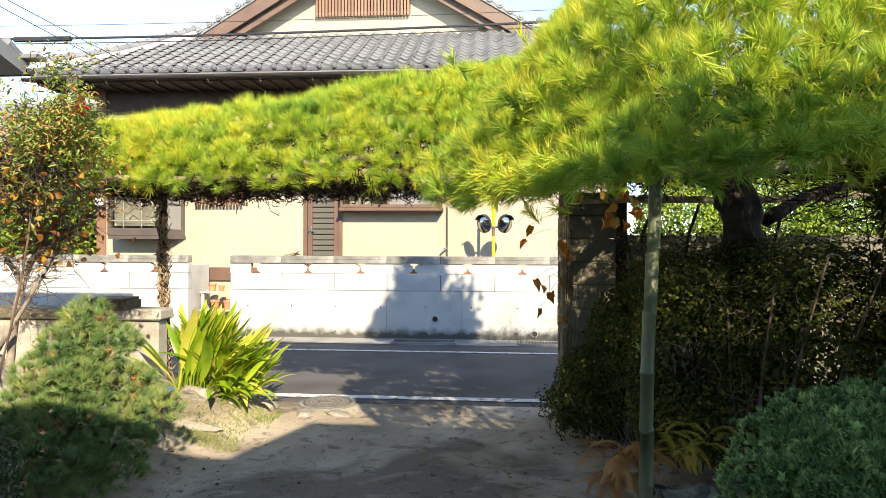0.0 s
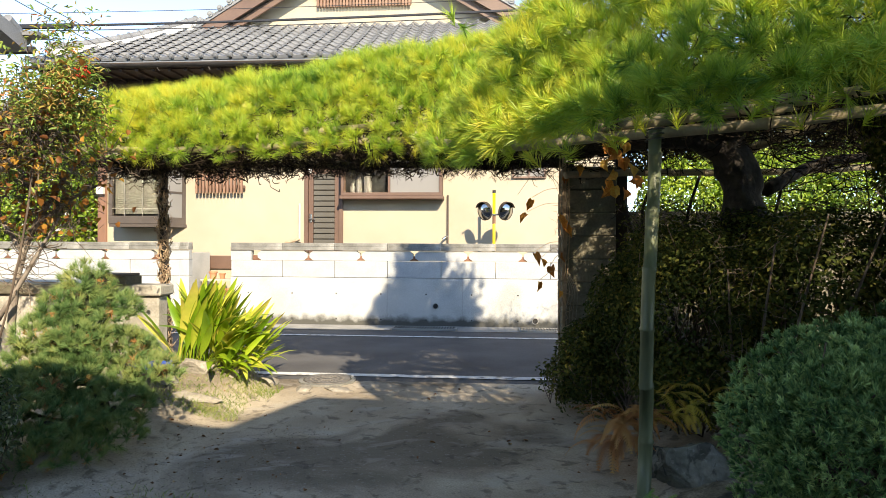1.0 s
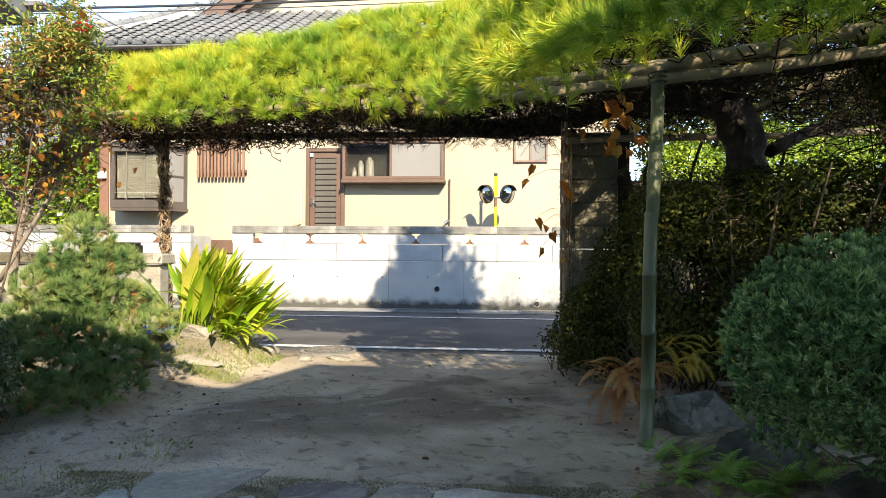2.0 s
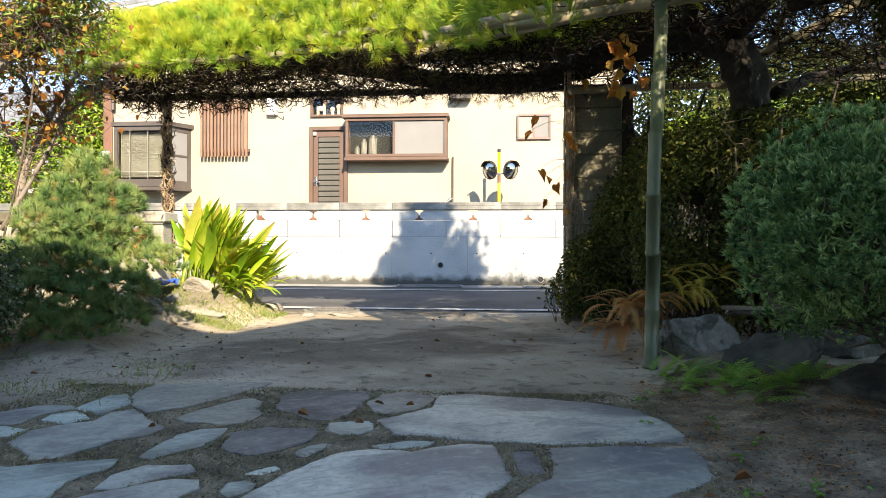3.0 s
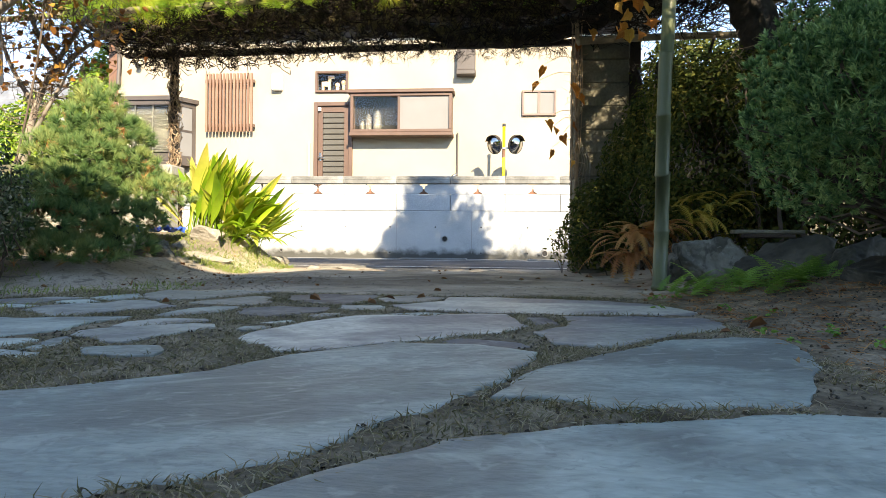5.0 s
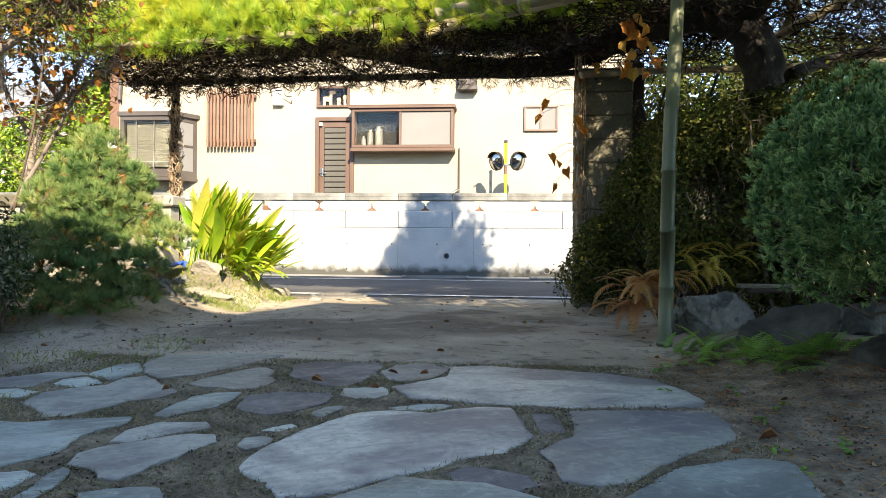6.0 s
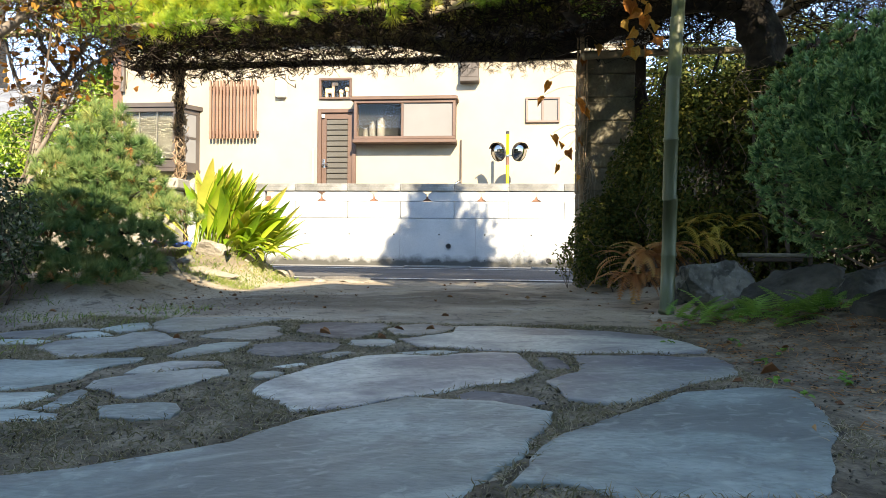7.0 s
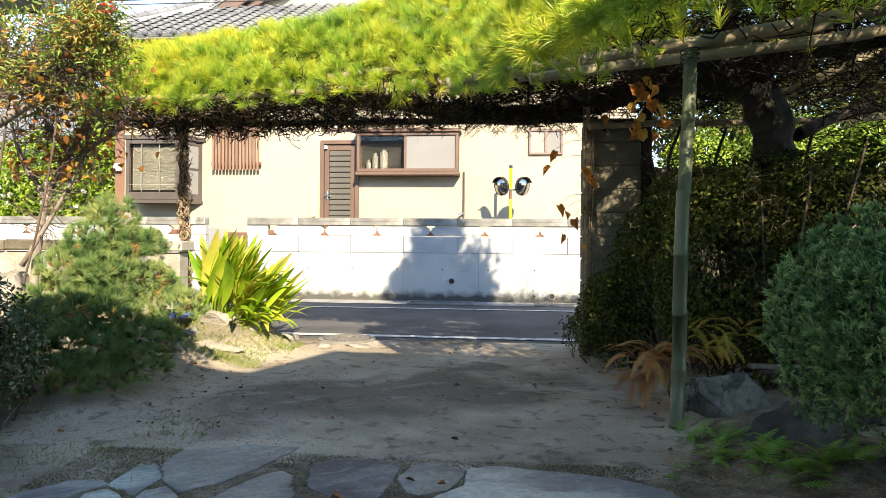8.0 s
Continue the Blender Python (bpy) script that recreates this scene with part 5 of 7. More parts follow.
while len(spots) < 6000:
    x, y = rnd(-3.0, -0.9), rnd(1.6, 5.7)
    w = 1.0 if (y > 4.6 and -2.9 < x < -1.9) else (0.12 if (x < -1.5 and y < 3.3) else 0.0)
    if rnd(0, 1) < w and noise.noise(Vector((x * 2.5, y * 2.5, 2))) > rnd(-0.3, 0.5):
        spots.append((x, y, ground_height(x, y) - 0.003))
blades("bank_grass", spots, 0.045, 0.0038, FRESHGRASS, "sparse short grass on the planted bank")
chips = []
while len(chips) < 13000:
    x, y = rnd(-1.9, 1.5), rnd(0.3, 2.75)
    if noise.noise(Vector((x * 4, y * 4, 7))) > rnd(-0.5, 0.3) and not inside_any(x, y):
        chips.append((x, y, ground_height(x, y) + rnd(0, 0.004)))
tagged(link("soil_crumbs", soup("soil_crumbs", *leaves(np.array(chips), np.tile([0, 0, 1.0], (len(chips), 1)), 0.008, 0.006, 0.8, 0.6)), mat("dark_crumb", [(0.2, (0.06, 0.052, 0.04)), (0.6, (0.13, 0.115, 0.09)), (0.9, (0.27, 0.24, 0.19))], 9, 0.95, 0.2, 90, by="island")), "dark soil crumbs and dead moss in the joints", "soil", kind="stuff")
dry = np.array([(-3.1 + 2.0 * rnd(0, 1) ** 1.2, rnd(2.3, 4.5), 0) for _ in range(4200)])
dry[:, 2] = [ground_height(q[0], q[1]) + 0.002 for q in dry]
tagged(link("bark_crumbs", soup("bark_crumbs", *leaves(dry, np.tile([0, 0, 1.0], (len(dry), 1)), 0.008, 0.005, 0.4, 0.4)), mat("bark_crumb", [(0.2, (0.1, 0.075, 0.055)), (0.6, (0.2, 0.15, 0.105)), (0.9, (0.42, 0.33, 0.24))], 9, 0.95, 0.2, 90, by="island")), "dark bark crumbs and dead needles beside the drive", "litter", kind="stuff")
grit = np.array([(rnd(-3, 1.2), 2.3 + 4.0 * rnd(0, 1) ** 1.3, 0) for _ in range(1300)])
grit[:, 2] = [ground_height(q[0], q[1]) for q in grit]
tagged(link("drive_grit", soup("drive_grit", *leaves(grit, np.tile([0, 0, 1.0], (len(grit), 1)), 0.01, 0.009, 0.15, 0.25)), PALEROCK), "pale grit and tiny stones on the drive", "gravel", kind="stuff")
spots = []
while len(spots) < 4500:
    x, y = rnd(0.62, 1.5), rnd(0.9, 3.0)
    if noise.noise(Vector((x * 3, y * 3, 8))) > rnd(-0.7, 0.5) + 0.6 * max(0, 0.95 - x) and not inside_any(x, y):
        spots.append((x, y, ground_height(x, y) + 0.002))
blades("dead_needles", spots, 0.04, 0.0022, RUST, "rust-coloured dead pine needles on the soil", 6.0)


def litter(name, n, zone, size, label):
    pl = []
    while len(pl) < n:
        x, y = rnd(zone[0], zone[1]), rnd(zone[2], zone[3])
        pl.append((x, y, (0.02 if inside_any(x, y) else max(ground_height(x, y), 0.0) + 0.004)))
    me_parts = leaves(np.array(pl), np.tile([0, 0, 1.0], (n, 1)), size, size * 0.6, 0.25, 0.5)
    tagged(link(name, soup(name, *me_parts), LITTER), label, "fallen leaves", kind="stuff")


litter("leaf_litter", 30, (-2.3, 1.0, 2.4, 6.0), 0.035, "scattered small brown fallen leaves on the drive")
litter("leaf_litter", 45, (-2.2, -1.2, 3.0, 4.6), 0.022, "reddish fallen leaves below the small pine")
litter("leaf_litter", 70, (0.5, 1.5, 1.2, 5.0), 0.026, "brown fallen leaves along the planted edge")
for x, y, s, tr in ((-0.47, 2.16, 0.032, 30), (-0.7, 2.25, 0.04, 80), (-1.12, 2.05, 0.03, 10), (-1.75, 2.85, 0.04, 140), (0.68, 1.75, 0.05, 60), (-0.3, 2.42, 0.035, 200)):
    me_parts = leaves(np.array([(0, 0, 0.0)]), np.array([(0, 0, 1.0)]), s, s * 0.7, 0.15, 0.7)
    tagged(link("fallen_leaf", soup("fallen_leaf", *me_parts), LITTER, m=pose(x, y, 0.026, 0, 0, tr)), "curled brown fallen leaf on the paving", "leaf", "leaves on the paving")

# ---- rocks ----
rock("rock", (1.1, 3.5, 0.13), (0.23, 0.18, 0.2), 3, "upright grey-green garden rock beside the bamboo pole", turn=10, group="rocks of the planted edge")
rock("rock", (1.24, 2.98, 0.11), (0.34, 0.26, 0.2), 11, "low angular grey garden rock above the ferns", SHADEDROCK, turn=-15, group="rocks of the planted edge")
rock("rock", (1.42, 2.45, 0.1), (0.34, 0.28, 0.21), 21, "broad grey rock with rust-coloured needles on it", SHADEDROCK, turn=40, group="rocks of the planted edge")
rock("rock", (0.98, 3.75, 0.08), (0.14, 0.13, 0.17), 31, "dark garden rock behind the bamboo pole", SHADEDROCK, turn=0, group="rocks of the planted edge")
rock("rock", (1.7, 3.3, 0.1), (0.3, 0.25, 0.2), 41, "dark garden rock under the hedge", SHADEDROCK, group="rocks of the planted edge")
rock("boulder", (-3.75, 4.35, 0.45), (0.5, 0.4, 0.46), 5, "large pale boulder behind the small pine", PALEROCK)
rock("rock", (-2.55, 4.55, ground_height(-2.55, 4.55) + 0.02), (0.2, 0.16, 0.13), 6, "rough stone under the small pine", ROCK, group="stones of the bank")
rock("rock", (-2.62, 5.0, ground_height(-2.62, 5.0) + 0.01), (0.1, 0.08, 0.06), 7, "small rounded grey stone in the bank", ROCK, group="stones of the bank")
rock("rock", (-2.45, 5.15, ground_height(-2.45, 5.15) + 0.03), (0.15, 0.09, 0.12), 8, "pale upright stone in the bank", PALEROCK, 30, group="stones of the bank")
rock("rock", (-2.24, 5.3, ground_height(-2.24, 5.3) + 0.02), (0.11, 0.09, 0.06), 9, "pale rounded stone below the broad leaves", PALEROCK, group="stones of the bank")
rock("rock", (-2.05, 5.72, ground_height(-2.05, 5.72) + 0.01), (0.16, 0.12, 0.045), 10, "low pale stone at the drive's edge", PALEROCK, group="stones of the bank")
rock("rock", (-2.4, 4.86, ground_height(-2.4, 4.86) - 0.02), (0.3, 0.12, 0.06), 12, "long flat stone at the foot of the bank", PALEROCK, 12, group="stones of the bank")
rock("rock", (-1.72, 5.68, 0.005), (0.13, 0.17, 0.03), 13, "flat paving stone beside the manhole", PALEROCK, 20, group="stones of the bank")
rock("rock", (-1.42, 5.72, 0.005), (0.18, 0.13, 0.028), 14, "flat paving stone beside the manhole", PALEROCK, -10, group="stones of the bank")

# ---- low garden wall, pillar and side wall ----
low = link("wall_garden", bpy.data.meshes.new("wall_garden"), None)
b = boxes((-9.0, -3.1, 5.68, 5.84, -0.1, 0.84), bevel=0.006)
b.to_mesh(low.data)
b.free()
low.data.materials.append(PALECOPING)
tagged(low, "low pale concrete garden wall with a rough mossy capping", "wall", kind="structure")
me = bpy.data.meshes.new("coping")
b = boxes((-0.44, 0.44, 5.63, 5.89, 0.842, 0.945), bevel=0.015)
b.to_mesh(me)
b.free()
dark_me = me.copy()
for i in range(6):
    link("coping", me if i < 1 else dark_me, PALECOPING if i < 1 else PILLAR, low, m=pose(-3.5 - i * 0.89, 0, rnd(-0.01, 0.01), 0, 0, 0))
box_ = thing("meter_box", "small dark metal box with a pale end on the garden wall", "box", (-3.55, 5.7, 0.95))
part("body", boxes((-3.76, -3.43, 5.6, 5.86, 0.95, 1.03), (-3.78, -3.4, 5.57, 5.88, 1.03, 1.055), bevel=0.006), BRONZE, box_)
part("end_panel", boxes((-3.428, -3.37, 5.6, 5.86, 0.95, 1.03), bevel=0.004), PILLAR, box_)

pillar = thing("gate_pillar", "mossy concrete block gate pillar with wire mesh on top", "pillar", (0.83, 5.7, 0))
me = bpy.data.meshes.new("block")
b = boxes((0.605, 1.055, 5.5, 5.9, 0.0, 0.195), bevel=0.008)
b.to_mesh(me)
b.free()
for i in range(10):
    link("block", me, PILLAR, pillar, m=pose(rnd(-0.003, 0.003), rnd(-0.003, 0.003), 0.03 + i * 0.199))
part("footing", boxes((0.59, 1.07, 5.48, 5.92, -0.1, 0.03)), PILLAR, pillar)
bm = bmesh.new()
for i in range(13):
    box(bm, 0.61 + i * 0.036, 0.613 + i * 0.036, 5.52, 5.523, 2.02, 2.2)
for i in range(8):
    box(bm, 0.61, 1.05, 5.517, 5.52, 2.02 + i * 0.024, 2.023 + i * 0.024)
part("wire_mesh", bm, BLACK, pillar, "dark square wire mesh")
side_wall = link("wall_side", bpy.data.meshes.new("wall_side"), None)
b = boxes((1.22, 9.0, 6.0, 6.12, -0.1, 1.6), bevel=0.006)
b.to_mesh(side_wall.data)
b.free()
side_wall.data.materials.append(PILLAR)
tagged(side_wall, "grey block garden wall behind the hedge", "wall", kind="structure")
part("coping", boxes((1.2, 9.0, 5.97, 6.15, 1.602, 1.66), bevel=0.008), PILLAR, side_wall)
st = thing("slanted_stake", "dark wooden stake leaning by the pillar", "stake", (1.15, 5.5, 0))
part("shaft", tube(bmesh.new(), [(1.3, 5.4, 0.9), (1.12, 5.55, 1.75)], 0.02, 6), DARKWOOD, st)

# ---- bamboo frame ----
frame_ = thing("pine_trellis", "bamboo and timber trellis that carries the trained pine", "trellis", (-1.2, 5.2, 0))


def bamboo(a, b, r, material, label="", parent=frame_, name="pole", gap=0.27):
    """A bamboo cane with swollen nodes."""
    a, b = Vector(a), Vector(b)
    ln = (b - a).length
    pts, rad, d = [], [], 0.0
    while d < ln:
        for s, q in ((0.0, 1.0), (0.008, 1.1), (0.016, 1.1), (0.024, 0.97)):
            if d + s < ln:
                pts.append(a.lerp(b, (d + s) / ln))
                rad.append(r * q * (1 - 0.12 * d / ln))
        d += gap * (1 + 0.15 * noise.noise(Vector((d, r, ln))))
    pts.append(b)
    rad.append(r * 0.88)
    bend = (b - a).orthogonal().normalized() * ln * 0.006
    pts = [p + bend * math.sin(3 * i / len(pts) * math.pi) for i, p in enumerate(pts)]
    return part(name, tube(bmesh.new(), pts, rad, 10), material, parent, label, smooth=True)


bamboo((-4.6, 5.1, 2.1), (-0.2, 4.46, 2.07), 0.026, DRYBAMBOO, "pale weathered bamboo rail")
bamboo((-1.4, 4.6, 2.16), (1.0, 4.2, 2.25), 0.024, DRYBAMBOO, "pale weathered bamboo rail")
bamboo((-0.45, 3.95, 1.93), (2.3, 3.05, 2.12), 0.04, DRYBAMBOO, "pale weathered bamboo rail")
bamboo((0.05, 3.75, 1.9), (2.6, 3.0, 2.03), 0.032, DRYBAMBOO, "pale weathered bamboo rail")
bamboo((0.6, 5.35, 1.92), (3.6, 5.2, 1.97), 0.03, DRYBAMBOO, "pale weathered bamboo rail")
bamboo((2.0, 5.05, 2.1), (3.0, 3.7, 2.5), 0.035, DRYBAMBOO, "stout slanting bamboo strut")
bamboo((2.05, 5.05, 2.1), (2.12, 4.6, 2.6), 0.03, DRYBAMBOO, "stout slanting bamboo strut")
bamboo((-3.3, 4.95, 2.15), (-2.75, 6.2, 2.1), 0.022, DRYBAMBOO)
bamboo((-1.9, 4.75, 2.17), (-1.4, 6.05, 2.12), 0.022, DRYBAMBOO)
bamboo((-0.6, 4.6, 2.04), (1.5, 3.3, 2.03), 0.034, DRYBAMBOO)
part("beam", boxes((-2.3, 2.3, -0.03, 0.03, -0.025, 0.025), bevel=0.004), DARKWOOD, frame_, "dark timber back beam").matrix_basis = pose(-1.55, 6.02, 2.105, 0, 0.7, -4.2)
post = part("vine_post", tube(bmesh.new(), curve_points([(-3.13, 5.92, -0.05), (-3.15, 5.92, 0.7), (-3.2, 5.93, 1.4), (-3.2, 5.95, 2.12)], 5), 0.036, 9, 0.3), BARK, frame_, "rough dark post wrapped in dry vine", smooth=True)
prop = thing("bamboo_prop", "tall grey-green bamboo prop standing under the pine", "bamboo pole", (0.8, 3.38, 0))
bamboo((0.795, 3.38, 0.0), (0.835, 3.34, 1.93), 0.038, BAMBOO, "", prop, "cane", 0.3)
part("lashing", tube(bmesh.new(), [(0.835 + 0.046 * math.cos(a), 3.34 + 0.046 * math.sin(a), 1.86 + 0.004 * a) for a in [i * 0.5 for i in range(40)]], 0.004, 5), BLACK, prop, "dark rope lashing")

# vine on the post
vine = thing("dry_vine", "dry tan climbing vine wound round the post", "vine", (-3.15, 5.9, 0.2))
n = 900
z = 0.15 + 1.95 * RNG.uniform(0, 1, n) ** 1.9
a = RNG.uniform(0, 2 * np.pi, n)
c = np.stack([-3.15 - 0.025 * z + 0.045 * np.cos(a), 5.92 + 0.045 * np.sin(a), z], 1)
e = c + np.stack([RNG.normal(size=n) * 0.024, RNG.normal(size=n) * 0.024 - 0.01, RNG.uniform(-0.12, 0.12, n)], 1)
part_me = soup("tendril_mass", *twigs(c, e, 0.008, 0.12))
tagged(link("tendril_mass", part_me, VINEBARK, vine), kind="stuff")

# ---- the trained pine ----
pine = thing("trained_pine", "large black pine trained flat over the drive, bright yellow-green needles", "pine tree", (1.9, 4.8, 0))
TR = curve_points([(2.05, 5.0, -0.05), (1.95, 4.9, 0.6), (1.84, 4.8, 1.2), (1.79, 4.7, 1.65), (1.77, 4.7, 1.88), (1.58, 4.7, 2.11), (1.31, 4.75, 2.19), (1.0, 5.2, 2.2), (0.6, 5.65, 2.17), (0.1, 5.82, 2.12), (-0.5, 5.75, 2.14), (-1.3, 5.5, 2.2), (-2.4, 5.4, 2.25), (-3.2, 5.45, 2.3)], 5)
part("trunk", tube(bmesh.new(), TR, [0.165 - 0.045 * min(i / 30, 1) - 0.085 * max(0, (i - 30) / (len(TR) - 30)) for i in range(len(TR))], 16, 0.5), BARK, pine, "dark fissured bark", smooth=True)
for pts, r in (([(1.6, 4.65, 2.1), (1.85, 4.1, 2.5), (2.0, 3.5, 3.2), (1.95, 3.0, 4.4), (1.9, 2.85, 5.6)], 0.1),
               ([(1.35, 4.7, 2.18), (1.2, 3.9, 2.25), (1.0, 3.2, 2.1), (0.9, 2.6, 2.0)], 0.06),
               ([(1.9, 4.3, 2.2), (2.3, 3.7, 2.15), (2.4, 3.0, 2.05), (2.2, 2.5, 2.0)], 0.06),
               ([(2.0, 4.8, 1.75), (2.6, 5.2, 2.0), (3.3, 5.3, 2.1), (4.0, 5.2, 2.3)], 0.05),
               ([(0.5, 4.95, 2.08), (0.2, 4.4, 2.15), (-0.2, 3.9, 2.15)], 0.045),
               ([(-0.6, 5.2, 2.18), (-1.0, 4.8, 2.2), (-1.3, 4.55, 2.2)], 0.03),
               ([(-1.6, 5.3, 2.22), (-2.0, 5.7, 2.2), (-2.5, 5.9, 2.2)], 0.03)):
    cp = curve_points(pts, 5)
    part("limb", tube(bmesh.new(), cp, [r * (1 - 0.6 * i / len(cp)) for i in range(len(cp))], 9, 0.4), BARK, pine, smooth=True)


def ribbon_top(x):
    return np.interp(x, [-3.6, -3.2, -2.5, -1.7, -1.2, -0.3, 0.5], [2.5, 2.66, 2.7, 2.74, 2.8, 2.9, 3.0])


def ribbon(n, depth0, depth1, lo, hi):
    """Places over the long clipped arm of the pine."""
    x = RNG.uniform(-3.65, 0.4, n)
    ph = np.radians(RNG.uniform(lo, hi, n))
    front = 4.22 - 0.22 * (x + 0.5)
    k = RNG.uniform(depth0, depth1, n)
    lump = np.array([1 + 0.13 * noise.noise(Vector((q * 2.2, p * 1.5, 4))) for q, p in zip(x, ph)])
    ry, rz = 0.75 * k * lump, (ribbon_top(x) - 2.14) * k * lump
    pts = np.stack([x, front + 0.78 - ry * np.cos(ph), 2.14 + rz * np.sin(ph)], 1)
    nm = unit(np.stack([RNG.normal(size=n) * 0.2, -np.cos(ph), np.sin(ph)], 1))
    return pts, nm


GAPS = ((1.75, 6.0, 0.75, 0.22), (1.95, 4.9, 0.5, 0.16), (0.82, 5.5, 1.42, 0.13), (0.95, 5.5, 1.1, 0.09))


def shaded(p):
    """False for places in the few chinks of the crown that let sun through to the wall, the trunk and the pillar."""
    out = np.ones(len(p), bool)
    for x, y, z, r in GAPS:
        d = p - np.array([x, y, z])
        along = d @ np.array(SUN_WAY)
        out &= np.linalg.norm(d - along[:, None] * np.array(SUN_WAY), axis=1) > r
    return out


def dome(n, inner):
    """Places over the broad dome of the pine beside the drive."""
    p, nm = on_ball((1.68, 3.95, 1.82), (1.92, 2.2, 1.25), n, -0.03, inner)
    keep = (p[:, 1] < 4.3) | (p[:, 2] > 2.75 + 0.1 * RNG.normal(size=len(p)))
    keep &= shaded(p)
    keep &= (p[:, 1] < 3.7) | (p[:, 2] > 2.32)
    return p[keep], nm[keep]


def foliage(name, pts, nm, count, length, width, material, parent, up=0.6, jitter=0.35, share=1, tips=0.12, **kw):
    """Tufts of needles; share: how many tufts have one tone; tips: how much paler the young tips are."""
    ax = unit(nm * 0.6 + np.array([[0, 0, up]]) + RNG.normal(size=nm.shape) * jitter)
    made = needles(pts, ax, count, length, width, **kw)
    tone = np.repeat(RNG.uniform(0, 1, len(pts) // share + 1), share)[:len(pts)]
    along = np.array([0, 0, 0.6, 0.6, 1.0]) if kw.get("bent", True) else np.array([0, 0, 1.0])
    tuft = np.repeat(tone, count * len(along)) + np.tile(along - 0.5, len(pts) * count) * tips * 2
    return tagged(link(name, soup(name, *made, tuft=tuft), material, parent), kind="stuff")


def cushions(centres, normals, radius, each, flat=0.75):
    """Tufts radiating from rounded clumps: their places and directions."""
    n = len(centres)
    d = unit(np.repeat(normals, each, 0) * 0.75 + unit(RNG.normal(size=(n * each, 3))))
    r = radius * np.repeat(RNG.uniform(0.7, 1.25, (n, 1)), each, 0)
    return np.repeat(centres, each, 0) + d * r * np.array([[1, 1, flat]]), d


def spaced(pts, nm, gap):
    """Thins places so that neighbours lie at least a gap apart."""
    kept, cells = [], {}
    for i, (x, y, z) in enumerate(pts / gap):
        a, b, c = int(x // 1), int(y // 1), int(z // 1)
        near = [q for u in (-1, 0, 1) for v in (-1, 0, 1) for w in (-1, 0, 1) for q in cells.get((a + u, b + v, c + w), ())]
        if all((x - q[0]) ** 2 + (y - q[1]) ** 2 + (z - q[2]) ** 2 > 1 for q in near):
            cells.setdefault((a, b, c), []).append((x, y, z))
            kept.append(i)
    return pts[kept], nm[kept]


foliage("needle_mass", *cushions(*spaced(*ribbon(3000, 0.86, 0.95, -12, 135), 0.115), 0.075, 13), 56, 0.092, 0.0024, NEEDLE, pine, up=0.45, jitter=0.22, share=3, tips=0.2, hi=50, stem=0.03, bent=False)
foliage("needle_mass", *ribbon(1300, 0.45, 0.8, -8, 165), 36, 0.09, 0.005, NEEDLE, pine, bent=False)
foliage("needle_mass", *cushions(*spaced(*dome(9000, 0.97), 0.115), 0.07, 12), 44, 0.08, 0.0022, NEEDLE, pine, up=0.4, jitter=0.2, share=3, tips=0.2, hi=48, stem=0.03, bent=False)
foliage("needle_mass", *dome(3200, 0.72), 40, 0.1, 0.0042, NEEDLE, pine, bent=False)
edge_n = 260
t = RNG.uniform(0, 1, edge_n)
ang = np.radians(180 + 14 + 100 * t)
low_edge = np.stack([1.6 + 1.85 * np.cos(ang), 3.95 + 2.16 * np.sin(ang), 1.83 + RNG.normal(size=edge_n) * 0.04], 1)
foliage("needle_mass", low_edge, np.stack([np.cos(ang), np.sin(ang), np.zeros(edge_n) - 0.1], 1), 60, 0.085, 0.0026, NEEDLE, pine, up=0.15, jitter=0.3)
# unseen upper crown, added and shaped to cast the rounded shadow on the street wall
crown_p, crown_n = [], []
for c, r in (((1.7, 2.85, 5.75), (0.42, 0.45, 0.42)), ((1.86, 2.9, 5.2), (0.85, 0.65, 0.42)), ((1.38, 2.8, 5.0), (0.5, 0.5, 0.32)), ((2.2, 2.9, 4.85), (0.45, 0.5, 0.35)), ((1.7, 3.0, 4.55), (0.75, 0.6, 0.35))):
    p, q = on_ball(c, r, 330, -0.9, 0.3)
    crown_p.append(p)
    crown_n.append(q)
foliage("needle_mass", np.concatenate(crown_p), np.concatenate(crown_n), 30, 0.12, 0.013, NEEDLE, pine, bent=False)
p, q = on_ball((0.98, 4.25, 3.42), (0.52, 0.35, 0.26), 300, -0.9, 0.4)
foliage("needle_mass", p, q, 40, 0.1, 0.004, NEEDLE, pine, up=0.1)

# bare twigs under the canopy
p1, _ = ribbon(4600, 0.15, 0.95, -15, 195)
p1[:, 2] = np.clip(p1[:, 2] - 0.15, 2.02, 2.4) - np.abs(RNG.normal(size=len(p1))) * 0.05
e1 = p1 + RNG.normal(size=p1.shape) * np.array([0.1, 0.1, 0.05])
e1[:, 2] = np.maximum(e1[:, 2], 2.05 - 0.07 * RNG.uniform(0, 1, len(e1)) ** 4)
p2, _ = dome(1500, 0.2)
p2[:, :2] = np.array([1.68, 3.95]) + (p2[:, :2] - np.array([1.68, 3.95])) * 0.76
p2[:, 2] = 1.98 + RNG.uniform(0, 0.35, len(p2))
e2 = p2 + RNG.normal(size=p2.shape) * np.array([0.16, 0.16, 0.07])
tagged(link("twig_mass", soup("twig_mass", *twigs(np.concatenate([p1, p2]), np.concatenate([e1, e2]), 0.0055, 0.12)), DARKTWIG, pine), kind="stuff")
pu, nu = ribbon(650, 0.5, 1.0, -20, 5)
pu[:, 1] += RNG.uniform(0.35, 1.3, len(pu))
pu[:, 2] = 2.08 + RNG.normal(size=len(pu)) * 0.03
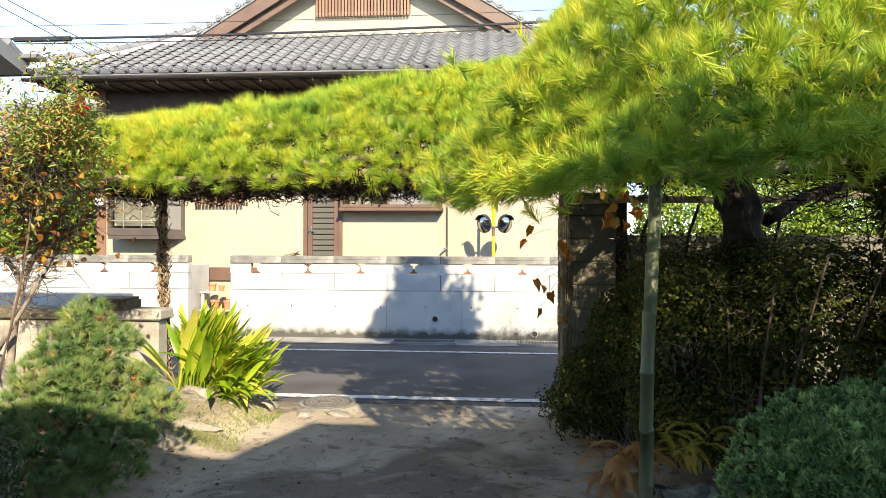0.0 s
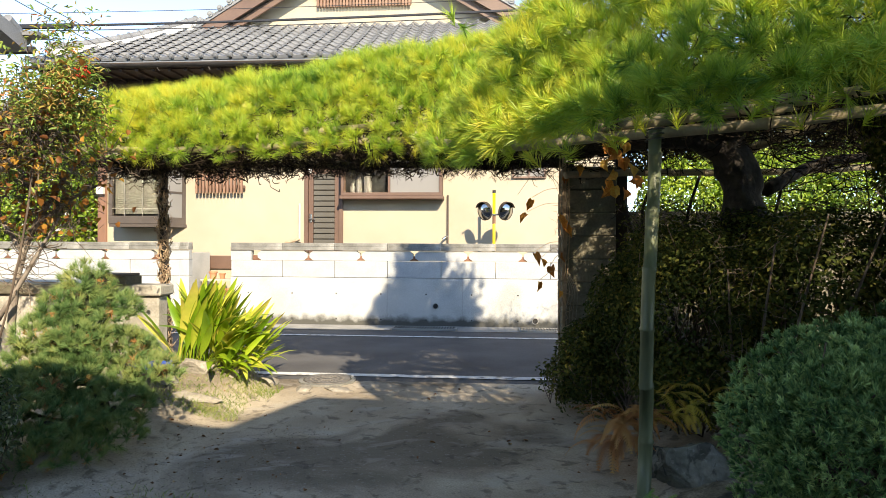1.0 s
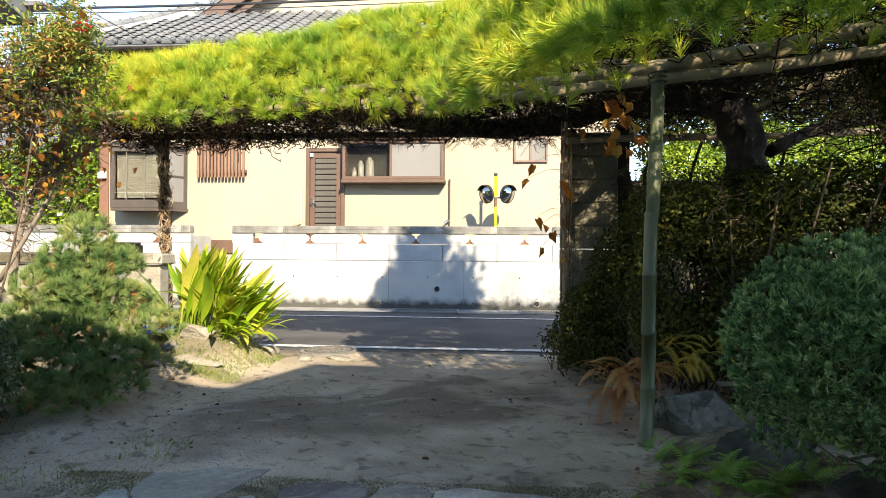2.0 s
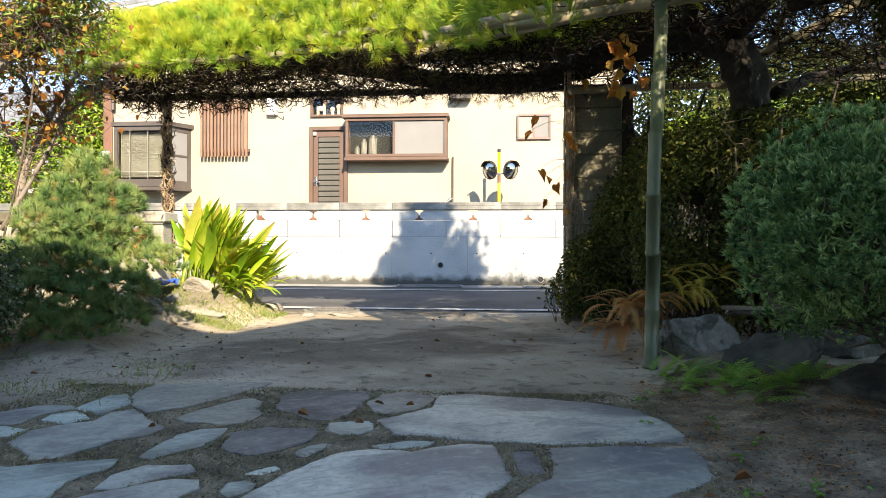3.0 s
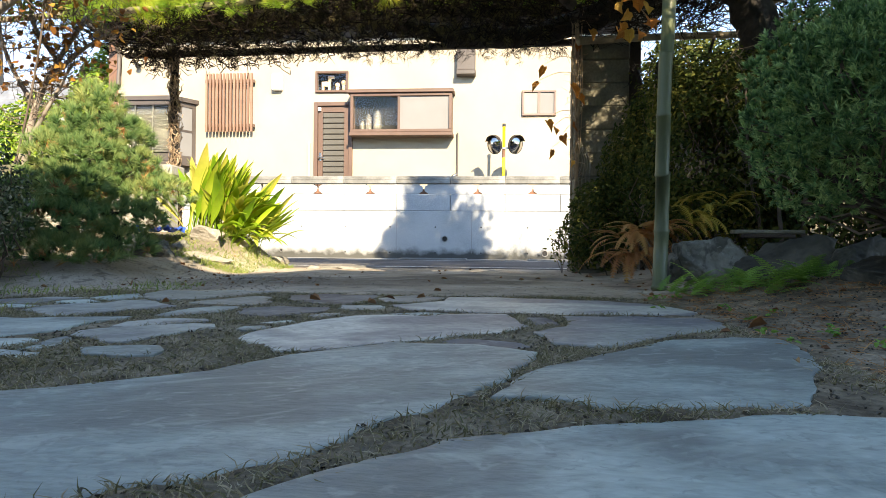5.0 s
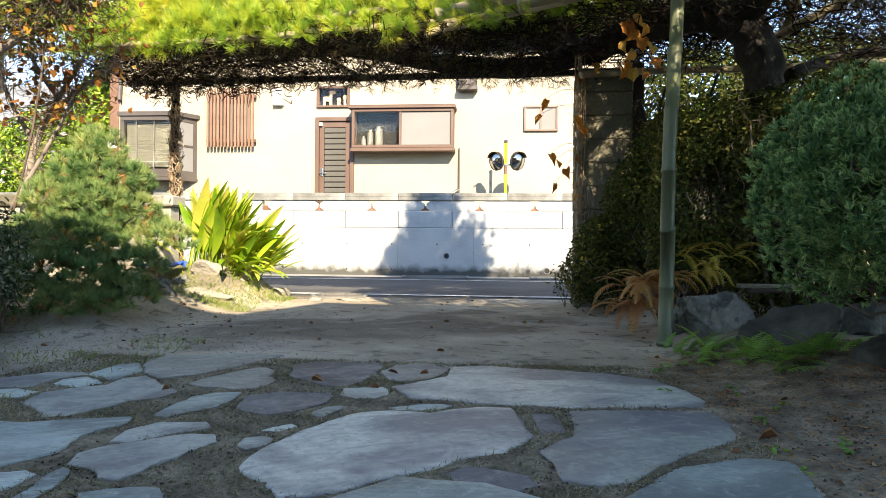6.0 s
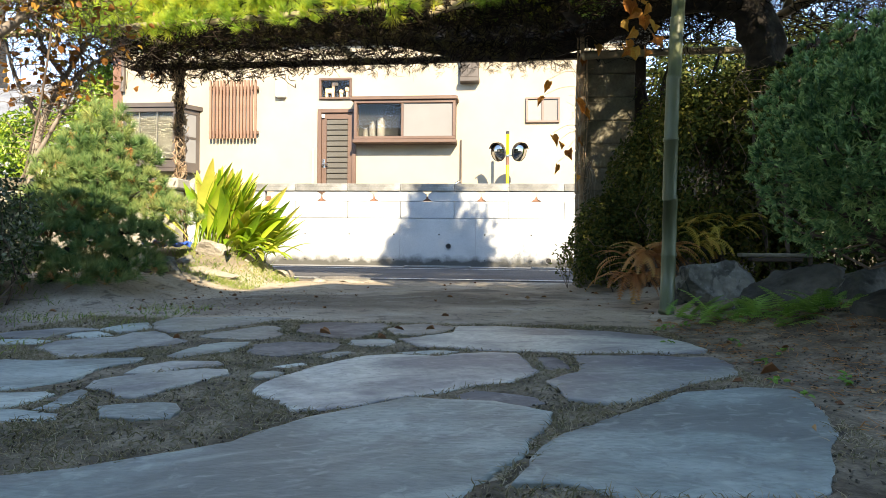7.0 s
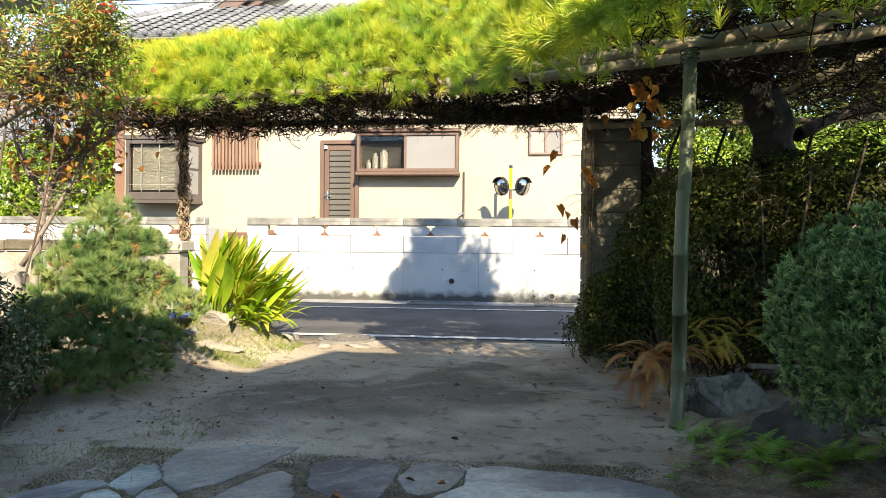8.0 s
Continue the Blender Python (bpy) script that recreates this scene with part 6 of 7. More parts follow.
foliage("needle_mass", pu, np.tile([0, 0, -1.0], (len(pu), 1)), 22, 0.07, 0.003, mat("dull_shaded_needle", [(0.2, (0.06, 0.05, 0.02)), (0.8, (0.13, 0.11, 0.035))], 4, 0.7, 0, 60, by="island", grain=0, thin=0.2), pine, up=-0.3, jitter=0.6)

q1 = RNG.uniform(0, 1, (420, 3)) * np.array([1.3, 1.2, 0.45]) + np.array([0.3, 4.7, 1.95])
tagged(link("twig_mass", soup("twig_mass", *twigs(q1, q1 + RNG.normal(size=q1.shape) * np.array([0.16, 0.12, 0.1]), 0.0045, 0.12)), DARKTWIG, pine), kind="stuff")
pd, nd = dome(1100, 0.1)
pd, nd = pd[pd[:, 1] < 3.9], nd[pd[:, 1] < 3.9]
pd[:, 2] = 2.05 + RNG.uniform(0, 0.5, len(pd))
foliage("needle_mass", pd, nd * 0 + np.array([[0, 0, 1.0]]), 36, 0.09, 0.006, NEEDLE, pine, up=0.1, jitter=0.8, bent=False)

# ---- small pine on the bank ----
bonsai = thing("small_pine", "small garden pine clipped into layered cushions, blue-green needles", "pine tree", (-2.5, 3.8, 0.1))
pads = [(-2.5, 3.75, 1.08, 0.17, 0.15), (-2.6, 3.7, 0.93, 0.22, 0.16), (-2.36, 3.75, 0.9, 0.19, 0.14), (-2.7, 3.62, 0.76, 0.26, 0.17), (-2.46, 3.6, 0.74, 0.22, 0.15), (-2.24, 3.8, 0.68, 0.22, 0.14),
        (-2.8, 3.68, 0.56, 0.26, 0.18), (-2.52, 3.5, 0.53, 0.25, 0.16), (-2.17, 3.85, 0.52, 0.24, 0.13), (-2.85, 3.6, 0.34, 0.28, 0.18), (-2.52, 3.4, 0.33, 0.29, 0.15), (-2.25, 3.65, 0.36, 0.24, 0.13), (-2.65, 3.35, 0.17, 0.32, 0.13), (-2.4, 3.42, 0.16, 0.24, 0.1), (-2.55, 4.05, 0.6, 0.32, 0.18), (-2.45, 3.95, 0.9, 0.22, 0.15), (-2.62, 3.78, 0.62, 0.25, 0.2), (-2.42, 3.7, 0.45, 0.26, 0.2), (-2.75, 3.55, 0.45, 0.27, 0.18), (-2.3, 3.62, 0.2, 0.25, 0.14), (-2.55, 3.7, 0.85, 0.2, 0.16)]
pads = [(-2.52 + (x + 2.52) * (0.72 if zz > 0.6 else 0.95), y, zz, r * (0.85 if zz > 0.6 else 1.0), h) for x, y, zz, r, h in pads]
pp, pn = [], []
bm = tube(bmesh.new(), curve_points([(-2.5, 3.85, 0.02), (-2.46, 3.82, 0.3), (-2.56, 3.78, 0.6), (-2.5, 3.76, 1.0)], 5), [0.06 - 0.0025 * i for i in range(16)], 8, 0.4)
for x, y, zz, r, h in pads:
    q1, q2 = on_ball((x, y, zz), (r * 0.86, r * 0.8, h * 0.72), int(900 * r), -0.35, 0.9)
    pp.append(q1)
    pn.append(q2)
part("trunk", bm, BARK, bonsai, smooth=True)
for x, y, zz, r, h in pads:
    part("branch", tube(bmesh.new(), curve_points([(-2.52, 3.8, max(0.1, zz - 0.12)), ((x - 2.52) / 2, (y + 3.8) / 2, zz - 0.1), (x, y, zz - 0.02)], 3), 0.012, 5), BARK, bonsai)
foliage("needle_mass", *cushions(*spaced(np.concatenate(pp), np.concatenate(pn), 0.047), 0.028, 4), 40, 0.058, 0.0029, SHORTNEEDLE, bonsai, up=0.55, jitter=0.2, share=4, tips=0.22, lo=8, hi=55, stem=0.015, bent=False)
brown = np.concatenate(pp)[RNG.integers(0, sum(len(q) for q in pp), 110)] - np.array([0, 0, 0.035])
foliage("needle_mass", brown, RNG.normal(size=brown.shape), 26, 0.055, 0.003, RUST, bonsai, up=0.2, jitter=0.6, lo=15, hi=70, stem=0.02)

# ---- aspidistra ----
asp = thing("broad_leaved_plant", "clump of broad glossy yellow-green strap leaves on the bank", "leafy plant", (-2.45, 5.45, 0.2))


def strap_leaf(name, length, width, droop):
    """A lance-shaped blade on a stalk, arching over, with a folded midrib."""
    n, v, quad = 12, [], []
    pos, d = Vector((0, 0, 0)), Vector((0.12, 0, 1)).normalized()
    for i in range(n + 1):
        t = i / n
        w = 0.006 if t < 0.3 else width / 2 * math.sin(math.pi * min(1, ((t - 0.3) / 0.7) ** 0.75)) ** 0.8 + 0.002
        nrm = Vector((-d.z, 0, d.x))
        v += [tuple(pos + Vector((0, w, 0)) - nrm * w * 0.35), tuple(pos), tuple(pos + Vector((0, -w, 0)) - nrm * w * 0.35)]
        pos = pos + d * length / n
        d = (d + Vector((droop * (0.2 + t * 1.2), 0.02 * math.sin(7 * t), -droop * t))).normalized()
    for i in range(n):
        for k in (0, 1):
            a = i * 3 + k
            quad.append((a, a + 1, a + 4, a + 3))
    return soup(name, v, None, quad, smooth=True)


straps = [strap_leaf("leaf", ln, w, dr_) for ln, w, dr_ in ((0.78, 0.1, 0.03), (0.72, 0.085, 0.06), (0.8, 0.095, 0.05), (0.66, 0.08, 0.1), (0.7, 0.09, 0.16), (0.6, 0.08, 0.24))]
for i in range(190):
    u = rnd(0, 1)
    x, y = -2.74 + 0.52 * u + rnd(-0.06, 0.06), 5.45 + rnd(-0.26, 0.24)
    k = random.choice((0, 1, 2)) if u < 0.45 else random.choice((1, 2, 3, 4))
    turn = rnd(-60, 60) if rnd(0, 1) < 0.8 else rnd(-180, 180)
    lean = rnd(0, 12) + 34 * max(0, u - 0.25)
    s = rnd(0.78, 1.1) * (1 - 0.22 * u)
    link("leaf", straps[k], BROADLEAF, asp, m=pose(x, y, ground_height(x, y) - 0.02, 0, 0, turn) @ pose(0, 0, 0, 0, lean, 0) @ Matrix.Rotation(radians(rnd(-60, 60)), 4, "Z") @ Matrix.Scale(s, 4))
for i in range(46):
    x, y = rnd(-2.45, -2.18), 5.42 + rnd(-0.28, 0.2)
    link("leaf", straps[random.choice((3, 4, 5))], BROADLEAF, asp, m=pose(x, y, ground_height(x, y) - 0.01, 0, 0, rnd(-75, 35)) @ pose(0, 0, 0, 0, rnd(25, 62), 0) @ Matrix.Scale(rnd(0.5, 0.78), 4))
for turn, lean, s in ((165, 30, 0.9), (190, 38, 0.8), (200, 16, 0.9)):
    link("leaf", straps[1], BROADLEAF, asp, m=pose(-2.72, 5.3, ground_height(-2.72, 5.3) - 0.02, 0, 0, turn) @ pose(0, 0, 0, 0, lean, 0) @ Matrix.Scale(s, 4))

# ---- shrubs ----
def leafy(name, label, category, balls, size, material, per, at, spread=0.6, kind="", stems=True, zmin=-0.7, inner=0.55, holes=()):
    """A shrub: leaf shells on lumps, with stems rising from its base."""
    t_ = thing(name, label, category, at, kind=kind)
    pp, pn = [], []
    for c, r in balls:
        area = r[0] * r[1] + r[0] * r[2] + r[1] * r[2]
        q1, q2 = on_ball(c, r, int(per * area), zmin, inner)
        pp.append(q1)
        pn.append(q2)
    p, nm = np.concatenate(pp), np.concatenate(pn)
    p[:, 2] = np.maximum(p[:, 2], 0.02)
    for c, r in holes:
        far_ = np.linalg.norm((p - np.array(c)) / np.array(r), axis=1) > RNG.uniform(0.75, 1.15, len(p))
        p, nm = p[far_], nm[far_]
    me_parts = leaves(p, nm + np.array([[0, 0, 0.3]]), size, size * 0.55, spread)
    tagged(link("foliage", soup("foliage", *me_parts), material, t_), kind="stuff")
    if stems:
        k = RNG.integers(0, len(p), 140)
        e_ = p[k]
        s_ = np.array(at) + (e_ - np.array(at)) * np.array([0.35, 0.35, 0.0]) + RNG.normal(size=e_.shape) * np.array([0.06, 0.06, 0])
        s_[:, 2] = 0.0
        tagged(link("stem_mass", soup("stem_mass", *twigs(s_, e_, 0.008, 0.07, 6)), TWIG, t_), kind="stuff")
    return t_


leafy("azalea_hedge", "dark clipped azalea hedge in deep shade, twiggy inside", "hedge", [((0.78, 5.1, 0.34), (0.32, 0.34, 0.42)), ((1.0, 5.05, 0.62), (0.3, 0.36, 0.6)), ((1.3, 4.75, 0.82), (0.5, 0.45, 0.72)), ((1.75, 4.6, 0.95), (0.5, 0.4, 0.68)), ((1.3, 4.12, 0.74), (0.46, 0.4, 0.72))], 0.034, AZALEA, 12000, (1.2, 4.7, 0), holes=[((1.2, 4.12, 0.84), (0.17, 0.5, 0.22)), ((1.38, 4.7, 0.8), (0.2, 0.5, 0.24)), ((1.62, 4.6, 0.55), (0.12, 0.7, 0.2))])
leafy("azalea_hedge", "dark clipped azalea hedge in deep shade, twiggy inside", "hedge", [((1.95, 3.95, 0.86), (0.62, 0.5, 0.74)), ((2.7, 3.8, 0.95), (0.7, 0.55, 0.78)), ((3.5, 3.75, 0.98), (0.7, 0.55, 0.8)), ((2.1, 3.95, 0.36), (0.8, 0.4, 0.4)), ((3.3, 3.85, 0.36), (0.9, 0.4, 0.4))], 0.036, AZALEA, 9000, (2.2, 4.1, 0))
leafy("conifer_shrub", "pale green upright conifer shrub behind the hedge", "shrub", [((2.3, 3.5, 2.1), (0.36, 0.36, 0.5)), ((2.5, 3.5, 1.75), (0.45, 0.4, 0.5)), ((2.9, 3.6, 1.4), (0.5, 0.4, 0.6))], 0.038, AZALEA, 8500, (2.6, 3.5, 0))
leafy("variegated_shrub", "small-leaved grey-green variegated shrub at the drive's edge", "shrub", [((-2.82, 2.85, 0.42), (0.5, 0.4, 0.4)), ((-3.2, 3.0, 0.5), (0.5, 0.4, 0.45))], 0.03, VARIEG, 9000, (-2.9, 2.9, 0))
leafy("camellia", "broad evergreen camellia shrub behind the street wall, with white blooms", "shrub", [((-9.2, 12.1, 1.9), (1.1, 0.8, 1.3)), ((-8.1, 12.2, 2.6), (0.7, 0.6, 1.3)), ((-10.8, 12.4, 1.7), (1.2, 0.9, 1.3))], 0.11, CAMELLIA, 1500, (-9, 12.2, 0))
leafy("evergreen_tree", "dense dark evergreen tree beside the house", "tree", [((-8.0, 12.6, 3.2), (0.8, 0.8, 1.1)), ((-7.95, 12.4, 1.2), (0.5, 0.5, 1.2))], 0.11, CAMELLIA, 1500, (-8, 12.6, 0))
leafy("garden_hedge", "bright sunlit evergreen hedge behind the street wall", "hedge", [((3.4, 11.6, 1.9), (0.9, 0.6, 1.1)), ((4.9, 11.7, 2.1), (1.1, 0.7, 1.2)), ((6.6, 11.7, 2.0), (1.2, 0.7, 1.3)), ((8.4, 11.8, 2.2), (1.2, 0.8, 1.4))], 0.075, CAMELLIA, 3600, (5, 11.7, 0))
leafy("garden_tree", "leafy evergreen tree beyond the street wall", "tree", [((3.9, 13.2, 3.5), (1.2, 0.9, 1.1)), ((6.0, 13.4, 3.7), (1.5, 1.0, 1.3)), ((8.6, 13.6, 3.9), (1.6, 1.1, 1.4))], 0.11, AZALEA, 1400, (6.3, 14, 0))
pts, nm = on_ball((-9.2, 12.0, 1.9), (1.1, 0.8, 1.2), 34, -0.3, 0.98)
bl = thing("camellia_blooms", "white camellia blooms", "flowers", (-9.2, 12, 1.9), kind="stuff")
me_parts = leaves(np.repeat(pts, 7, 0), np.repeat(nm, 7, 0), 0.06, 0.05, 0.9)
link("petals", soup("petals", *me_parts), PETAL, bl)

yew = thing("yew_bush", "rounded dark green conifer bush with blunt short needles", "conifer bush", (1.42, 2.2, 0))
lumps = [((1.5, 2.25, 0.66), (0.66, 0.55, 0.43)), ((1.1, 2.1, 0.74), (0.31, 0.33, 0.31)), ((1.8, 2.1, 0.7), (0.5, 0.5, 0.42)), ((1.3, 2.1, 0.86), (0.42, 0.36, 0.22))]
pp, pn = [], []
for c, r in lumps:
    q1, q2 = on_ball(c, r, int(4200 * (r[0] * r[1] + r[0] * r[2])), -0.75, 0.95)
    pp.append(q1)
    pn.append(q2)
clump_p, clump_n = spaced(np.concatenate(pp), np.concatenate(pn), 0.05)
foliage("needle_mass", *cushions(clump_p, clump_n, 0.024, 5, 0.9), 18, 0.021, 0.0056, YEW, yew, up=0.4, jitter=0.15, share=5, tips=0.5, lo=5, hi=52, stem=0.01, droop=0.0, bent=False)
inner_p = np.concatenate(pp)
foliage("needle_mass", np.array([1.45, 2.2, 0.66]) + (inner_p - np.array([1.45, 2.2, 0.66])) * 0.84, np.concatenate(pn), 14, 0.03, 0.006, YEW, yew, bent=False)
part("trunk", tube(bmesh.new(), curve_points([(1.5, 2.35, -0.02), (1.46, 2.3, 0.25), (1.44, 2.25, 0.7)], 4), 0.06, 9, 0.4), BARK, yew)
q = RNG.integers(0, 2000, 120)
pe = np.concatenate(pp)[q]
tagged(link("stem_mass", soup("stem_mass", *twigs(np.tile([1.46, 2.3, 0.3], (120, 1)), pe, 0.01, 0.05, 5)), TWIG, yew), kind="stuff")

# ---- nandina and the bare-branched autumn shrub ----
nan = thing("nandina", "tall nandina with fine green and reddish leaflets", "shrub", (-3.3, 3.95, 0))
for k, (x, y, h) in enumerate(((-3.3, 3.95, 2.3), (-2.9, 3.9, 2.5))):
    part("stem", tube(bmesh.new(), curve_points([(-3.7 + 0.05 * k, 4.2, 0), (x - 0.25, y + 0.1, h * 0.5), (x, y, h)], 4), 0.007, 6), TWIG, nan)
cl = np.concatenate([RNG.normal(size=(150, 3)) * np.array([0.36, 0.16, 0.16]) + np.array([-3.0, 3.92, 2.18]), RNG.normal(size=(55, 3)) * np.array([0.12, 0.08, 0.14]) + np.array([-2.72, 3.85, 2.36]), RNG.normal(size=(50, 3)) * np.array([0.25, 0.12, 0.16]) + np.array([-3.4, 3.95, 2.1])])
cl[:, 0] = np.minimum(cl[:, 0], -2.62 - 0.1 * RNG.uniform(0, 1, len(cl)))
lp = np.repeat(cl, 26, 0) + RNG.normal(size=(len(cl) * 26, 3)) * 0.05
me_parts = leaves(lp, RNG.normal(size=lp.shape) * 0.5 + np.array([[0, -0.3, 0.8]]), 0.045, 0.014, 0.5)
tagged(link("leaf_mass", soup("leaf_mass", *me_parts), NANDINA, nan), kind="stuff")
tagged(link("twig_mass", soup("twig_mass", *twigs(np.tile([-3.1, 3.92, 1.95], (len(cl), 1)) + RNG.normal(size=cl.shape) * np.array([0.2, 0.05, 0.05]), cl, 0.004, 0.06)), TWIG, nan), kind="stuff")
for at in ((-2.62, 3.85, 2.42), (-2.86, 3.85, 2.16)):
    bm = bmesh.new()
    for i in range(26):
        bmesh.ops.create_icosphere(bm, subdivisions=1, radius=0.008, matrix=Matrix.Translation(Vector(at) + Vector((rnd(-0.05, 0.05), rnd(-0.02, 0.02), rnd(-0.04, 0.04)))))
    part("berries", bm, mat("red_berry", [(0.3, (0.4, 0.02, 0.015)), (0.7, (0.5, 0.04, 0.02))], 9, 0.3, 0, 60), nan, "red berries")

aut = thing("autumn_shrub", "small grey-stemmed tree with few orange autumn leaves", "small tree", (-3.8, 4.6, 0))
paths = [[(-3.78, 4.65, 0.0), (-3.7, 4.62, 0.8), (-3.6, 4.6, 1.25), (-3.42, 4.58, 1.57), (-3.15, 4.55, 1.93)], [(-3.6, 4.6, 1.25), (-3.74, 4.5, 1.6), (-3.78, 4.4, 2.0)], [(-3.5, 4.58, 1.45), (-3.2, 4.5, 1.62), (-2.95, 4.45, 1.75)], [(-3.4, 4.58, 1.6), (-3.5, 4.45, 1.85), (-3.45, 4.35, 2.15)],
         [(-3.5, 4.0, 1.72), (-3.2, 3.95, 1.86), (-2.95, 3.9, 1.95), (-2.75, 3.88, 2.08)], [(-3.72, 4.5, 0.75), (-3.45, 4.48, 1.15), (-3.2, 4.45, 1.52)]]
tips = []
for i, pth in enumerate(paths):
    cp = curve_points(pth, 5)
    part("branch", tube(bmesh.new(), cp, [(0.035 if i in (0, 4) else 0.02) * (1 - 0.6 * k / len(cp)) for k in range(len(cp))], 7, 0.2), mat("pale_bark", [(0.3, (0.16, 0.13, 0.11)), (0.7, (0.32, 0.28, 0.24))], 9, 0.9, 0.3, 40) if i == 0 else bpy.data.materials["pale_bark"], aut, smooth=True)
    tips += cp[len(cp) // 3:]
tp = np.array([tuple(q) for q in tips])
st_ = tp[RNG.integers(0, len(tp), 480)]
en_ = st_ + RNG.normal(size=st_.shape) * np.array([0.18, 0.12, 0.16]) + np.array([0, 0, 0.05])
tagged(link("twig_mass", soup("twig_mass", *twigs(st_, en_, 0.004, 0.08)), TWIG, aut), kind="stuff")
hi_ = en_[en_[:, 2] > 1.4]
lp = hi_ + RNG.normal(size=hi_.shape) * 0.04
me_parts = leaves(lp, RNG.normal(size=lp.shape), 0.06, 0.045, 0.6)
tagged(link("leaf_mass", soup("leaf_mass", *me_parts), AUTUMN, aut), kind="stuff")
en2 = RNG.normal(size=(300, 3)) * np.array([0.3, 0.15, 0.12]) + np.array([-3.35, 4.4, 1.85])
tagged(link("twig_mass", soup("twig_mass", *twigs(en2, en2 + RNG.normal(size=en2.shape) * np.array([0.12, 0.08, 0.1]), 0.003, 0.1)), TWIG, aut), kind="stuff")

# ---- vine with large leaves on the pillar ----
ivy = thing("climbing_vine", "climbing vine with drooping brown and orange leaves on the pillar", "vine", (0.6, 5.48, 0))


def lobed_leaf():
    bm = bmesh.new()
    prof = [(0, 0), (0.3, -0.12), (0.48, 0.08), (0.46, 0.3), (0.5, 0.52), (0.34, 0.6), (0.2, 0.8), (0, 1.1), (-0.16, 0.8), (-0.3, 0.62), (-0.44, 0.5), (-0.42, 0.28), (-0.45, 0.1), (-0.3, -0.12)]
    c = bm.verts.new((0, -0.05, 0.4))
    ring = [bm.verts.new((x, 0.45 * abs(x) + 0.2 * math.sin(3 * z), z)) for x, z in prof]
    for k in range(len(ring)):
        bm.faces.new((c, ring[k], ring[(k + 1) % len(ring)]))
    me_ = bpy.data.meshes.new("leaf")
    bm.to_mesh(me_)
    bm.free()
    return me_


LOBED = lobed_leaf()
for x, y, z, s in ((0.33, 5.35, 1.72, 0.09), (0.29, 5.4, 1.6, 0.08), (0.56, 5.4, 1.58, 0.11), (0.36, 5.35, 1.27, 0.1), (0.42, 5.4, 1.22, 0.07), (0.5, 5.42, 1.16, 0.1), (0.4, 5.36, 1.03, 0.08), (0.6, 5.45, 1.28, 0.08), (0.62, 5.44, 1.5, 0.09), (0.63, 5.4, 1.95, 0.1),
                   (0.7, 5.3, 2.0, 0.09), (0.58, 5.44, 0.95, 0.07)):
    link("leaf", LOBED, VINELEAF, ivy, m=pose(x, y, z, rnd(150, 200), rnd(-30, 30), rnd(-50, 50)) @ Matrix.Scale(s * 0.95, 4) @ Matrix.Diagonal((rnd(0.55, 0.9), 1.0, rnd(1.0, 1.25), 1)))
    part("leaf_stalk", tube(bmesh.new(), curve_points([(0.6, 5.47, z + 0.1), ((x + 0.6) / 2, y + 0.03, z + 0.09), (x, y, z + 0.02)], 3), 0.0025, 4), VINEBARK, ivy)
for k in range(7):
    x = 0.6 + rnd(-0.02, 0.05)
    part("stem", tube(bmesh.new(), curve_points([(x, 5.46, 0.05), (x + rnd(-0.03, 0.02), 5.45, 0.7), (x + rnd(-0.03, 0.02), 5.44, 1.4), (x + rnd(-0.03, 0.03), 5.42, 2.1)], 4), rnd(0.004, 0.009), 5), VINEBARK, ivy)
n = 120
zz = RNG.uniform(0.2, 2.1, n)
c = np.stack([np.full(n, 0.6), np.full(n, 5.45), zz], 1)
tagged(link("tendril_mass", soup("tendril_mass", *twigs(c, c + RNG.normal(size=c.shape) * np.array([0.05, 0.04, 0.1]), 0.003, 0.12)), VINEBARK, ivy), kind="stuff")
grape = thing("yellowing_vine", "yellowing lobed vine leaves hanging under the pine", "vine", (0.95, 4.6, 1.9))
for i in range(16):
    x, z = 0.86 + rnd(-0.1, 0.16), 1.92 + rnd(-0.2, 0.16)
    link("leaf", LOBED, OLIVELEAF, grape, m=pose(x, 4.55 + rnd(-0.08, 0.08), z, rnd(130, 220), rnd(-40, 40), rnd(-60, 60)) @ Matrix.Scale(rnd(0.06, 0.11), 4))
part("stem", tube(bmesh.new(), curve_points([(0.75, 4.6, 2.1), (0.9, 4.58, 1.95), (1.05, 4.55, 1.75)], 4), 0.004, 5), VINEBARK, grape)
rope = thing("rope", "pale frayed rope hanging on the pillar", "rope", (0.64, 5.45, 0.9))
for k in range(4):
    part("strand", tube(bmesh.new(), curve_points([(0.62 + 0.01 * k, 5.46, 1.1), (0.66 + 0.02 * k, 5.44, 0.95), (0.63 + 0.03 * k, 5.45, 0.8), (0.64 + 0.02 * k, 5.46, 0.6)], 4), 0.004, 5), PALEROCK, rope)

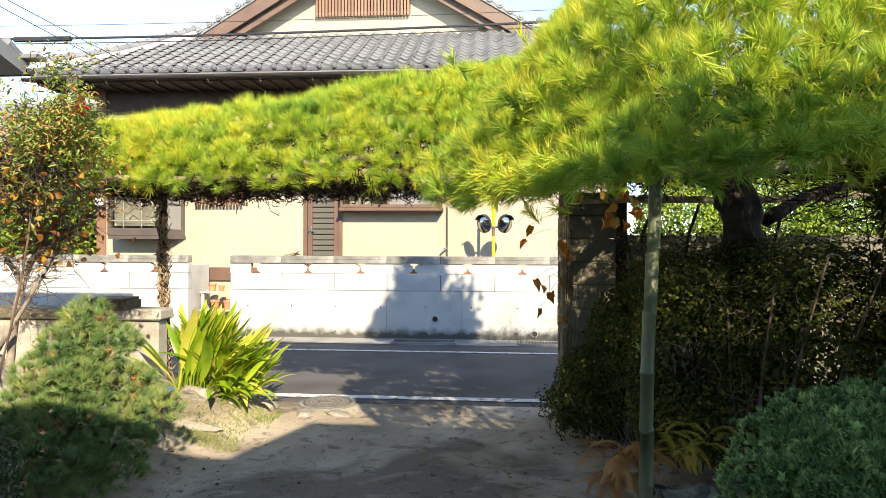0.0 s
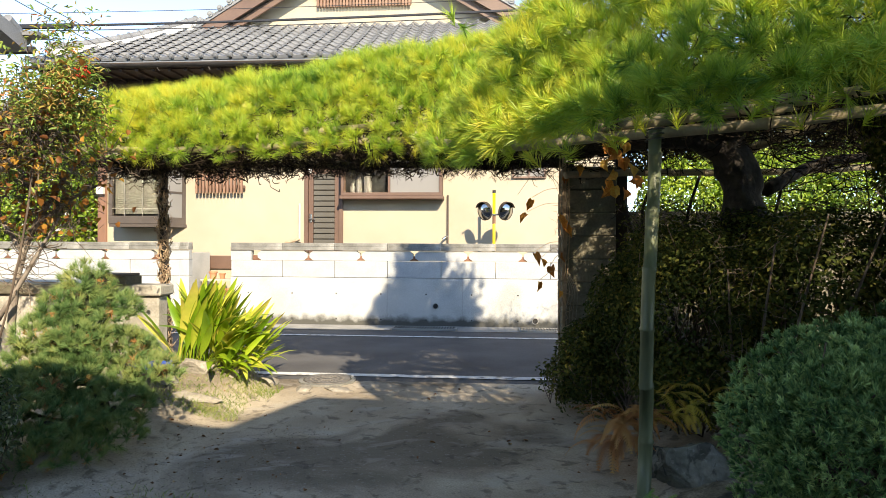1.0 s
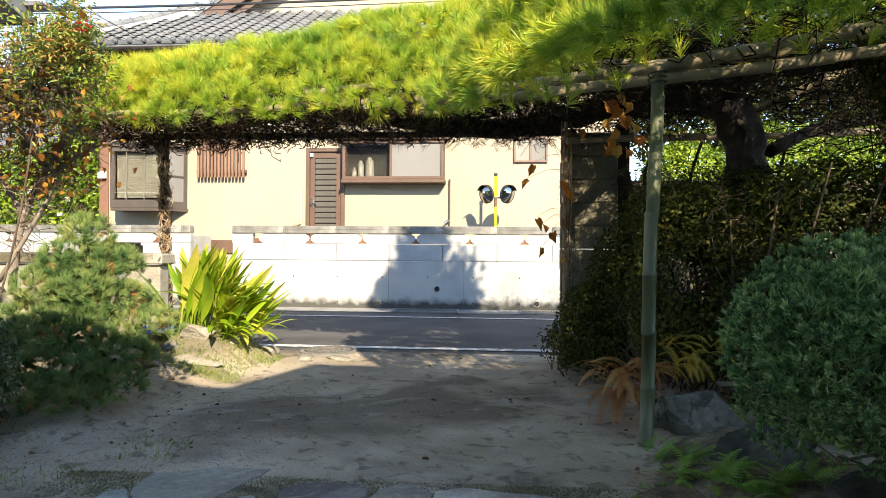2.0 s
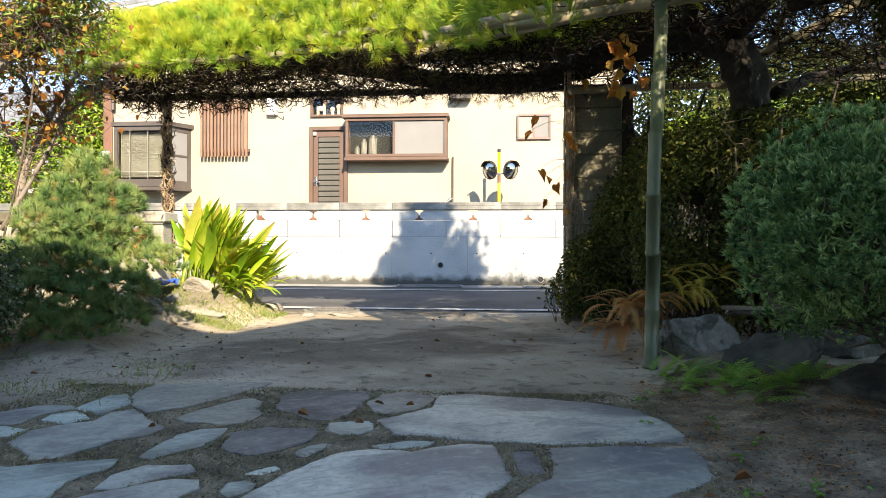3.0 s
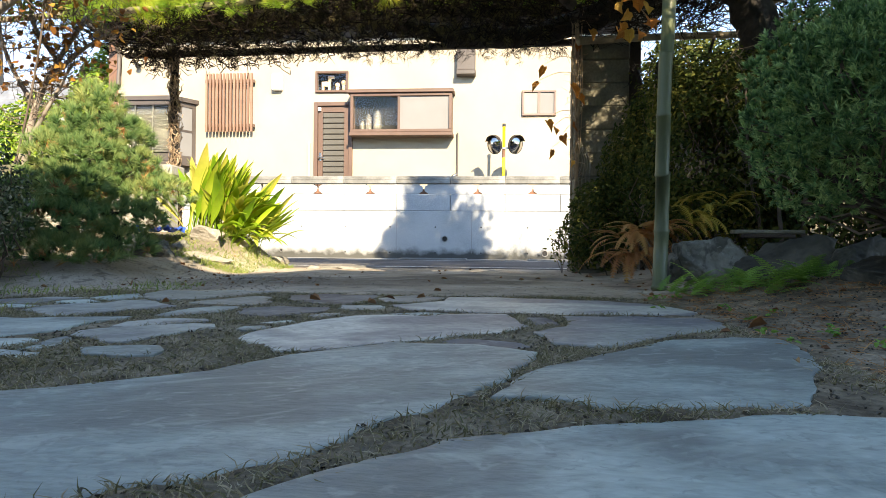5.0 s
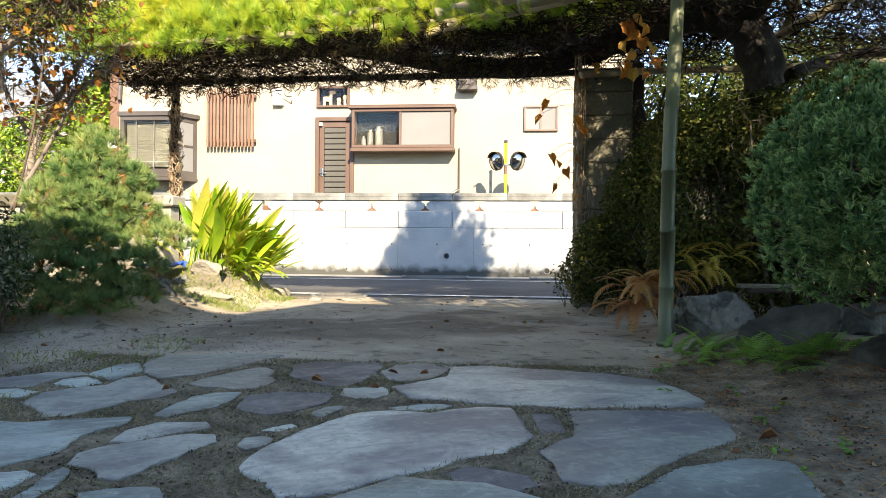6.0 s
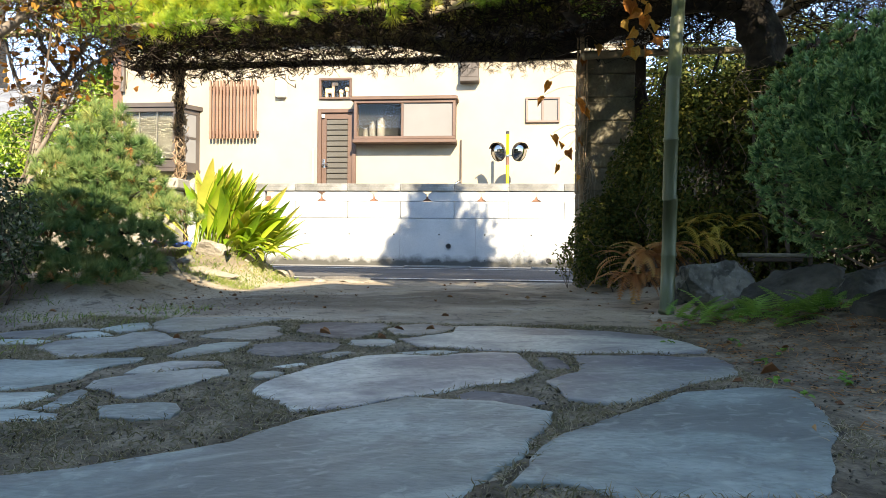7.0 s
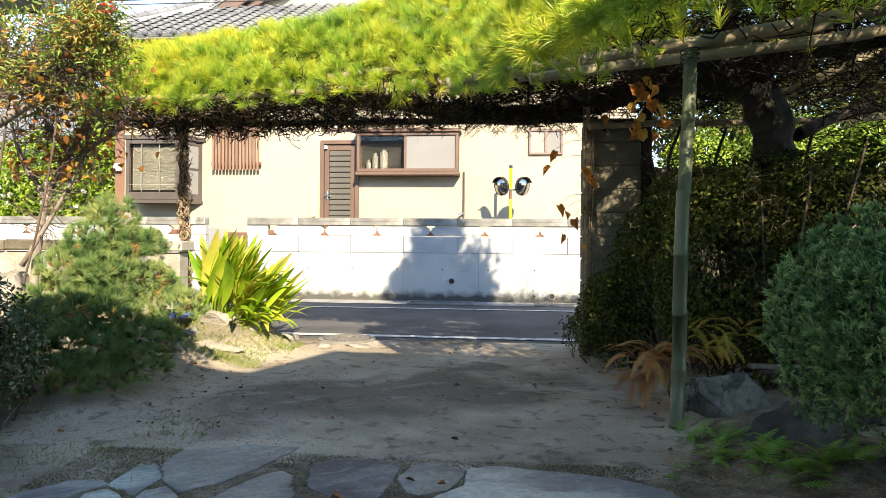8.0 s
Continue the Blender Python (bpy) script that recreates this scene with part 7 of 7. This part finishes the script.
# ---- ferns ----
def frond(name, length, pairs, width, arch):
    """A fern frond: an arching stalk with pairs of toothed leaflets."""
    v, tri, pos, d = [], [], Vector((0, 0, 0)), Vector((0.5, 0, 1)).normalized()
    for i in range(pairs):
        t = i / pairs
        pos = pos + d * length / pairs
        d = (d + Vector((arch, 0, -arch * 1.3))).normalized()
        w = width * (1.15 - t) * (1.0 if t > 0.15 else 0.6)
        gap_ = length / pairs
        for s in (-1, 1):
            for j in range(4):
                a = pos + Vector((0, s, -0.2 * j / 4)) * w * (j / 4) + d * 0.55 * w * j / 4
                e_ = pos + Vector((0, s, -0.2 * (j + 1) / 4)) * w * ((j + 1) / 4) + d * 0.55 * w * (j + 1) / 4
                hw = gap_ * 0.55 * (1 - 0.2 * j)
                o = len(v)
                v += [tuple(a + d * hw * 0.5), tuple(a.lerp(e_, 0.7) + d * hw), tuple(e_), tuple(a.lerp(e_, 0.7) - d * hw), tuple(a - d * hw * 0.5)]
                tri += [(o, o + 1, o + 4), (o + 1, o + 3, o + 4), (o + 1, o + 2, o + 3)]
        o = len(v)
        v += [tuple(pos - d * length / pairs + Vector((0, 0.0015, 0))), tuple(pos + Vector((0, 0.001, 0))), tuple(pos - Vector((0, 0.001, 0))), tuple(pos - d * length / pairs - Vector((0, 0.0015, 0)))]
        tri += [(o, o + 1, o + 2), (o, o + 2, o + 3)]
    return soup(name, v, tri)


FR = [frond("frond", 0.26, 12, 0.075, 0.035), frond("frond", 0.2, 10, 0.065, 0.045), frond("frond", 0.3, 13, 0.08, 0.04)]
DRY_FR, YEL_FR = [[frond("frond", 0.3, 16, 0.06, 0.075), frond("frond", 0.24, 14, 0.05, 0.09), frond("frond", 0.34, 17, 0.065, 0.08)] for _ in range(2)]


def fern(label, at, n, spread, material, size, low=20, high=60, way=65):
    f_ = thing("fern", label, "fern", at, "ferns of the planted edge")
    for i in range(n):
        x, y = at[0] + rnd(-spread, spread), at[1] + rnd(-spread, spread)
        link("frond", random.choice(FR if material is FERN else (YEL_FR if material is YELLOWFERN else DRY_FR)), material, f_, m=pose(x, y, ground_height(x, y) + at[2], 0, 0, -90 + rnd(-way, way)) @ pose(0, 0, 0, 0, rnd(low, high) - 30, 0) @ Matrix.Scale(size * rnd(0.75, 1.2), 4))


for x, y in ((0.9, 3.08), (0.95, 2.9), (0.99, 2.72), (1.08, 2.62), (1.2, 2.62), (0.86, 2.92), (1.05, 2.8), (1.0, 2.55), (0.84, 3.2), (1.3, 2.6)):
    fern("fresh green fern among the rocks", (x, y, 0.004), 8, 0.08, FERN, 0.55, 28, 76, 130)
for x, y, zz in ((0.79, 3.95, 0.28), (0.82, 3.78, 0.3), (0.76, 3.82, 0.18)):
    fern("withered orange-brown fern hanging at the drive's edge", (x, y, zz), 28, 0.11, DRYFERN, 0.74, 22, 88, 115)
for x, y, zz in ((1.02, 3.72, 0.3), (1.2, 3.7, 0.36), (1.1, 3.85, 0.42)):
    fern("yellowing fern behind the bamboo prop", (x, y, zz), 14, 0.13, YELLOWFERN, 0.66, 20, 85, 130)
sm = thing("small_weeds", "small green weeds at the paving's edge", "weed", (0.7, 2.0, 0), kind="stuff")
wp = np.array([(rnd(0.5, 1.0), rnd(1.5, 2.9), 0.014) for _ in range(22)])
wp = np.repeat(wp, 6, 0) + RNG.normal(size=(132, 3)) * np.array([0.012, 0.012, 0.006])
me_parts = leaves(wp, np.tile([0, 0, 1.0], (132, 1)), 0.02, 0.013, 0.5)
link("weed_leaves", soup("weed_leaves", *me_parts), FERN, sm)

# ---- street mirrors ----
mir = thing("street_mirrors", "two small round convex mirrors on a yellow pole", "traffic mirror", (0.0, 10.76, 0))
MY = 10.76
part("pole", tube(bmesh.new(), [(0.02, MY, 0.0), (0.02, MY, 1.35), (0.02, MY, 2.24)], 0.026, 12), YELLOW, mir, "yellow painted pole", smooth=True)
part("band", tube(bmesh.new(), [(0.02, MY, 1.72), (0.02, MY, 1.86)], 0.0285, 12), POSTWOOD, mir)
part("pole_cap", tube(bmesh.new(), [(0.02, MY, 2.24), (0.02, MY, 2.29)], 0.03, 12), BLACK, mir)
part("arm", boxes((-0.06, 0.1, MY - 0.04, MY - 0.015, 1.86, 1.89)), STEEL, mir)
for sx, yaw in ((-0.165, -38), (0.205, 38)):
    c = Matrix.Translation((0.02 + sx, MY - 0.05, 1.93)) @ pose(0, 0, 0, 11, 0, yaw)
    bm = bmesh.new()
    rings = []
    for i in range(7):
        r = 0.135 * i / 6
        rings.append([bm.verts.new(c @ Vector((r * math.cos(a), -0.05 + 0.05 * (i / 6) ** 2, r * 1.12 * math.sin(a)))) for a in [k * math.pi / 14 for k in range(28)]] if i else [bm.verts.new(c @ Vector((0, -0.05, 0)))])
    for k in range(28):
        bm.faces.new((rings[0][0], rings[1][(k + 1) % 28], rings[1][k]))
    for a, b in zip(rings[1:], rings[2:]):
        for k in range(28):
            bm.faces.new((a[k], a[(k + 1) % 28], b[(k + 1) % 28], b[k]))
    bmesh.ops.recalc_face_normals(bm, faces=bm.faces)
    fc = part("mirror", bm, MIRROR, mir, "convex mirror face", smooth=True)
    bm = bmesh.new()
    ring = [[bm.verts.new(c @ Vector((r * math.cos(a), y, r * 1.12 * math.sin(a)))) for a in [k * math.pi / 14 for k in range(28)]] for r, y in ((0.135, 0.0), (0.141, -0.004), (0.141, 0.04), (0.1, 0.06))]
    for a, b in zip(ring, ring[1:]):
        for k in range(28):
            bm.faces.new((a[k], a[(k + 1) % 28], b[(k + 1) % 28], b[k]))
    bm.faces.new(ring[-1])
    part("mirror_back", bm, BLACK, mir, smooth=True)
    bm = bmesh.new()
    hood = [[bm.verts.new(c @ Vector((0.146 * math.cos(a), y, 0.146 * 1.12 * math.sin(a)))) for a in [math.radians(25 + 130 * k / 12) for k in range(13)]] for y in (0.02, -0.06)]
    for k in range(12):
        bm.faces.new((hood[0][k], hood[0][k + 1], hood[1][k + 1], hood[1][k]))
    bmesh.ops.solidify(bm, geom=bm.faces[:], thickness=0.005)
    part("mirror_hood", bm, BRONZE, mir)

# ---- pots in the wall's gap ----
def pot(x, y, z, r, h, label):
    p_ = thing("flower_pot", label, "flower pot", (x, y, z), "pots in the wall's gap")
    bm = bmesh.new()
    rings = [[bm.verts.new((x + q * math.cos(a), y + q * math.sin(a), z + zz)) for a in [k * math.pi / 10 for k in range(20)]] for q, zz in ((r * 0.7, 0), (r * 0.95, h * 0.8), (r * 1.08, h * 0.8), (r * 1.08, h), (r * 0.92, h), (r * 0.85, h * 0.7))]
    for a, b in zip(rings, rings[1:]):
        for k in range(20):
            bm.faces.new((a[k], a[(k + 1) % 20], b[(k + 1) % 20], b[k]))
    bm.faces.new(list(reversed(rings[0])))
    part("body", bm, TERRACOTTA, p_)
    bm = bmesh.new()
    bmesh.ops.create_circle(bm, cap_ends=True, segments=20, radius=r * 0.88, matrix=pose(x, y, z + h * 0.85))
    part("earth", bm, SOIL, p_)


shelf = thing("pot_shelf", "pale wooden plank shelf with flower pots", "shelf", (-4.83, 11.0, 0))
part("board", boxes((-5.17, -4.5, 10.85, 11.15, 0.7, 0.73), (-5.17, -4.5, 10.85, 11.15, 0.38, 0.41), bevel=0.004), PALEWALL, shelf)
part("leg", boxes((-5.15, -5.1, 10.87, 10.92, 0, 0.7), (-4.57, -4.52, 10.87, 10.92, 0, 0.7)), PALEWALL, shelf)
for x, z, r, h in ((-5.0, 0.731, 0.07, 0.13), (-4.83, 0.731, 0.055, 0.1), (-4.95, 0.411, 0.08, 0.16), (-4.72, 0.411, 0.075, 0.15)):
    pot(x, 11.0, z, r, h, "terracotta flower pot on the plank shelf")

# ---- cables ----
def cable(name, label, a, b, sag, r, group=""):
    a, b = Vector(a), Vector(b)
    pts = [a.lerp(b, i / 24) - Vector((0, 0, sag * 4 * (i / 24) * (1 - i / 24))) for i in range(25)]
    me_ = bpy.data.meshes.new(name)
    bm_ = tube(bmesh.new(), pts, r, 6)
    bm_.to_mesh(me_)
    bm_.free()
    return tagged(link(name, me_, CABLE), label, "cable", group)


cable("overhead_cable", "black overhead cable across the street front", (-16.0, 10.2, 5.25), (10.0, 10.25, 5.58), 0.35, 0.02, "overhead cables")
cable("overhead_cable", "thin black overhead cable across the street front", (-16.0, 10.22, 5.2), (10.0, 10.27, 5.53), 0.38, 0.008, "overhead cables")
cable("overhead_cable", "thin black overhead cable across the street front", (-16.0, 10.3, 5.5), (10.0, 10.35, 5.72), 0.3, 0.005, "overhead cables")
cable("overhead_cable", "thin service cable slanting to the house", (-9.2, 8.0, 6.3), (-6.3, 10.7, 4.7), 0.03, 0.007, "overhead cables")
cable("overhead_cable", "thin service cable slanting to the house", (-9.6, 8.0, 6.4), (-6.6, 10.7, 4.65), 0.03, 0.007, "overhead cables")
sleeve = cable("cable_sleeve", "thick black sleeve on the overhead cable", (-8.13, 10.2, 5.04), (-7.12, 10.2, 5.035), 0.0, 0.045)

# ---- sheet on the bank ----
bm = bmesh.new()
bmesh.ops.create_grid(bm, x_segments=14, y_segments=8, size=0.5)
for q in bm.verts:
    q.co = Vector((-2.8 + q.co.x * 0.3, 5.0 + q.co.y * 0.25, 0.34 + 0.05 * noise.noise(q.co * 5) + 0.03 * noise.noise(q.co * 13)))
bmesh.ops.solidify(bm, geom=bm.faces[:], thickness=0.004)
me = bpy.data.meshes.new("blue_tarp")
bm.to_mesh(me)
bm.free()
tagged(link("blue_tarp", me, BLUE), "crumpled blue plastic sheet on the bank", "tarp")


# ---- houses around ----
def plain_house(name, label, x0, x1, y0, y1, eave, ridge_z, over=0.8):
    h_ = thing(name, label, "house", ((x0 + x1) / 2, (y0 + y1) / 2, 0))
    part("wall", boxes((x0, x1, y0, y1, -0.1, eave)), PALEWALL, h_)
    bm_ = bmesh.new()
    ym = (y0 + y1) / 2
    for ya in (y0 - over, y1 + over):
        drop = (ridge_z - eave) / ((y1 - y0) / 2) * over
        c_ = [(x0 - over, ya, eave - drop), (x1 + over, ya, eave - drop), (x1 + over, ym, ridge_z), (x0 - over, ym, ridge_z)]
        sheet(bm_, c_ if ya < ym else list(reversed(c_)), 0.15)
    rf_ = part("roof", bm_, TILE, h_, "grey tiled roof")
    bm_ = bmesh.new()
    for i in range(14):
        t = i / 14
        y = y0 - over + (ym - y0 + over) * t
        z_ = eave - drop + (ridge_z - eave + drop) * t
        box(bm_, x0 - over, x1 + over, y, y + 0.06, z_ + 0.0, z_ + 0.07)
    part("tile_course", bm_, TILE, rf_)
    part("eave_gutter", boxes((x0 - over, x1 + over, y0 - over - 0.12, y0 - over - 0.01, eave - drop - 0.16, eave - drop - 0.05)), BRONZE, h_)
    return h_


plain_house("neighbour_house", "plain two-storey neighbouring house with a grey tiled roof", -29.6, -21.7, 17.6, 22.0, 9.554, 11.0, 2.8).rotation_euler = (0, 0, radians(38))
plain_house("neighbour_house", "lower neighbouring house with a grey tiled roof beyond the street wall", -40.0, -24.0, 34.0, 42.0, 6.0, 10.5)
side_house = plain_house("outbuilding", "low neighbouring outbuilding with a grey tiled eave", -11.0, -5.36, 1.5, 5.3, 3.617, 4.2, 0.7)
part("far_gutter", tube(bmesh.new(), [(-11.6, 6.06, 3.29), (-4.64, 6.06, 3.29)], 0.04, 10), DARKGUTTER, side_house, "dark round eaves gutter")
cap = bpy.data.meshes.new("eave_tile")
q = bmesh.new()
bmesh.ops.create_cone(q, cap_ends=True, segments=14, radius1=0.06, radius2=0.06, depth=0.3, matrix=pose(0, 0, 0, 62))
box(q, 0.05, 0.24, -0.02, 0.14, -0.05, -0.01)
q.to_mesh(cap)
q.free()
for i in range(10):
    link("eave_tile", cap, TILE, side_house, m=pose(-4.74 - 0.27 * i, 5.95, 3.45))
# unseen house behind the camera; eave height set by where its shadow ends
EAVE_Y, EAVE_Z = -1.6, 3.76
own = thing("unseen_house", "unseen plain house added behind the drive, its deep tiled eave placed to shade the garden", "house", (0, -4, 0))
part("wall", boxes((-9.0, 11.0, -2.9, -2.75, -0.1, 4.0), (-9.0, -8.85, -8.0, -2.9, -0.1, 4.0), (10.85, 11.0, -8.0, -2.9, -0.1, 4.0), (-9.0, 11.0, -8.15, -8.0, -0.1, 4.0)), PALEWALL, own)
bm = bmesh.new()
sheet(bm, [(-10.0, EAVE_Y, EAVE_Z), (12.0, EAVE_Y, EAVE_Z), (12.0, -5.5, EAVE_Z + 1.8), (-10.0, -5.5, EAVE_Z + 1.8)], 0.12)
sheet(bm, [(-10.0, -5.5, EAVE_Z + 1.8), (12.0, -5.5, EAVE_Z + 1.8), (12.0, -9.0, EAVE_Z), (-10.0, -9.0, EAVE_Z)], 0.12)
part("roof", bm, TILE, own)
# added roof, never in view, that only keeps sun off the drive's middle
bm = bmesh.new()
sheet(bm, [(0.85, -0.95, 3.95), (7.0, -0.95, 3.95), (7.0, -5.4, 5.3), (0.85, -5.4, 5.3)], 0.12)
part("porch_roof", bm, TILE, own)
part("porch_post", boxes((6.2, 6.35, -1.3, -1.15, -0.1, 3.98)), DARKWOOD, own)
part("porch_post", boxes((1.5, 1.65, -1.3, -1.15, -0.1, 3.98)), DARKWOOD, own)

# ---- more of the planted edge ----
plank = thing("timber_plank", "weathered grey timber offcut lying across the rocks", "plank", (1.35, 3.55, 0.3))
part("board", boxes((1.2, 1.56, 3.47, 3.53, 0.3, 0.322), bevel=0.005), PILLAR, plank)
part("board", boxes((1.24, 1.5, 3.44, 3.49, 0.278, 0.298), bevel=0.005), DARKWOOD, plank)
bare = thing("bare_shrub", "bare pale-twigged shrub tangled in the hedge", "shrub", (1.75, 3.7, 0))
for x, y, h in ((1.35, 3.75, 1.2), (1.55, 3.6, 1.35), (1.8, 3.55, 1.5), (2.1, 3.5, 1.55), (1.65, 3.75, 0.9)):
    part("stem", tube(bmesh.new(), curve_points([(1.6 + (x - 1.6) * 0.3, 3.75, 0.0), ((x + 1.6) / 2 + rnd(-0.1, 0.1), y + 0.05, h * 0.5), (x, y, h)], 5), [0.014 - 0.0009 * i for i in range(11)], 6, 0.3), TWIG, bare)
c = RNG.uniform(0, 1, (320, 3)) * np.array([1.5, 0.4, 0.9]) + np.array([1.2, 3.5, 0.5])
tagged(link("twig_mass", soup("twig_mass", *twigs(c, c + RNG.normal(size=c.shape) * np.array([0.1, 0.06, 0.12]), 0.0026, 0.14)), TWIG, bare), kind="stuff")

# sparse leaves and dark twigs between the hedge and the pine
c = RNG.uniform(0, 1, (3200, 3)) * np.array([1.9, 0.9, 0.48]) + np.array([1.05, 4.75, 1.22])
c = c[RNG.uniform(0, 1, len(c)) < np.clip(1.6 - (c[:, 2] - 1.35) * 2.2, 0.2, 1)]
gap = thing("twiggy_shrub", "thin twiggy evergreen shrub between hedge and pine trunk", "shrub", (1.8, 5.2, 0))
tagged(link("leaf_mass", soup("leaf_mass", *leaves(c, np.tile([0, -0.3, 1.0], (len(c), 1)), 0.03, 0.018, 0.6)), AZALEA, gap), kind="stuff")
k = c[RNG.integers(0, len(c), 260)]
tagged(link("twig_mass", soup("twig_mass", *twigs(k - np.array([0, 0, 0.05]), k + RNG.normal(size=k.shape) * np.array([0.14, 0.08, 0.12]), 0.004, 0.13)), BARK, gap), kind="stuff")
for x in (1.2, 1.55, 2.2):
    part("stem", tube(bmesh.new(), curve_points([(1.7, 5.2, 0.0), ((x + 1.7) / 2, 5.25, 0.8), (x, 5.2, 1.5), (x + 0.1, 5.2, 1.9)], 4), 0.012, 6), BARK, gap)
# dead shoots hanging below the back beam
h = np.stack([RNG.uniform(-1.5, 0.55, 170), RNG.uniform(5.75, 6.1, 170), 2.1 - 0.13 * RNG.uniform(0, 1, 170) ** 1.5], 1)
foliage("needle_mass", h, RNG.normal(size=h.shape) * np.array([1, 0.6, 0.3]), 16, 0.06, 0.003, BARK, pine, up=-0.4, jitter=0.5)
tagged(link("twig_mass", soup("twig_mass", *twigs(h + np.array([0, 0, 0.08]), h + RNG.normal(size=h.shape) * np.array([0.09, 0.03, 0.02]), 0.004, 0.12)), DARKTWIG, pine), kind="stuff")

c = RNG.uniform(0, 1, (650, 3)) * np.array([2.2, 2.2, 0.5]) + np.array([1.3, 3.2, 2.1])
tagged(link("twig_mass", soup("twig_mass", *twigs(c, c + RNG.normal(size=c.shape) * np.array([0.2, 0.16, 0.12]), 0.006, 0.12)), DARKTWIG, pine), kind="stuff")

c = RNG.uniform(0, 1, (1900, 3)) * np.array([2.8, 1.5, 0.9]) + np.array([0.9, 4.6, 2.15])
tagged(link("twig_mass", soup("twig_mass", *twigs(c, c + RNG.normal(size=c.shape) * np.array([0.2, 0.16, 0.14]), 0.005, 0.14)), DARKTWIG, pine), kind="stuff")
# needles behind the trunk top: their shade is put into the dull colour
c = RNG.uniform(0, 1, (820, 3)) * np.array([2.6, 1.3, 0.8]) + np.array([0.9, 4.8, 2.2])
foliage("needle_mass", c, RNG.normal(size=c.shape), 30, 0.08, 0.004, bpy.data.materials["dull_shaded_needle"], pine, up=0.1, jitter=0.8, bent=False)
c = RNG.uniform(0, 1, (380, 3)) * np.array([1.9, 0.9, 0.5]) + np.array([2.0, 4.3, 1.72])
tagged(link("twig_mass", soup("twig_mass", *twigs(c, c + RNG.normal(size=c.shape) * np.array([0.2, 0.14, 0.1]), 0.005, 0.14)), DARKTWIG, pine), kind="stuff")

# dark needle cover over the drive's end, behind the dome
c = RNG.uniform(0, 1, (700, 3)) * np.array([1.5, 1.5, 0.3]) + np.array([-0.4, 4.3, 2.36])
foliage("needle_mass", c, np.tile([0, 0, 1.0], (len(c), 1)), 34, 0.1, 0.008, NEEDLE, pine, up=0.2, jitter=0.8, bent=False)
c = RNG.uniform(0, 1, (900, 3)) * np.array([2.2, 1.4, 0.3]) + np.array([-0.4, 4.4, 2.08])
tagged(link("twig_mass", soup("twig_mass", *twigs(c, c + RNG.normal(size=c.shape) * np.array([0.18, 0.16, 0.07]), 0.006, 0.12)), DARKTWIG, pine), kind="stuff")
old_post = thing("timber_post", "dark weathered timber post standing beside the pillar", "post", (1.14, 5.75, 0))
part("shaft", boxes((1.09, 1.19, 5.7, 5.8, -0.05, 2.12), bevel=0.006), DARKWOOD, old_post)
part("brace", tube(bmesh.new(), [(1.16, 5.72, 1.3), (1.42, 5.6, 0.7)], 0.018, 6), DARKWOOD, old_post)


sprig = thing("seedling_shrub", "small leafy seedling at the pillar's foot", "shrub", (0.5, 5.42, 0))
for x, h in ((0.46, 0.34), (0.53, 0.26), (0.42, 0.2)):
    part("stem", tube(bmesh.new(), curve_points([(0.5, 5.42, 0.0), ((x + 0.5) / 2, 5.41, h * 0.5), (x, 5.4, h)], 4), 0.003, 5), TWIG, sprig)
c = RNG.normal(size=(130, 3)) * np.array([0.05, 0.04, 0.07]) + np.array([0.48, 5.41, 0.24])
tagged(link("leaf_mass", soup("leaf_mass", *leaves(c, np.tile([0, -0.4, 1.0], (130, 1)), 0.035, 0.018, 0.5)), AZALEA, sprig), kind="stuff")
